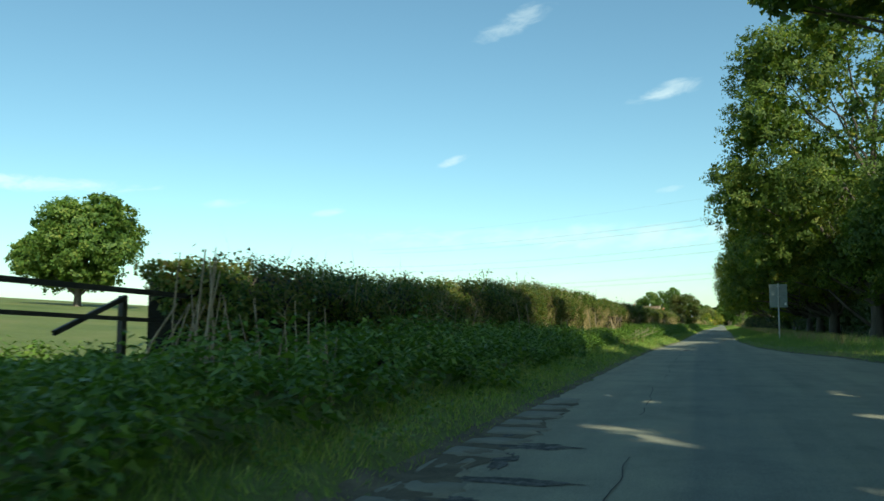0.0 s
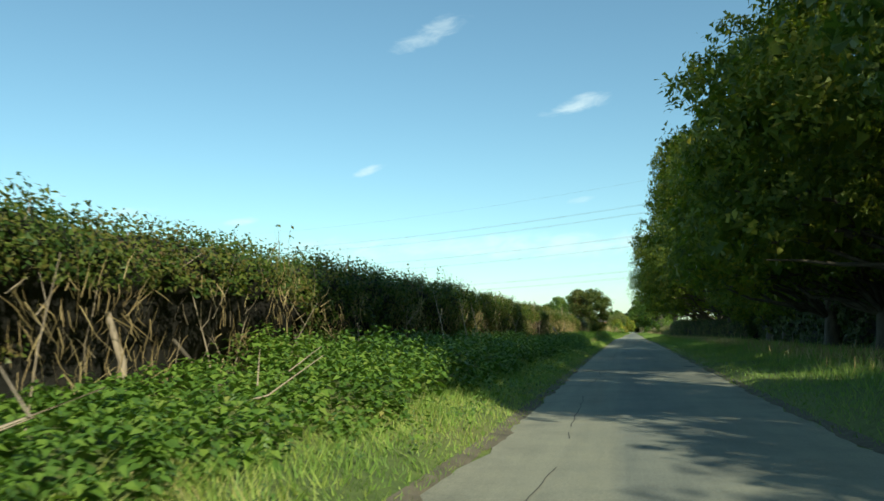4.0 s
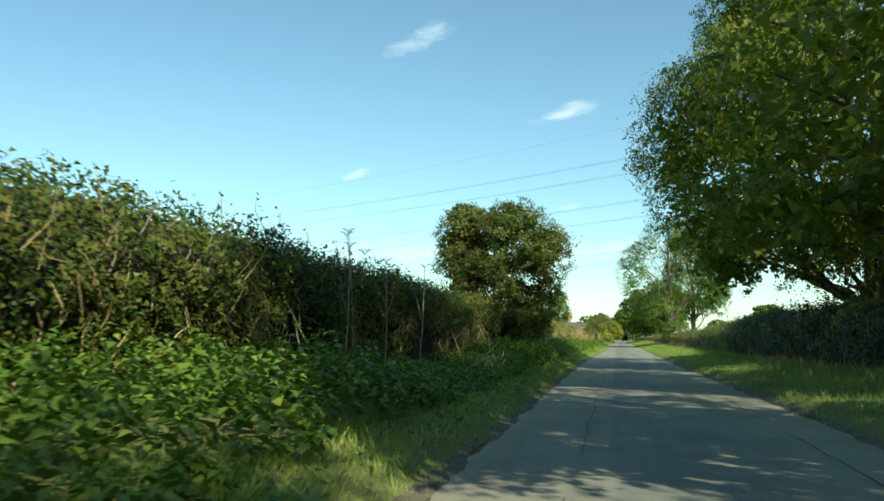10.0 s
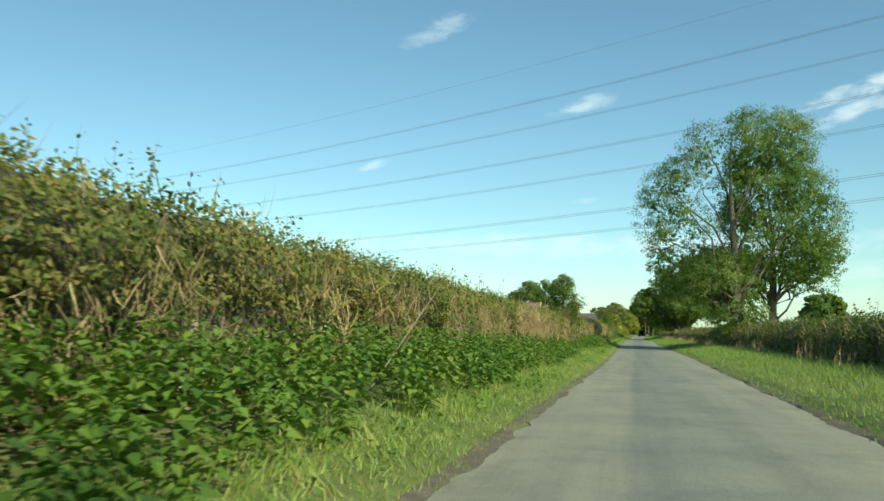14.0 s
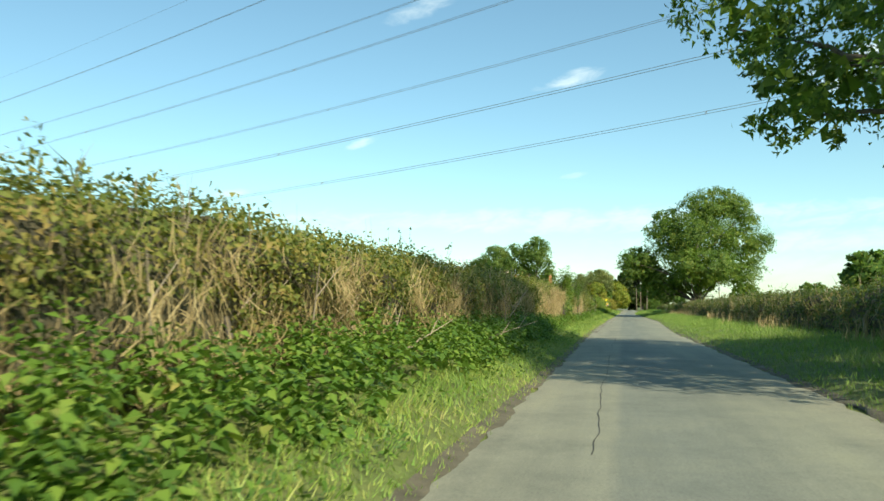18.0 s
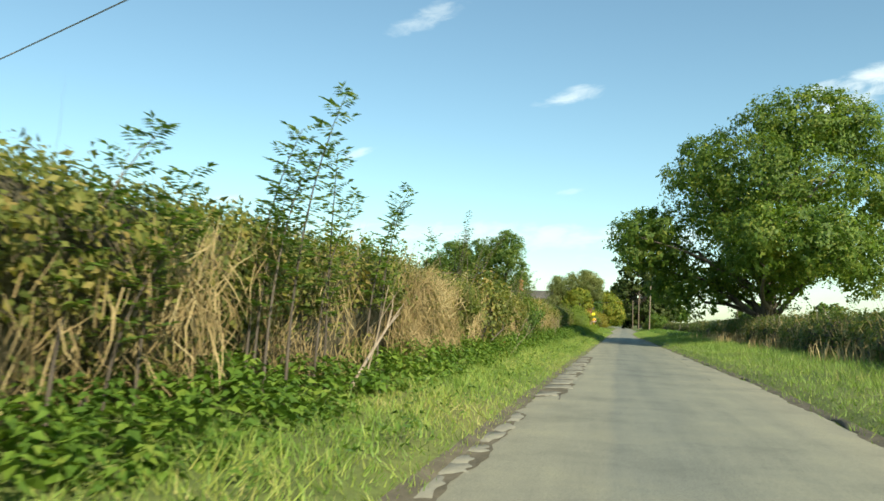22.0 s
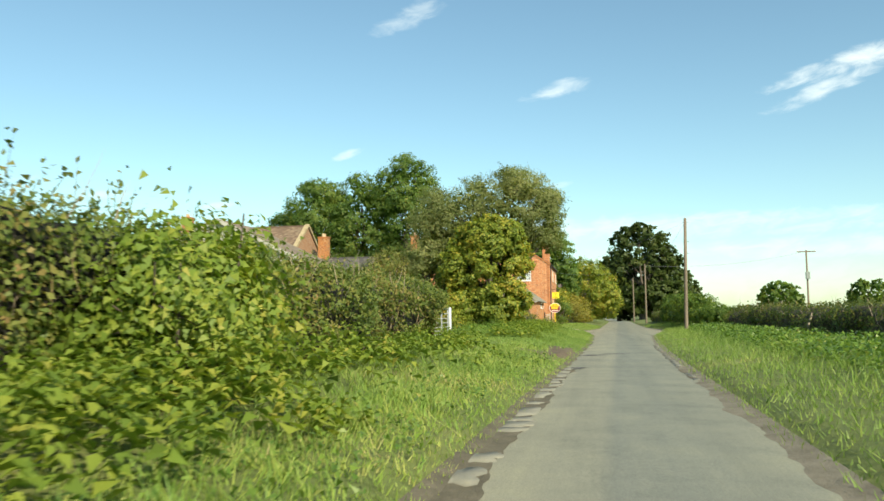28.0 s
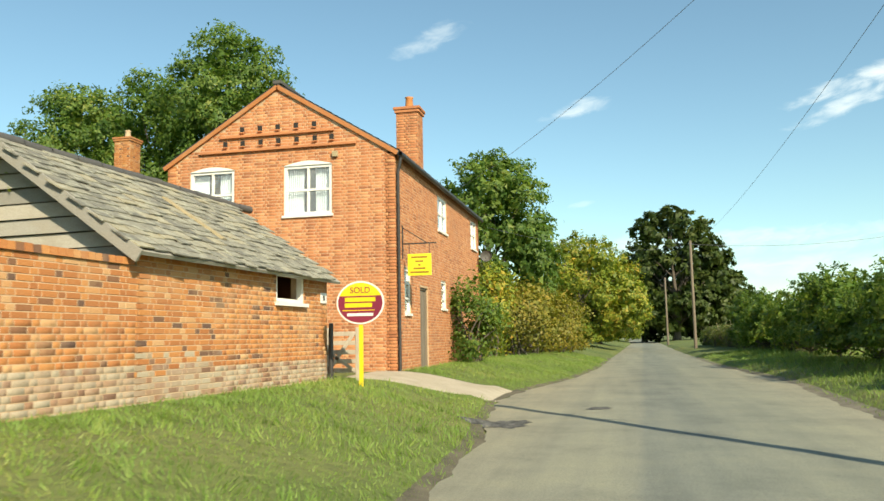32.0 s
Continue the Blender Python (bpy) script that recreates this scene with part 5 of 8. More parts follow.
for k, (x, y, h, r) in enumerate(((2.6, 474, 9.5, 4.4), (-1.4, 452, 11.5, 3.4), (3.5, 490, 9.0, 4.2))):
    tree("lane_tree", x, y, h, 1.5, 0.25, [(0, 0, h * 0.55, r, r, h * 0.42), (r * 0.5, -r * 0.4, h * 0.34, r * 0.7, r * 0.7, h * 0.3), (0, 0, h * 0.17, r * 0.95, r * 0.95, h * 0.2)], 24000, 0.24, M_IVY if k != 1 else M_OAKLEAF, "leafy tree on the verge past the cottage", "trees past the cottage", seed=80 + k, ratio=0.6, fill=0.2, billow=1.2)
tree("field_tree", -50, 52.5, 9.8, 1.6, 0.3, [(0.8, 0, 5.6, 4.2, 4.2, 3.8), (-2.6, 0, 3.9, 3.2, 3.2, 2.6), (2.0, 0, 6.8, 2.8, 2.8, 2.6), (0.6, 0, 3.4, 3.4, 3.4, 2.4)], 34000, 0.3, M_OAKLEAF, "lone round tree in the rising field", seed=90, ratio=0.6, fill=0.15)


# ---- cottage ----
def bricks_np(o, u, n, width, height, holes=(), inside=None, proud=0.0035, v0=0.0):
    """Bricks of a wall in Flemish bond from o along u and up; holes in u, v. Returns verts and quads."""
    o, u, n = np.array(o, float), np.array(u, float), np.array(n, float)
    up = np.array([0, 0, 1.0])
    boxes = []
    row = 0
    v = v0
    while v + 0.065 <= height + 1e-6:
        a = -0.06 * (row % 2)
        k = row % 2
        while a < width:
            ln = 0.215 if k % 2 == 0 else 0.1025
            b0, b1 = max(a, 0.0), min(a + ln, width)
            if b1 - b0 > 0.03:
                spans = [(b0, b1)]
                for h0, h1, g0, g1 in holes:
                    if v + 0.065 > g0 and v < g1:
                        nxt = []
                        for s0, s1 in spans:
                            if s1 <= h0 or s0 >= h1:
                                nxt.append((s0, s1))
                            else:
                                if h0 - s0 > 0.02:
                                    nxt.append((s0, h0))
                                if s1 - h1 > 0.02:
                                    nxt.append((h1, s1))
                        spans = nxt
                for s0, s1 in spans:
                    if inside is None or (inside(s0, v + 0.065) and inside(s1, v + 0.065)):
                        boxes.append((s0, s1, v))
            a += ln + 0.010
            k += 1
        row += 1
        v += 0.075
    B = np.array(boxes)
    m = len(B)
    pr = proud * np.random.default_rng(3).uniform(0.3, 1.5, m)
    def corner(a, z, p):
        return o + u * a[:, None] + up * z[:, None] + n * p[:, None]
    e = 0.004
    V = np.stack([corner(B[:, 0], B[:, 2], 0 * pr), corner(B[:, 1], B[:, 2], 0 * pr), corner(B[:, 1], B[:, 2] + 0.065, 0 * pr), corner(B[:, 0], B[:, 2] + 0.065, 0 * pr),
                  corner(B[:, 0] + e, B[:, 2] + e, pr), corner(B[:, 1] - e, B[:, 2] + e, pr), corner(B[:, 1] - e, B[:, 2] + 0.065 - e, pr), corner(B[:, 0] + e, B[:, 2] + 0.065 - e, pr)], 1).reshape(-1, 3)
    i = np.arange(m)[:, None] * 8
    F = np.concatenate([i + f for f in ([4, 5, 6, 7], [0, 1, 5, 4], [1, 2, 6, 5], [2, 3, 7, 6], [3, 0, 4, 7])], 1).reshape(-1, 4)
    return V, F, B


def wall_mesh(name, o, u, n, width, height, thick, holes, mat, top=None):
    """A wall with openings through it; its outer face lies in the plane of o. top: outline above the eaves, as (u, v) points."""
    o, u, n = Vector(o), Vector(u), Vector(n)
    cu = sorted({0.0, width, *[h for hh in holes for h in hh[:2]]})
    cv = sorted({0.0, height, *[h for hh in holes for h in hh[2:]]})
    bm = bmesh.new()
    for a0, a1 in zip(cu, cu[1:]):
        for b0, b1 in zip(cv, cv[1:]):
            ca, cb = (a0 + a1) / 2, (b0 + b1) / 2
            if any(h[0] < ca < h[1] and h[2] < cb < h[3] for h in holes):
                continue
            for off, flip in ((0, False), (-thick, True)):
                q = [o + u * a + Vector((0, 0, b)) + n * off for a, b in ((a0, b0), (a1, b0), (a1, b1), (a0, b1))]
                bm.faces.new([bm.verts.new(p) for p in (reversed(q) if flip else q)])
    for h in holes:
        for (a0, b0), (a1, b1) in (((h[0], h[2]), (h[1], h[2])), ((h[1], h[2]), (h[1], h[3])), ((h[1], h[3]), (h[0], h[3])), ((h[0], h[3]), (h[0], h[2]))):
            p, q = o + u * a0 + Vector((0, 0, b0)), o + u * a1 + Vector((0, 0, b1))
            bm.faces.new([bm.verts.new(k) for k in (p, q, q - n * thick, p - n * thick)])
    for a in (0.0, width):
        p = o + u * a
        bm.faces.new([bm.verts.new(k) for k in (p, p + Vector((0, 0, height)), p + Vector((0, 0, height)) - n * thick, p - n * thick)])
    pts = top or [(0, height), (width, height)]
    q = [o + u * a + Vector((0, 0, b)) for a, b in pts]
    if top:
        for off, flip in ((0, False), (-thick, True)):
            r = [p + n * off for p in q]
            bm.faces.new([bm.verts.new(p) for p in (reversed(r) if flip else r)])
        for p, r in zip(q, q[1:]):
            bm.faces.new([bm.verts.new(k) for k in (p, r, r - n * thick, p - n * thick)])
    else:
        bm.faces.new([bm.verts.new(k) for k in (q[0], q[1], q[1] - n * thick, q[0] - n * thick)])
    bmesh.ops.recalc_face_normals(bm, faces=bm.faces)
    me = bpy.data.meshes.new(name)
    bm.to_mesh(me)
    bm.free()
    me.materials.append(mat)
    return me


def window(parent, o, u, n, h, cols_=2, rows_=2, arched=False, bar=0.05):
    """A casement in the opening h of a wall: frame with bars, sill, panes and the dim room behind. Its frame is the part."""
    o, u, n = Vector(o), Vector(u), Vector(n)
    a0, a1, b0, b1 = h
    P = lambda a, b, d: o + u * a + Vector((0, 0, b)) + n * d
    bm = bmesh.new()
    fw = 0.07
    def bx(x0, x1, z0, z1, d0, d1):
        q = [P(x, z, d) for d in (d0, d1) for x, z in ((x0, z0), (x1, z0), (x1, z1), (x0, z1))]
        vs = [bm.verts.new(p) for p in q]
        for f in ((3, 2, 1, 0), (4, 5, 6, 7), (0, 1, 5, 4), (1, 2, 6, 5), (2, 3, 7, 6), (3, 0, 4, 7)):
            bm.faces.new([vs[i] for i in f])
    d0, d1 = -0.09, -0.02
    loops = [[bm.verts.new(P(x, z, d)) for x, z in ((a0 + w, b0 + w), (a1 - w, b0 + w), (a1 - w, b1 - w), (a0 + w, b1 - w))] for d in (d0, d1) for w in (0, fw)]
    for i in range(4):
        j = (i + 1) % 4
        for p, q in ((2, 3), (0, 1), (0, 2), (1, 3)):
            bm.faces.new((loops[p][i], loops[p][j], loops[q][j], loops[q][i]))
    bmesh.ops.recalc_face_normals(bm, faces=bm.faces)
    fr_ = part("window", bm, M_WHITE, parent, "white painted timber window")
    for c in range(1, cols_):
        bm = bmesh.new()
        x = a0 + (a1 - a0) * c / cols_
        bx(x - bar / 2, x + bar / 2, b0 + fw, b1 - fw, d0 + 0.005, d1 - 0.002)
        bmesh.ops.recalc_face_normals(bm, faces=bm.faces)
        sub(fr_, "mullion", bm, M_WHITE)
    for r in range(1, rows_):
        bm = bmesh.new()
        z = b0 + (b1 - b0) * r / rows_
        bx(a0 + fw, a1 - fw, z - bar / 2, z + bar / 2, d0 + 0.008, d1 - 0.005)
        bmesh.ops.recalc_face_normals(bm, faces=bm.faces)
        sub(fr_, "glazing_bar", bm, M_WHITE)
    if arched:
        bm = bmesh.new()
        k = 12
        lo = [P(a0 + (a1 - a0) * i / k, b1 - 0.004, 0.012) for i in range(k + 1)]
        hi = [P(a0 + (a1 - a0) * i / k, b1 + 0.10 * math.sin(math.pi * i / k) + 0.005, 0.012) for i in range(k + 1)]
        fr2 = [bm.verts.new(p) for p in lo] + [bm.verts.new(p) for p in reversed(hi)]
        face = bm.faces.new(fr2)
        r = bmesh.ops.extrude_face_region(bm, geom=[face])
        bmesh.ops.translate(bm, vec=-n * 0.03, verts=[g for g in r["geom"] if isinstance(g, bmesh.types.BMVert)])
        bmesh.ops.recalc_face_normals(bm, faces=bm.faces)
        sub(fr_, "arched_head", bm, M_WHITE)
    bm = bmesh.new()
    bx(a0 - 0.04, a1 + 0.04, b0 - 0.06, b0 - 0.001, -0.06, 0.05)
    bmesh.ops.recalc_face_normals(bm, faces=bm.faces)
    sub(fr_, "sill", bm, M_WHITE)
    for c in range(cols_):
        for r in range(rows_):
            bm = bmesh.new()
            x0, x1 = a0 + (a1 - a0) * c / cols_ + 0.03, a0 + (a1 - a0) * (c + 1) / cols_ - 0.03
            z0, z1 = b0 + (b1 - b0) * r / rows_ + 0.03, b0 + (b1 - b0) * (r + 1) / rows_ - 0.03
            bx(x0, x1, z0, z1, -0.060, -0.055)
            ob = sub(fr_, "pane", bm, M_GLASS)
            ob.visible_shadow = False
    bm = bmesh.new()
    k = 16
    for side_ in (0, 1):
        w = (a1 - a0) * 0.36
        for i in range(k):
            xs = [a0 + 0.02 + w * (i + j) / k if side_ == 0 else a1 - 0.02 - w * (i + j) / k for j in (0, 1)]
            ds = [-0.16 - 0.02 * ((i + j) % 2) for j in (0, 1)]
            bm.faces.new([bm.verts.new(p) for p in (P(xs[0], b0, ds[0]), P(xs[1], b0, ds[1]), P(xs[1], b1, ds[1]), P(xs[0], b1, ds[0]))])
    sub(fr_, "curtain", bm, M_CURTAIN, "pale curtains behind the glass")
    return fr_


def sub(parent, name, bm, mat, label=""):
    """A piece of a part: same places, one level deeper."""
    me = bpy.data.meshes.new(name)
    bm.to_mesh(me)
    bm.free()
    me.materials.append(mat)
    ob = new(name, me)
    ob.parent = parent
    if label:
        ob["label"] = label
    return ob


def sub_np(parent, name, v, f, mat, label="", kind=""):
    ob = new(name, mesh_np(name, v, f, mat))
    ob.parent = parent
    if label:
        ob["label"] = label
    if kind:
        ob["kind"] = kind
    return ob


def slates_np(o, u, w, length, slope, course, width, rng, thick=0.012, gap=0.006):
    """Overlapping slates on a roof slope: o at the eave's start, u along the eave, w up the slope."""
    o, u, w = np.array(o, float), unit(np.array(u, float)), unit(np.array(w, float))
    n = np.cross(u, w)
    n = n if n[2] > 0 else -n
    B = []
    r = 0
    while r * course < slope - 0.02:
        a = -width * 0.5 * (r % 2)
        while a < length:
            x0, x1 = max(a, 0), min(a + width - gap, length)
            if x1 - x0 > 0.03:
                B.append((x0, x1, r * course, min((r + 1) * course + 0.05, slope + 0.02)))
            a += width
        r += 1
    B = np.array(B)
    m = len(B)
    j = rng.uniform(0, 1, m)
    lo, hi = thick * (1.6 + 0.7 * j), 0.004 + 0 * j
    c = lambda a, s, h: o + u * a[:, None] + w * s[:, None] + n * h[:, None]
    s0 = B[:, 2] - 0.012 * rng.uniform(-1, 1, m)
    V = np.stack([c(B[:, 0], s0, lo), c(B[:, 1], s0, lo), c(B[:, 1], B[:, 3], hi + thick * 0.3), c(B[:, 0], B[:, 3], hi + thick * 0.3), c(B[:, 0], s0, lo - thick), c(B[:, 1], s0, lo - thick)], 1).reshape(-1, 3)
    i = np.arange(m)[:, None] * 6
    F = np.concatenate([i + [0, 1, 2, 3], i + [4, 5, 1, 0]], 1).reshape(-1, 4)
    return V, F, m


def roof_plate(o, u, w, length, slope, thick=0.08):
    """The solid deck of a roof slope."""
    o, u, w = Vector(o), Vector(u).normalized(), Vector(w).normalized()
    n = u.cross(w)
    n = n if n.z > 0 else -n
    bm = bmesh.new()
    q = [o, o + u * length, o + u * length + w * slope, o + w * slope]
    vs = [bm.verts.new(p) for p in q] + [bm.verts.new(p - n * thick) for p in q]
    for f in ((0, 1, 2, 3), (7, 6, 5, 4), (0, 4, 5, 1), (1, 5, 6, 2), (2, 6, 7, 3), (3, 7, 4, 0)):
        bm.faces.new([vs[i] for i in f])
    bmesh.ops.recalc_face_normals(bm, faces=bm.faces)
    return bm


def chimney(parent, x, y, z0, z1, w, d, mat, pot=1, clay=None, label="brick chimney stack"):
    st = part("chimney", bm_box((x - w / 2 + .01, y - d / 2 + .01, z0), (x + w / 2 - .01, y + d / 2 - .01, z1 - 0.15)), M_MORTAR, parent, label)
    lists = []
    for o, u, n, ln in (((x - w / 2, y - d / 2, z0), (1, 0, 0), (0, -1, 0), w), ((x + w / 2, y - d / 2, z0), (0, 1, 0), (1, 0, 0), d), ((x - w / 2, y + d / 2, z0), (0, -1, 0), (-1, 0, 0), d)):
        v, f, _ = bricks_np(o, u, n, ln, z1 - 0.18 - z0)
        lists.append((v, f))
    v, f = gather(lists)
    sub_np(st, "brick", v, f, mat, kind="stuff")
    bm = bm_box((x - w / 2 - .04, y - d / 2 - .04, z1 - 0.24), (x + w / 2 + .04, y + d / 2 + .04, z1 - 0.16), 0.008)
    bm_box((x - w / 2 - .07, y - d / 2 - .07, z1 - 0.159), (x + w / 2 + .07, y + d / 2 + .07, z1 - 0.08), 0.008, bm)
    sub(st, "cap", bm, mat)
    for k in range(pot):
        yy_ = y + (k - (pot - 1) / 2) * 0.3
        v, f = tube([(x, yy_, z1 - 0.1), (x, yy_, z1 - 0.02), (x, yy_, z1 + 0.22), (x, yy_, z1 + 0.26), (x, yy_, z1 + 0.27), (x, yy_, z1 + 0.05)], [0.13, 0.12, 0.10, 0.125, 0.09, 0.08], 12)
        sub_np(st, "chimney_pot", v, f, clay or M_POT)
    return st


CX0, CX1, CY0, CY1, CZ, CE, CA = -5.43, 0.52, 427.2, 438.4, 0.5, 5.72, 7.55
cot = thing("cottage", (CX0, CY0, CZ), "orange brick cottage with a pigeon-holed gable and white windows", "house")
GW = CX1 - CX0
HE = CE - CZ
g_holes = [(CX0 * -1 - 4.80, CX0 * -1 - 3.60, 4.30 - CZ, 5.52 - CZ), (CX0 * -1 - 2.28, CX0 * -1 - 1.05, 4.30 - CZ, 5.52 - CZ)]
go, gu, gn = (CX0, CY0, CZ), (1, 0, 0), (0, -1, 0)
gtop = [(0, HE), (GW, HE), (GW / 2, CA - CZ)]
put("wall", wall_mesh("gable_wall", go, gu, gn, GW, HE, 0.24, g_holes, M_MORTAR, gtop), cot)
apex = CA - CZ
inside_gable = lambda a, v: v < HE or (v - HE) < (apex - HE) * (1 - abs(a - GW / 2) / (GW / 2)) - 0.03
v, f, _ = bricks_np(go, gu, gn, GW, apex, g_holes, inside_gable)
put("brick", mesh_np("brick", v, f, M_BRICK), cot, kind="stuff")
so, su, sn = (CX1, CY0, CZ), (0, 1, 0), (1, 0, 0)
SL = CY1 - CY0
s_holes = [(4.45, 5.65, 4.42 - CZ, 5.42 - CZ), (9.6, 10.7, 4.45 - CZ, 5.45 - CZ), (0.75, 1.3, 1.9 - CZ, 3.0 - CZ), (2.25, 3.1, 0.02, 2.62 - CZ), (4.75, 5.4, 2.15 - CZ, 2.95 - CZ)]
put("wall", wall_mesh("side_wall", so, su, sn, SL, HE, 0.24, s_holes, M_MORTAR), cot)
v, f, _ = bricks_np(so, su, sn, SL, HE, s_holes)
put("brick", mesh_np("brick", v, f, M_BRICK), cot, kind="stuff")
put("wall", wall_mesh("back_wall", (CX1, CY1, CZ), (-1, 0, 0), (0, 1, 0), GW, HE, 0.24, [], M_BRICK_OLDJ, gtop), cot)
put("wall", wall_mesh("far_wall", (CX0, CY1, CZ), (0, -1, 0), (-1, 0, 0), SL, HE, 0.24, [], M_BRICK_OLDJ), cot)
part("upper_floor", bm_box((CX0 + .25, CY0 + .25, 3.2), (CX1 - .25, CY1 - .25, 3.35)), M_DARK, cot)
for h in g_holes:
    window(cot, go, gu, gn, h, arched=True)
for k, h in enumerate(s_holes):
    if k != 3:
        window(cot, so, su, sn, h, 2 if k < 2 else 1, 2 if k < 2 else 3)
# the door
h = s_holes[3]
door = part("door", bm_box((CX1 - 0.13, CY0 + h[0] + 0.05, CZ + 0.03), (CX1 - 0.08, CY0 + h[1] - 0.05, CZ + h[3] - 0.05), 0.005), M_OAKWOOD, cot, "weathered plank door half hidden by climbers")
bm = bm_box((CX1 - 0.14, CY0 + h[0], CZ + 0.02), (CX1 - 0.04, CY0 + h[0] + 0.05, CZ + h[3]))
bm_box((CX1 - 0.14, CY0 + h[1] - 0.05, CZ + 0.02), (CX1 - 0.04, CY0 + h[1], CZ + h[3]), 0, bm)
bm_box((CX1 - 0.14, CY0 + h[0] + .05, CZ + h[3] - 0.05), (CX1 - 0.04, CY0 + h[1] - .05, CZ + h[3]), 0, bm)
sub(door, "door_frame", bm, M_OAKWOOD)
sub(door, "door_handle", bm_box((CX1 - 0.08, CY0 + h[0] + 0.12, CZ + 1.0), (CX1 - 0.04, CY0 + h[0] + 0.16, CZ + 1.12), 0.005), M_IRON)
# roof: ridge runs away from the gable
rise, half = CA - CE, GW / 2
sl = math.hypot(rise, half)
for sgn in (1, -1):
    xe = CX1 if sgn == 1 else CX0
    w = Vector((-sgn * half, 0, rise)).normalized()
    o = Vector((xe, CY0 - 0.06, CE)) - w * 0.16 + Vector((0, 0, 0.06))
    rf = part("roof", roof_plate(o, (0, 1, 0), w, SL + 0.12, sl + 0.16), M_SLATE, cot, "dark slate roof")
    v, f, _ = slates_np(o, (0, 1, 0), w, SL + 0.12, sl + 0.16, 0.2, 0.28, np.random.default_rng(4))
    sub_np(rf, "slate", v, f, M_SLATE, kind="stuff")
    # brick verge along the gable
    a = Vector((xe, CY0 - 0.035, CE - 0.02)) - w * 0.1
    b = Vector((CX0 + half, CY0 - 0.035, CA - 0.02))
    part("verge", bm_bar(a, b, 0.10, 0.06), M_BRICK_OLDJ, cot, "projecting brick verge")
part("ridge", bm_bar((CX0 + half, CY0 - 0.06, CA + 0.10), (CX0 + half, CY1 + 0.06, CA + 0.10), 0.08, 0.22), M_SLATE, cot)
chimney(cot, 0.05, 430.4, 5.9, 7.75, 0.62, 0.55, M_BRICK, 1, M_BRICK_OLDJ)
# bands with pigeon holes
for z, x0, x1 in ((5.98, -4.55, -0.42), (6.34, -3.98, -0.98)):
    part("brick_band", bm_box((x0, CY0 - 0.075, z - 0.032), (x1, CY0 - 0.008, z + 0.032), 0.006), M_BRICK, cot, "projecting brick ledge")
for z, xs in ((6.17, (-3.85, -3.38, -2.9, -2.43, -1.95, -1.48, -1.05)), (6.52, (-3.4, -2.92, -2.45, -1.97, -1.5))):
    for x in xs:
        # raised near-black block in place of the hole and its shade
        part("pigeon_hole", bm_box((x - 0.055, CY0 - 0.0175, z - 0.07), (x + 0.055, CY0 - 0.002, z + 0.07)), M_DARK, cot)
        part("perch_brick", bm_box((x - 0.06, CY0 - 0.065, z - 0.10), (x + 0.06, CY0 - 0.004, z - 0.073), 0.004), M_BRICK, cot)
for z, x0, x1 in ((5.40, -1.0, -0.55),):
    part("alarm_box", bm_box((-1.02, CY0 - 0.08, 5.66), (-0.88, CY0 - 0.01, 5.80), 0.01), M_STONE, cot)
v, f = tube([(CX1 + 0.06, CY0 + 0.06, 0.55), (CX1 + 0.06, CY0 + 0.06, 5.2), (CX1 + 0.12, CY0 + 0.05, 5.45), (CX1 + 0.14, CY0 + 0.05, 5.6)], [0.04, 0.04, 0.04, 0.05], 8)
put("downpipe", mesh_np("downpipe", v, f, M_IRON, True), cot, "dark iron downpipe")
v, f = tube([(CX1 + 0.15, CY0 - 0.05, 5.62), (CX1 + 0.15, CY1 + 0.05, 5.62)], [0.06, 0.06], 8)
put("gutter", mesh_np("gutter", v, f, M_IRON, True), cot, "dark iron gutter")
v, f = tube([(CX1 + 0.06, 440.0 - 1.8, 4.2), (CX1 + 0.30, 440.0 - 1.9, 4.2), (CX1 + 0.34, 440.0 - 2.0, 4.22), (CX1 + 0.36, 440.0 - 2.1, 4.25)], [0.02, 0.04, 0.16, 0.22], 14)
put("satellite_dish", mesh_np("satellite_dish", v, f, M_SLATE, True), cot, "dark grey satellite dish")

# ---- barn and yard wall, built along one line beside the verge ----
WA, WB = np.array([-0.48, 412.9]), np.array([0.20, 423.6])
wl = float(np.linalg.norm(WB - WA))
wu = np.array([*(WB - WA) / wl, 0.0])
wn_ = np.array([wu[1], -wu[0], 0.0])
WZ, NEARL = 0.5, 5.25


def on_wall(a, z, off=0.0):
    return Vector((WA[0] + wu[0] * a + wn_[0] * off, WA[1] + wu[1] * a + wn_[1] * off, z))


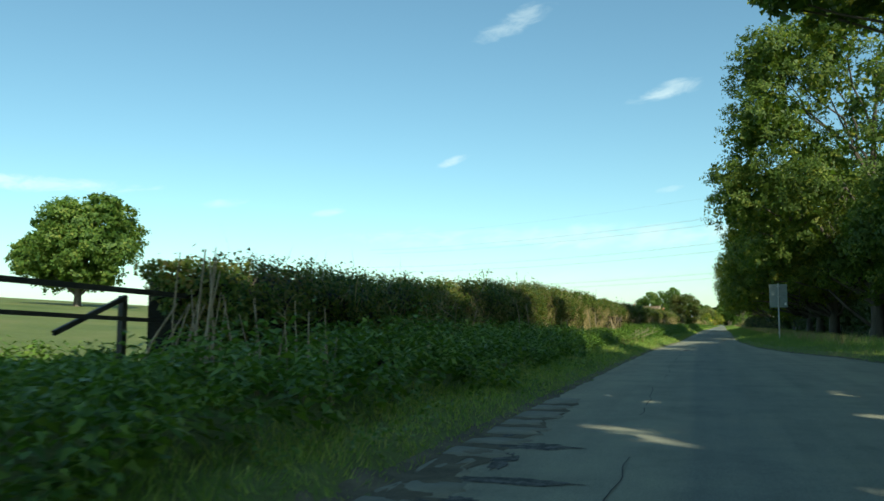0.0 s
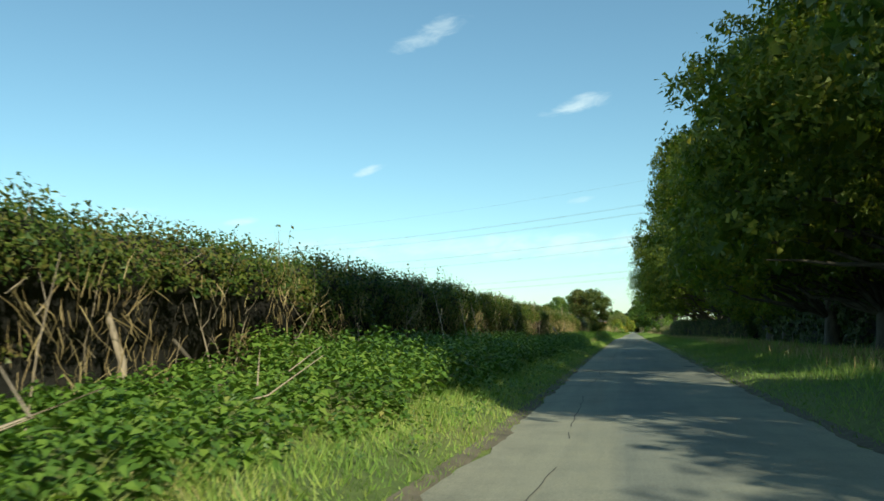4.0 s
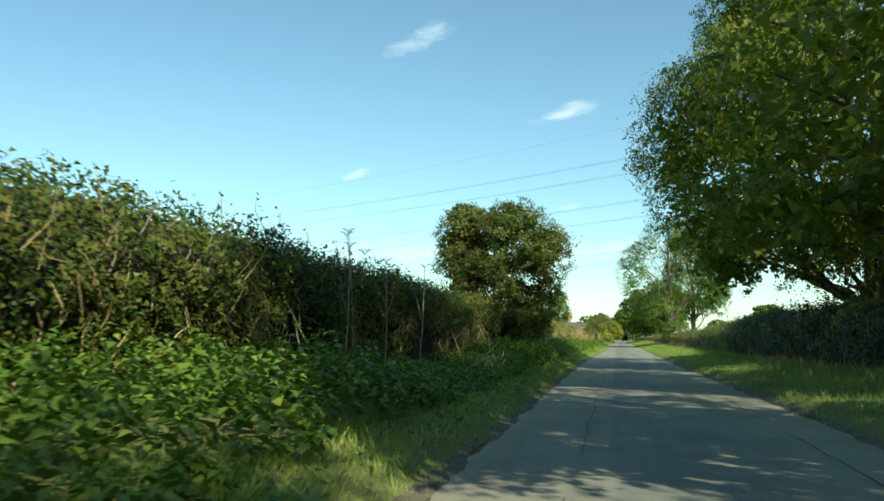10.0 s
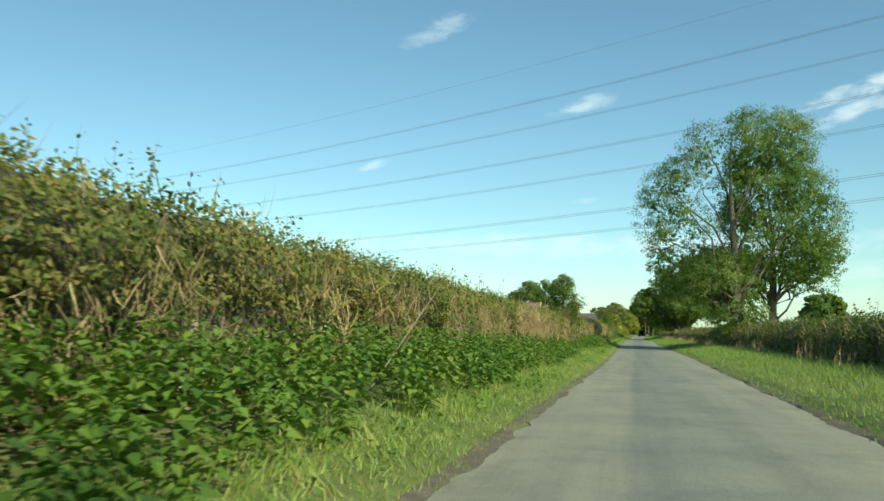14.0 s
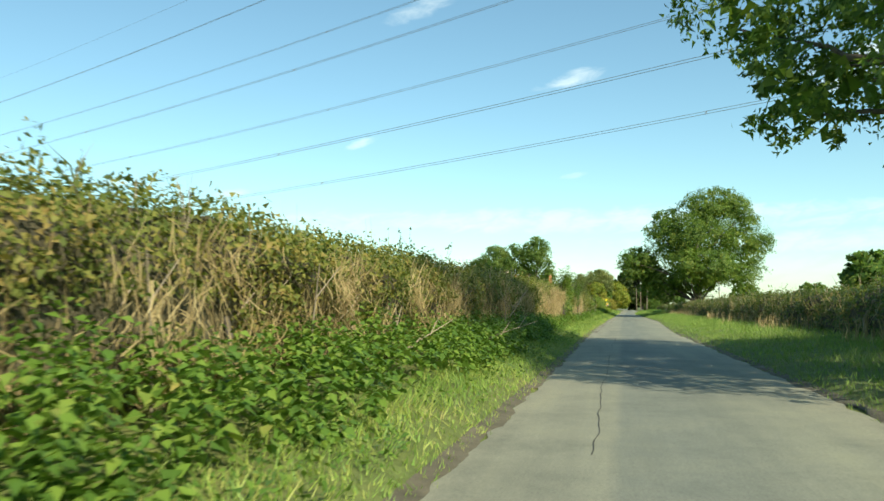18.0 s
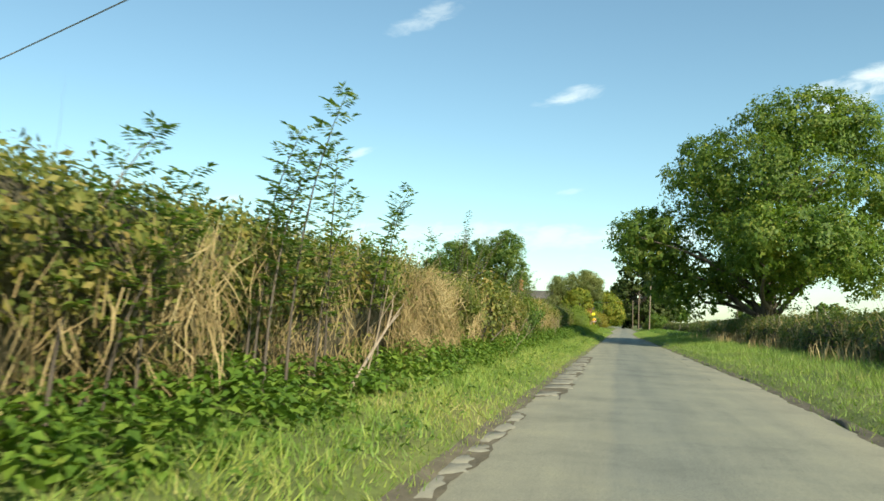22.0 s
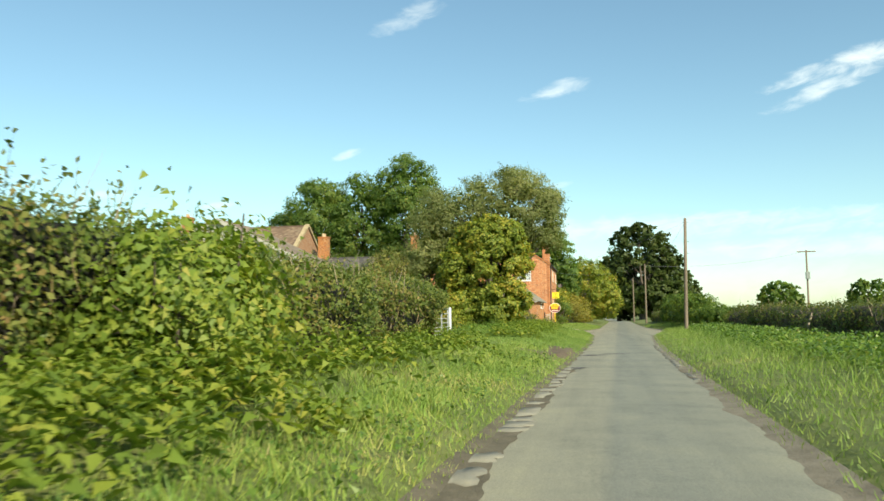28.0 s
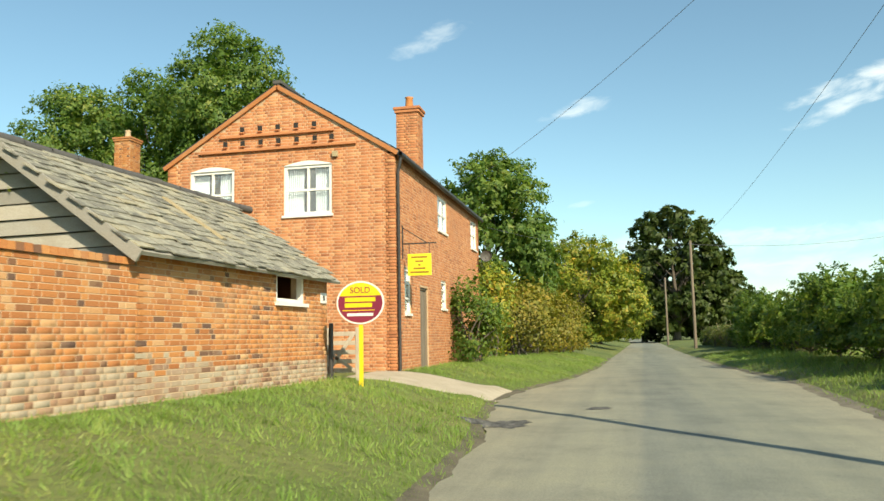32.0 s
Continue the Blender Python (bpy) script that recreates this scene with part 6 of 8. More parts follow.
def object_bricks(parent, boxes, o, mats, choose, limit=300):
    """The first bricks of a wall as pieces of their own, on shared meshes; the rest joined."""
    shared = {}
    count = 0
    for s0, s1, v in boxes:
        key = (round((s1 - s0) * 40), choose(s0, v))
        if key not in shared:
            w = (s1 - s0) / 2
            bm = bmesh.new()
            e = 0.005
            vs = [bm.verts.new((x, y_, z)) for x, y_, z in ((-w, 0, 0), (w, 0, 0), (w, 0, .065), (-w, 0, .065), (-w + e, -.005, e), (w - e, -.005, e), (w - e, -.005, .065 - e), (-w + e, -.005, .065 - e))]
            for f in ((4, 5, 6, 7), (0, 1, 5, 4), (1, 2, 6, 5), (2, 3, 7, 6), (3, 0, 4, 7)):
                bm.faces.new([vs[i] for i in f])
            me = bpy.data.meshes.new("brick")
            bm.to_mesh(me)
            bm.free()
            me.materials.append(mats[key[1]])
            shared[key] = me
        ob = new("brick", shared[key])
        ob.parent = parent
        c = Vector(o) + Vector(wu) * ((s0 + s1) / 2) + Vector((0, 0, v)) + Vector(wn_) * random.uniform(-0.002, 0.002)
        base = BASES[parent.name] if parent.type == "EMPTY" else Vector((0, 0, 0))
        ob.matrix_basis = Matrix.Translation(c - base) @ Matrix.Rotation(math.atan2(wu[1], wu[0]) + random.uniform(-0.008, 0.008), 4, "Z")
        count += 1


random.seed(5)
yard = thing("yard_wall", (*WA, WZ), "old red brick yard wall with whitened lower courses and brick coping", "wall")
body = put("wall", wall_mesh("wall", on_wall(0, WZ), wu, wn_, NEARL, 1.72, 0.22, [], M_MORTAR), yard)
_, _, B = bricks_np(on_wall(0, WZ), wu, wn_, NEARL, 1.72)
lime = lambda a, v: 1 if v < 0.46 + 0.07 * math.sin(a * 1.7) + random.uniform(-0.17, 0.17) else 0
order = sorted(range(len(B)), key=lambda i: -B[i][2])
object_bricks(yard, [B[i] for i in order[:300]], on_wall(0, WZ), (M_BRICK_OLD, M_BRICK_LIME), lime)
rest = [B[i] for i in order[300:]]


def joined_bricks(boxes, o):
    B_ = np.array(boxes)
    u, n, up, o = np.array(wu), np.array(wn_), np.array([0, 0, 1.0]), np.array(o)
    m = len(B_)
    pr = np.random.default_rng(8).uniform(0.003, 0.007, m)
    c = lambda a, z, p: o + u * a[:, None] + up * z[:, None] + n * p[:, None]
    e = 0.005
    V = np.stack([c(B_[:, 0], B_[:, 2], 0 * pr), c(B_[:, 1], B_[:, 2], 0 * pr), c(B_[:, 1], B_[:, 2] + .065, 0 * pr), c(B_[:, 0], B_[:, 2] + .065, 0 * pr),
                  c(B_[:, 0] + e, B_[:, 2] + e, pr), c(B_[:, 1] - e, B_[:, 2] + e, pr), c(B_[:, 1] - e, B_[:, 2] + .065 - e, pr), c(B_[:, 0] + e, B_[:, 2] + .065 - e, pr)], 1).reshape(-1, 3)
    i = np.arange(m)[:, None] * 8
    return V, np.concatenate([i + f for f in ([4, 5, 6, 7], [0, 1, 5, 4], [1, 2, 6, 5], [2, 3, 7, 6], [3, 0, 4, 7])], 1).reshape(-1, 4)


M_LIMEJ = pieces("limewashed_brick_far", [(0.0, (0.20, 0.11, 0.07)), (0.2, (0.34, 0.19, 0.11)), (0.5, (0.38, 0.28, 0.185)), (1.0, (0.44, 0.37, 0.265))], stain=((0.46, 0.38, 0.29), 0.6, 2.0))
v, f = joined_bricks([b for b in rest if b[2] > 0.5], on_wall(0, WZ))
put("brick", mesh_np("brick", v, f, M_BRICK_OLDJ), yard, kind="stuff")
v, f = joined_bricks([b for b in rest if b[2] <= 0.5], on_wall(0, WZ))
put("brick", mesh_np("brick", v, f, M_LIMEJ), yard, kind="stuff")
for k in range(46):
    a = 0.02 + k * 0.112
    bm = bmesh.new()
    p = [on_wall(a, WZ + 1.722, 0.035), on_wall(a + 0.104, WZ + 1.722, 0.035), on_wall(a + 0.104, WZ + 1.722, -0.25), on_wall(a, WZ + 1.722, -0.25)]
    q = [on_wall(a + .003, WZ + 1.81 + random.uniform(-.006, .006), 0.028), on_wall(a + 0.101, WZ + 1.81, 0.028), on_wall(a + 0.101, WZ + 1.83, -0.24), on_wall(a + .003, WZ + 1.83, -0.24)]
    vs = [bm.verts.new(t) for t in p + q]
    for fc in ((3, 2, 1, 0), (4, 5, 6, 7), (0, 1, 5, 4), (1, 2, 6, 5), (2, 3, 7, 6), (3, 0, 4, 7)):
        bm.faces.new([vs[i] for i in fc])
    part("coping_brick", bm, M_BRICK_OLD, yard)
# the return of the wall, away from the lane
ret = wall_mesh("return_wall", on_wall(0, WZ, 0), (-1, 0, 0), (0, -1, 0), 5.0, 1.55, 0.22, [], M_MORTAR)
put("return_wall", ret, yard)
v, f, _ = bricks_np(on_wall(0, WZ), (-1, 0, 0), (0, -1, 0), 5.0, 1.55)
put("brick", mesh_np("brick", v, f, M_BRICK_OLDJ), yard, kind="stuff")

BL = wl - NEARL
barn = thing("barn", tuple(on_wall(NEARL, WZ)), "low brick barn with a lichened stone slate roof and boarded gable", "barn")
bo = on_wall(NEARL, WZ)
hole = (3.5, 4.5, 1.93 - WZ, 2.42 - WZ)
BH = 1.98
put("wall", wall_mesh("front_wall", bo, wu, wn_, BL, BH, 0.25, [hole], M_MORTAR), barn)
_, _, B = bricks_np(bo, wu, wn_, BL, BH, [hole])
order = sorted(range(len(B)), key=lambda i: B[i][0] + random.uniform(0, 0.3))
object_bricks(barn, [B[i] for i in order[:300]], bo, (M_BRICK_OLD, M_BRICK_LIME), lime)
rest = [B[i] for i in order[300:]]
v, f = joined_bricks([b for b in rest if b[2] > 0.42], bo)
put("brick", mesh_np("brick", v, f, M_BRICK_OLDJ), barn, kind="stuff")
v, f = joined_bricks([b for b in rest if b[2] <= 0.42], bo)
put("brick", mesh_np("brick", v, f, M_LIMEJ), barn, kind="stuff")
# dentil course under the eaves
for k in range(26):
    a = 0.1 + k * 0.235
    if a < BL - 0.1:
        bm = bmesh.new()
        lo, hi = on_wall(NEARL + a, WZ + BH - 0.10, 0.012), on_wall(NEARL + a + 0.11, WZ + BH - 0.03, 0.07)
        part("dentil_brick", bm_bar(on_wall(NEARL + a, WZ + BH - 0.065, 0.04), on_wall(NEARL + a + 0.11, WZ + BH - 0.065, 0.04), 0.065, 0.06, bm), M_BRICK_OLD, barn)
HW, RISE = 2.1, 1.45
lp = lambda a, off, z: on_wall(NEARL + a, z, off)
# back wall, far gable in brick, near gable in boards
put("wall", wall_mesh("back_wall", lp(BL, -2 * HW, WZ), -wu, -wn_, BL, BH, 0.25, [], M_BRICK_OLDJ), barn)
put("wall", wall_mesh("far_gable", lp(BL, 0, WZ), -wn_, wu, 2 * HW, BH, 0.25, [], M_BRICK_OLDJ, [(0, BH), (2 * HW, BH), (HW, BH + RISE)]), barn)
put("wall", wall_mesh("near_gable", lp(0.02, -2 * HW, WZ), wn_, -wu, 2 * HW, BH - 0.2, 0.12, [], M_BRICK_OLDJ), barn)
nb = 8
for k in range(nb):
    z0 = BH - 0.2 + (RISE + 0.2) * k / nb
    z1 = BH - 0.2 + (RISE + 0.2) * (k + 1) / nb - 0.012
    hw = min(HW, HW * (1 - (z0 - BH) / RISE)) - 0.02
    hw2 = max(min(HW, HW * (1 - (z1 - BH) / RISE)) - 0.02, 0.02)
    bm = bmesh.new()
    jig = random.uniform(-0.012, 0.012)
    q = [lp(-0.03 + jig, -HW - hw, WZ + z0), lp(-0.03 + jig, -HW + hw, WZ + z0), lp(0.0 + jig, -HW + hw2, WZ + z1), lp(0.0 + jig, -HW - hw2, WZ + z1)]
    vs = [bm.verts.new(p) for p in q] + [bm.verts.new(p + Vector(wu) * 0.022) for p in q]
    for fc in ((3, 2, 1, 0), (4, 5, 6, 7), (0, 1, 5, 4), (1, 2, 6, 5), (2, 3, 7, 6), (3, 0, 4, 7)):
        bm.faces.new([vs[i] for i in fc])
    bmesh.ops.recalc_face_normals(bm, faces=bm.faces)
    part("gable_board", bm, M_BOARD, barn, "weathered grey board")
slope = math.hypot(HW, RISE)
for sgn, off in ((1, 0.0), (-1, -2 * HW)):
    w = (Vector(-wn_) * sgn * HW + Vector((0, 0, RISE))).normalized()
    o = lp(-0.22, off, WZ + BH + 0.05) - w * 0.28
    rf = part("roof", roof_plate(o, wu, w, BL + 0.36, slope + 0.28, 0.05), M_BOARD, barn, "boarding under the slates")
    if sgn == 1:
        course, width = 0.20, 0.30
        n_ = Vector(wu).cross(w)
        n_ = n_ if n_.z > 0 else -n_
        shared = []
        for k in range(6):
            bm = bmesh.new()
            ww = width * (0.5 - 0.012)
            j = [random.uniform(-0.012, 0.012) for _ in range(6)]
            pts = [(-ww, j[0], 0.034), (-ww * 0.2, j[1] - 0.008, 0.036), (ww, j[2], 0.034), (ww, course + 0.07, 0.012), (-ww, course + 0.07, 0.012)]
            vs = [bm.verts.new(p) for p in pts] + [bm.verts.new((p[0], p[1], p[2] - 0.018)) for p in pts]
            bm.faces.new(vs[:5])
            for i in range(5):
                bm.faces.new([vs[i], vs[i + 5], vs[(i + 1) % 5 + 5], vs[(i + 1) % 5]])
            bmesh.ops.recalc_face_normals(bm, faces=bm.faces)
            me = bpy.data.meshes.new("stone_slate")
            bm.to_mesh(me)
            bm.free()
            me.materials.append(M_STONESLATE)
            shared.append(me)
        fr3 = Matrix((Vector(wu), w, n_)).transposed().to_4x4()
        r = 0
        while r * course < slope + 0.2:
            a = 0.13 - width * 0.25 * (r % 2)
            while a < BL + 0.3:
                ob = new("stone_slate", random.choice(shared))
                ob.parent = rf
                c = o + Vector(wu) * (a + random.uniform(-.01, .01)) + w * (r * course + random.uniform(-.05, .05)) + n_ * random.uniform(0.0, 0.016)
                ob.matrix_basis = Matrix.Translation(c) @ fr3 @ Matrix.Rotation(random.uniform(-0.09, 0.09), 4, "Z")
                a += width
            r += 1
    else:
        v, f, _ = slates_np(o, wu, w, BL + 0.36, slope + 0.28, 0.2, 0.3, np.random.default_rng(9))
        sub_np(rf, "stone_slate", v, f, M_SLATE, kind="stuff")
    # barge board at the near gable
    a = lp(-0.25, off, WZ + BH - 0.02) - w * 0.27
    b = lp(-0.25, -HW, WZ + BH + RISE - 0.0)
    part("barge_board", bm_bar(a, b, 0.16, 0.035), M_BOARD, barn, "grey barge board")
for k in range(13):
    a = -0.22 + k * 0.5
    v, f = tube([lp(a, -HW, WZ + BH + RISE + 0.06), lp(a + 0.48, -HW, WZ + BH + RISE + 0.06 + random.uniform(-.015, .015))], [0.075, 0.08], 8)
    put("ridge_tile", mesh_np("ridge_tile", v, f, M_SLATE, True), barn)
# a pale plank lying on the slates
w = (Vector(-wn_) * HW + Vector((0, 0, RISE))).normalized()
o = lp(2.6, 0, WZ + BH + 0.11)
part("loose_plank", bm_bar(o + w * 0.5, o + w * 1.75 + Vector(wu) * -0.1, 0.03, 0.14), M_STONE, barn, "pale plank lying on the slates")
# little window
h = hole
bm = bmesh.new()
for a0, a1, z0, z1 in ((h[0], h[0] + .06, h[2], h[3]), (h[1] - .06, h[1], h[2], h[3]), (h[0] + .06, h[1] - .06, h[2], h[2] + .06), (h[0] + .06, h[1] - .06, h[3] - .05, h[3])):
    zc = WZ + (z0 + z1) / 2
    if a1 - a0 < 0.1:
        bm_bar(on_wall(NEARL + (a0 + a1) / 2, WZ + z0, -0.06), on_wall(NEARL + (a0 + a1) / 2, WZ + z1, -0.06), 0.1, a1 - a0, bm, tuple(wn_))
    else:
        bm_bar(on_wall(NEARL + a0, zc, -0.06), on_wall(NEARL + a1, zc, -0.06), z1 - z0, 0.1, bm)
wf = part("window", bm, M_WHITE, barn, "small open window with a white frame")
sub(wf, "sill", bm_bar(on_wall(NEARL + h[0] - .05, WZ + h[2] - .035, 0.0), on_wall(NEARL + h[1] + .05, WZ + h[2] - .035, 0.0), 0.06, 0.16), M_WHITE)
part("notice", bm_bar(on_wall(NEARL + 5.15, 2.06, 0.022), on_wall(NEARL + 5.40, 2.06, 0.022), 0.19, 0.015), M_WHITE, barn, "small white notice on the brick")
part("bar_on_notice", bm_bar(on_wall(NEARL + 5.24, 2.06, 0.033), on_wall(NEARL + 5.31, 2.06, 0.033), 0.09, 0.004), M_IRON, barn)
v, f = tube([on_wall(wl + 0.05, WZ - .1, 0.06), on_wall(wl + 0.05, WZ + 1.1, 0.06)], [0.05, 0.045], 8)
put("gate_stop", mesh_np("gate_stop", v, f, M_IRON, True), barn)

# little timber gate between barn and cottage
sg = thing("garden_gate", (0.0, 424.15, 0.55), "small weathered five-bar garden gate beside the barn", "gate")
gx0, gx1, gy_ = -0.02, 0.62, 424.15
for x in (gx0, gx1):
    part("post", bm_box((x - .04, gy_ - .04, 0.45), (x + .04, gy_ + .04, 1.52), 0.008), M_GATEWOOD, sg)
for k in range(5):
    z = 0.66 + k * 0.175
    part("bar", bm_box((gx0 + .045, gy_ - .03, z), (gx1 - .045, gy_ - .005, z + 0.085), 0.004), M_GATEWOOD, sg)
part("brace", bm_bar((gx0 + .06, gy_ - .042, 1.05), (gx1 - .06, gy_ - .042, 0.70), 0.06, 0.02), M_GATEWOOD, sg)
part("brace", bm_bar((gx0 + .06, gy_ - .042, 0.70), (gx1 - .06, gy_ - .042, 1.42), 0.07, 0.02), M_GATEWOOD, sg)

# sold board
sx, sy, sz = 1.11, 422.85, 1.93
sb = thing("sold_board", (sx, sy, 0.5), "oval yellow and maroon sold board on a yellow post", "estate board")
part("post", bm_box((sx - .035, sy + 0.012, 0.40), (sx + .035, sy + 0.062, 1.75), 0.004), M_YELL, sb, "yellow painted post")


def disc(rx, rz, y, thick, cut=None):
    bm = bmesh.new()
    pts = [(rx * math.cos(a), rz * math.sin(a)) for a in (2 * math.pi * k / 48 for k in range(48))]
    if cut:
        lo, hi = cut
        pts = [(x if lo <= z <= hi else math.copysign(rx * math.sqrt(max(0, 1 - (min(max(z, lo), hi) / rz) ** 2)), x), min(max(z, lo), hi)) for x, z in pts]
    vs = [bm.verts.new((sx + x, y, sz + z)) for x, z in pts]
    fc = bm.faces.new(vs)
    r = bmesh.ops.extrude_face_region(bm, geom=[fc])
    bmesh.ops.translate(bm, vec=(0, thick, 0), verts=[g for g in r["geom"] if isinstance(g, bmesh.types.BMVert)])
    bmesh.ops.remove_doubles(bm, verts=bm.verts, dist=1e-5)
    bmesh.ops.recalc_face_normals(bm, faces=bm.faces)
    return bm


part("board", disc(0.44, 0.38, sy, 0.01), M_WHITE, sb, "white rim of the board")
part("top_field", disc(0.41, 0.35, sy - 0.004, 0.003, (0.12, 0.35)), M_YELL, sb, "yellow field")
part("main_field", disc(0.41, 0.35, sy - 0.004, 0.003, (-0.35, 0.12)), M_MAROON, sb, "maroon field")
bars = [(0.055, 0.03, 0.56, 0.075), (-0.045, 0.0, 0.50, 0.075), (-0.135, 0.0, 0.60, 0.014)]
for z, x, w_, h_ in bars:
    part("print_bar", bm_box((sx + x - w_ / 2 - .03, sy - 0.009, sz + z - h_ / 2), (sx + x + w_ / 2 - .03, sy - 0.006, sz + z + h_ / 2)), M_YELL, sb)
part("print_bar", bm_box((sx - 0.24, sy - 0.009, sz - 0.235), (sx + 0.24, sy - 0.006, sz - 0.185)), M_WHITE, sb)
txt = bpy.data.curves.new("sold_lettering", "FONT")
txt.body, txt.size, txt.align_x, txt.align_y, txt.extrude = "SOLD", 0.15, "CENTER", "CENTER", 0.002
txt.materials.append(M_MAROON)
to = new("lettering", txt)
to.parent = sb
to.matrix_basis = Matrix.Translation(Vector((sx, sy - 0.008, sz + 0.215)) - BASES[sb.name]) @ Matrix.Rotation(math.pi / 2, 4, "X")

# hanging yellow sign on its bracket
M_OCHRE = plain("brown_print", [(0.3, (0.30, 0.17, 0.02)), (0.7, (0.38, 0.22, 0.03))], scale=3, rough=0.4, bumps=0.05)
hs = thing("hanging_sign", (CX1, 427.9, 3.2), "bright yellow hanging sign on a dark iron bracket", "sign")
hy = 427.75
part("bracket", bm_bar((CX1 + .01, hy, 3.55), (CX1 + 0.85, hy, 3.55), 0.03, 0.03), M_IRON, hs)
part("bracket_stay", bm_bar((CX1 + .01, hy, 3.95), (CX1 + 0.6, hy, 3.57), 0.02, 0.02), M_IRON, hs)
part("bracket_plate", bm_box((CX1 + .009, hy - .02, 3.2), (CX1 + .03, hy + .02, 4.0)), M_IRON, hs)
for x in (CX1 + 0.18, CX1 + 0.68):
    v, f = tube([(x, hy, 3.53), (x, hy, 3.28)], [0.008, 0.008], 6)
    put("hanger", mesh_np("hanger", v, f, M_IRON), hs)
part("panel", bm_box((CX1 + 0.14, hy - .012, 2.78), (CX1 + 0.72, hy + .012, 3.30), 0.004), M_LEMON, hs, "yellow panel")
for z, w_ in ((3.22, .4), (3.12, .2), (3.03, .06), (2.95, .3), (2.86, .46)):
    part("print_bar", bm_box((CX1 + 0.43 - w_ / 2, hy - .017, z - .022), (CX1 + 0.43 + w_ / 2, hy - .013, z + .022)), M_OCHRE, hs)

# concrete path from the gate to the lane
pa, pb = np.meshgrid(np.linspace(0, 1, 15), np.linspace(0, 1, 9), indexing="ij")
px_ = -0.1 + 3.25 * pa + 0.0 * pb
py_ = (424.6 + 0.7 * pa) * (1 - pb) + (427.0 + 1.5 * pa) * pb
pz_ = ground_z(px_, py_) + 0.03 - 0.05 * (np.maximum(np.abs(pb - 0.5), np.abs(pa - 0.5)) > 0.49)
gi = np.arange(15 * 9).reshape(15, 9)
path = new("path", mesh_np("path", np.stack([px_, py_, pz_], -1).reshape(-1, 3), np.stack([gi[:-1, :-1], gi[1:, :-1], gi[1:, 1:], gi[:-1, 1:]], -1).reshape(-1, 4), M_CONC, True))
tagged(path, "pale concrete path from the garden gate to the lane", "path", kind="structure")

# ---- farmhouse range behind ----
def simple_house(name, label, x0, x1, y0, y1, z0, eave, apex, along, roofmat, wallmat, holes_front, stack=(), cols_=2):
    """A gabled house; along 'x' or 'y' is the way its ridge runs. Windows in the wall that faces the lane's traffic."""
    root = thing(name, (x0, y0, z0), label, "house")
    W, D, H, R = x1 - x0, y1 - y0, eave - z0, apex - z0
    gx = [(0, H), (W, H), (W / 2, R)] if along == "y" else None
    gyy = [(0, H), (D, H), (D / 2, R)] if along == "x" else None
    put("wall", wall_mesh("front_wall", (x0, y0, z0), (1, 0, 0), (0, -1, 0), W, H, 0.24, holes_front, wallmat, gx), root)
    put("wall", wall_mesh("side_wall", (x1, y0, z0), (0, 1, 0), (1, 0, 0), D, H, 0.24, [], wallmat, gyy), root)
    put("wall", wall_mesh("back_wall", (x1, y1, z0), (-1, 0, 0), (0, 1, 0), W, H, 0.24, [], wallmat, gx), root)
    put("wall", wall_mesh("far_wall", (x0, y1, z0), (0, -1, 0), (-1, 0, 0), D, H, 0.24, [], wallmat, gyy), root)
    for h in holes_front:
        window(root, (x0, y0, z0), (1, 0, 0), (0, -1, 0), h, cols_)
    half = (D if along == "x" else W) / 2
    sl = math.hypot(half, R - H)
    for sgn in (1, -1):
        if along == "x":
            w = Vector((0, sgn * half, R - H)).normalized()
            o = Vector((x0 - .1, y0 if sgn == 1 else y1, eave + .05)) - w * 0.2
            u, ln = (1, 0, 0), W + 0.2
        else:
            w = Vector((sgn * half, 0, R - H)).normalized()
            o = Vector((x0 if sgn == 1 else x1, y0 - .1, eave + .05)) - w * 0.2
            u, ln = (0, 1, 0), D + 0.2
        rf = part("roof", roof_plate(o, u, w, ln, sl + 0.2), roofmat, root)
        v, f, _ = slates_np(o, u, w, ln, sl + 0.2, 0.24, 0.32, np.random.default_rng(11))
        sub_np(rf, "slate", v, f, roofmat, kind="stuff")
    a, b = ((x0 - .1, (y0 + y1) / 2, apex + .09), (x1 + .1, (y0 + y1) / 2, apex + .09)) if along == "x" else (((x0 + x1) / 2, y0 - .1, apex + .09), ((x0 + x1) / 2, y1 + .1, apex + .09))
    part("ridge", bm_bar(a, b, 0.1, 0.22), roofmat, root)
    for c in stack:
        chimney(root, *c)
    return root


rz = 0.55
rng_x0, rng_y0 = -24.2, 434.4
rg = simple_house("farm_range", "long low orange brick range with slate roof and white windows", rng_x0, CX0 + 0.0, rng_y0, 439.6, rz, 5.78, 7.35, "x", M_SLATE, M_FARBRICK,
                  [(2.5, 4.15, 4.54 - rz, 5.55 - rz), (8.55, 10.1, 4.5 - rz, 5.5 - rz), (15.2, 16.5, 4.5 - rz, 5.5 - rz)], [(-13.4, 437.0, 7.0, 9.55, 0.7, 0.7, M_BRICK_OLDJ, 1), (-23.0, 437.0, 7.0, 9.7, 1.0, 0.8, M_BRICK_OLDJ, 3)])
v, f = tube([(rng_x0, rng_y0 - 0.16, 5.72), (CX0, rng_y0 - 0.16, 5.72)], [0.06, 0.06], 8)
put("gutter", mesh_np("gutter", v, f, M_IRON, True), rg, "dark gutter")
fh = simple_house("farmhouse", "tall brown brick farmhouse with tiled roof and stone-coped gable", -39.0, -24.6, 431.0, 442.0, rz, 6.7, 10.7, "x", M_TILE, M_FARBROWN, [(3.0, 4.2, 4.0, 5.4), (9.5, 10.7, 4.0, 5.4)], [(-38.0, 436.5, 10.3, 12.2, 0.8, 1.2, M_BRICK_OLDJ, 2)])
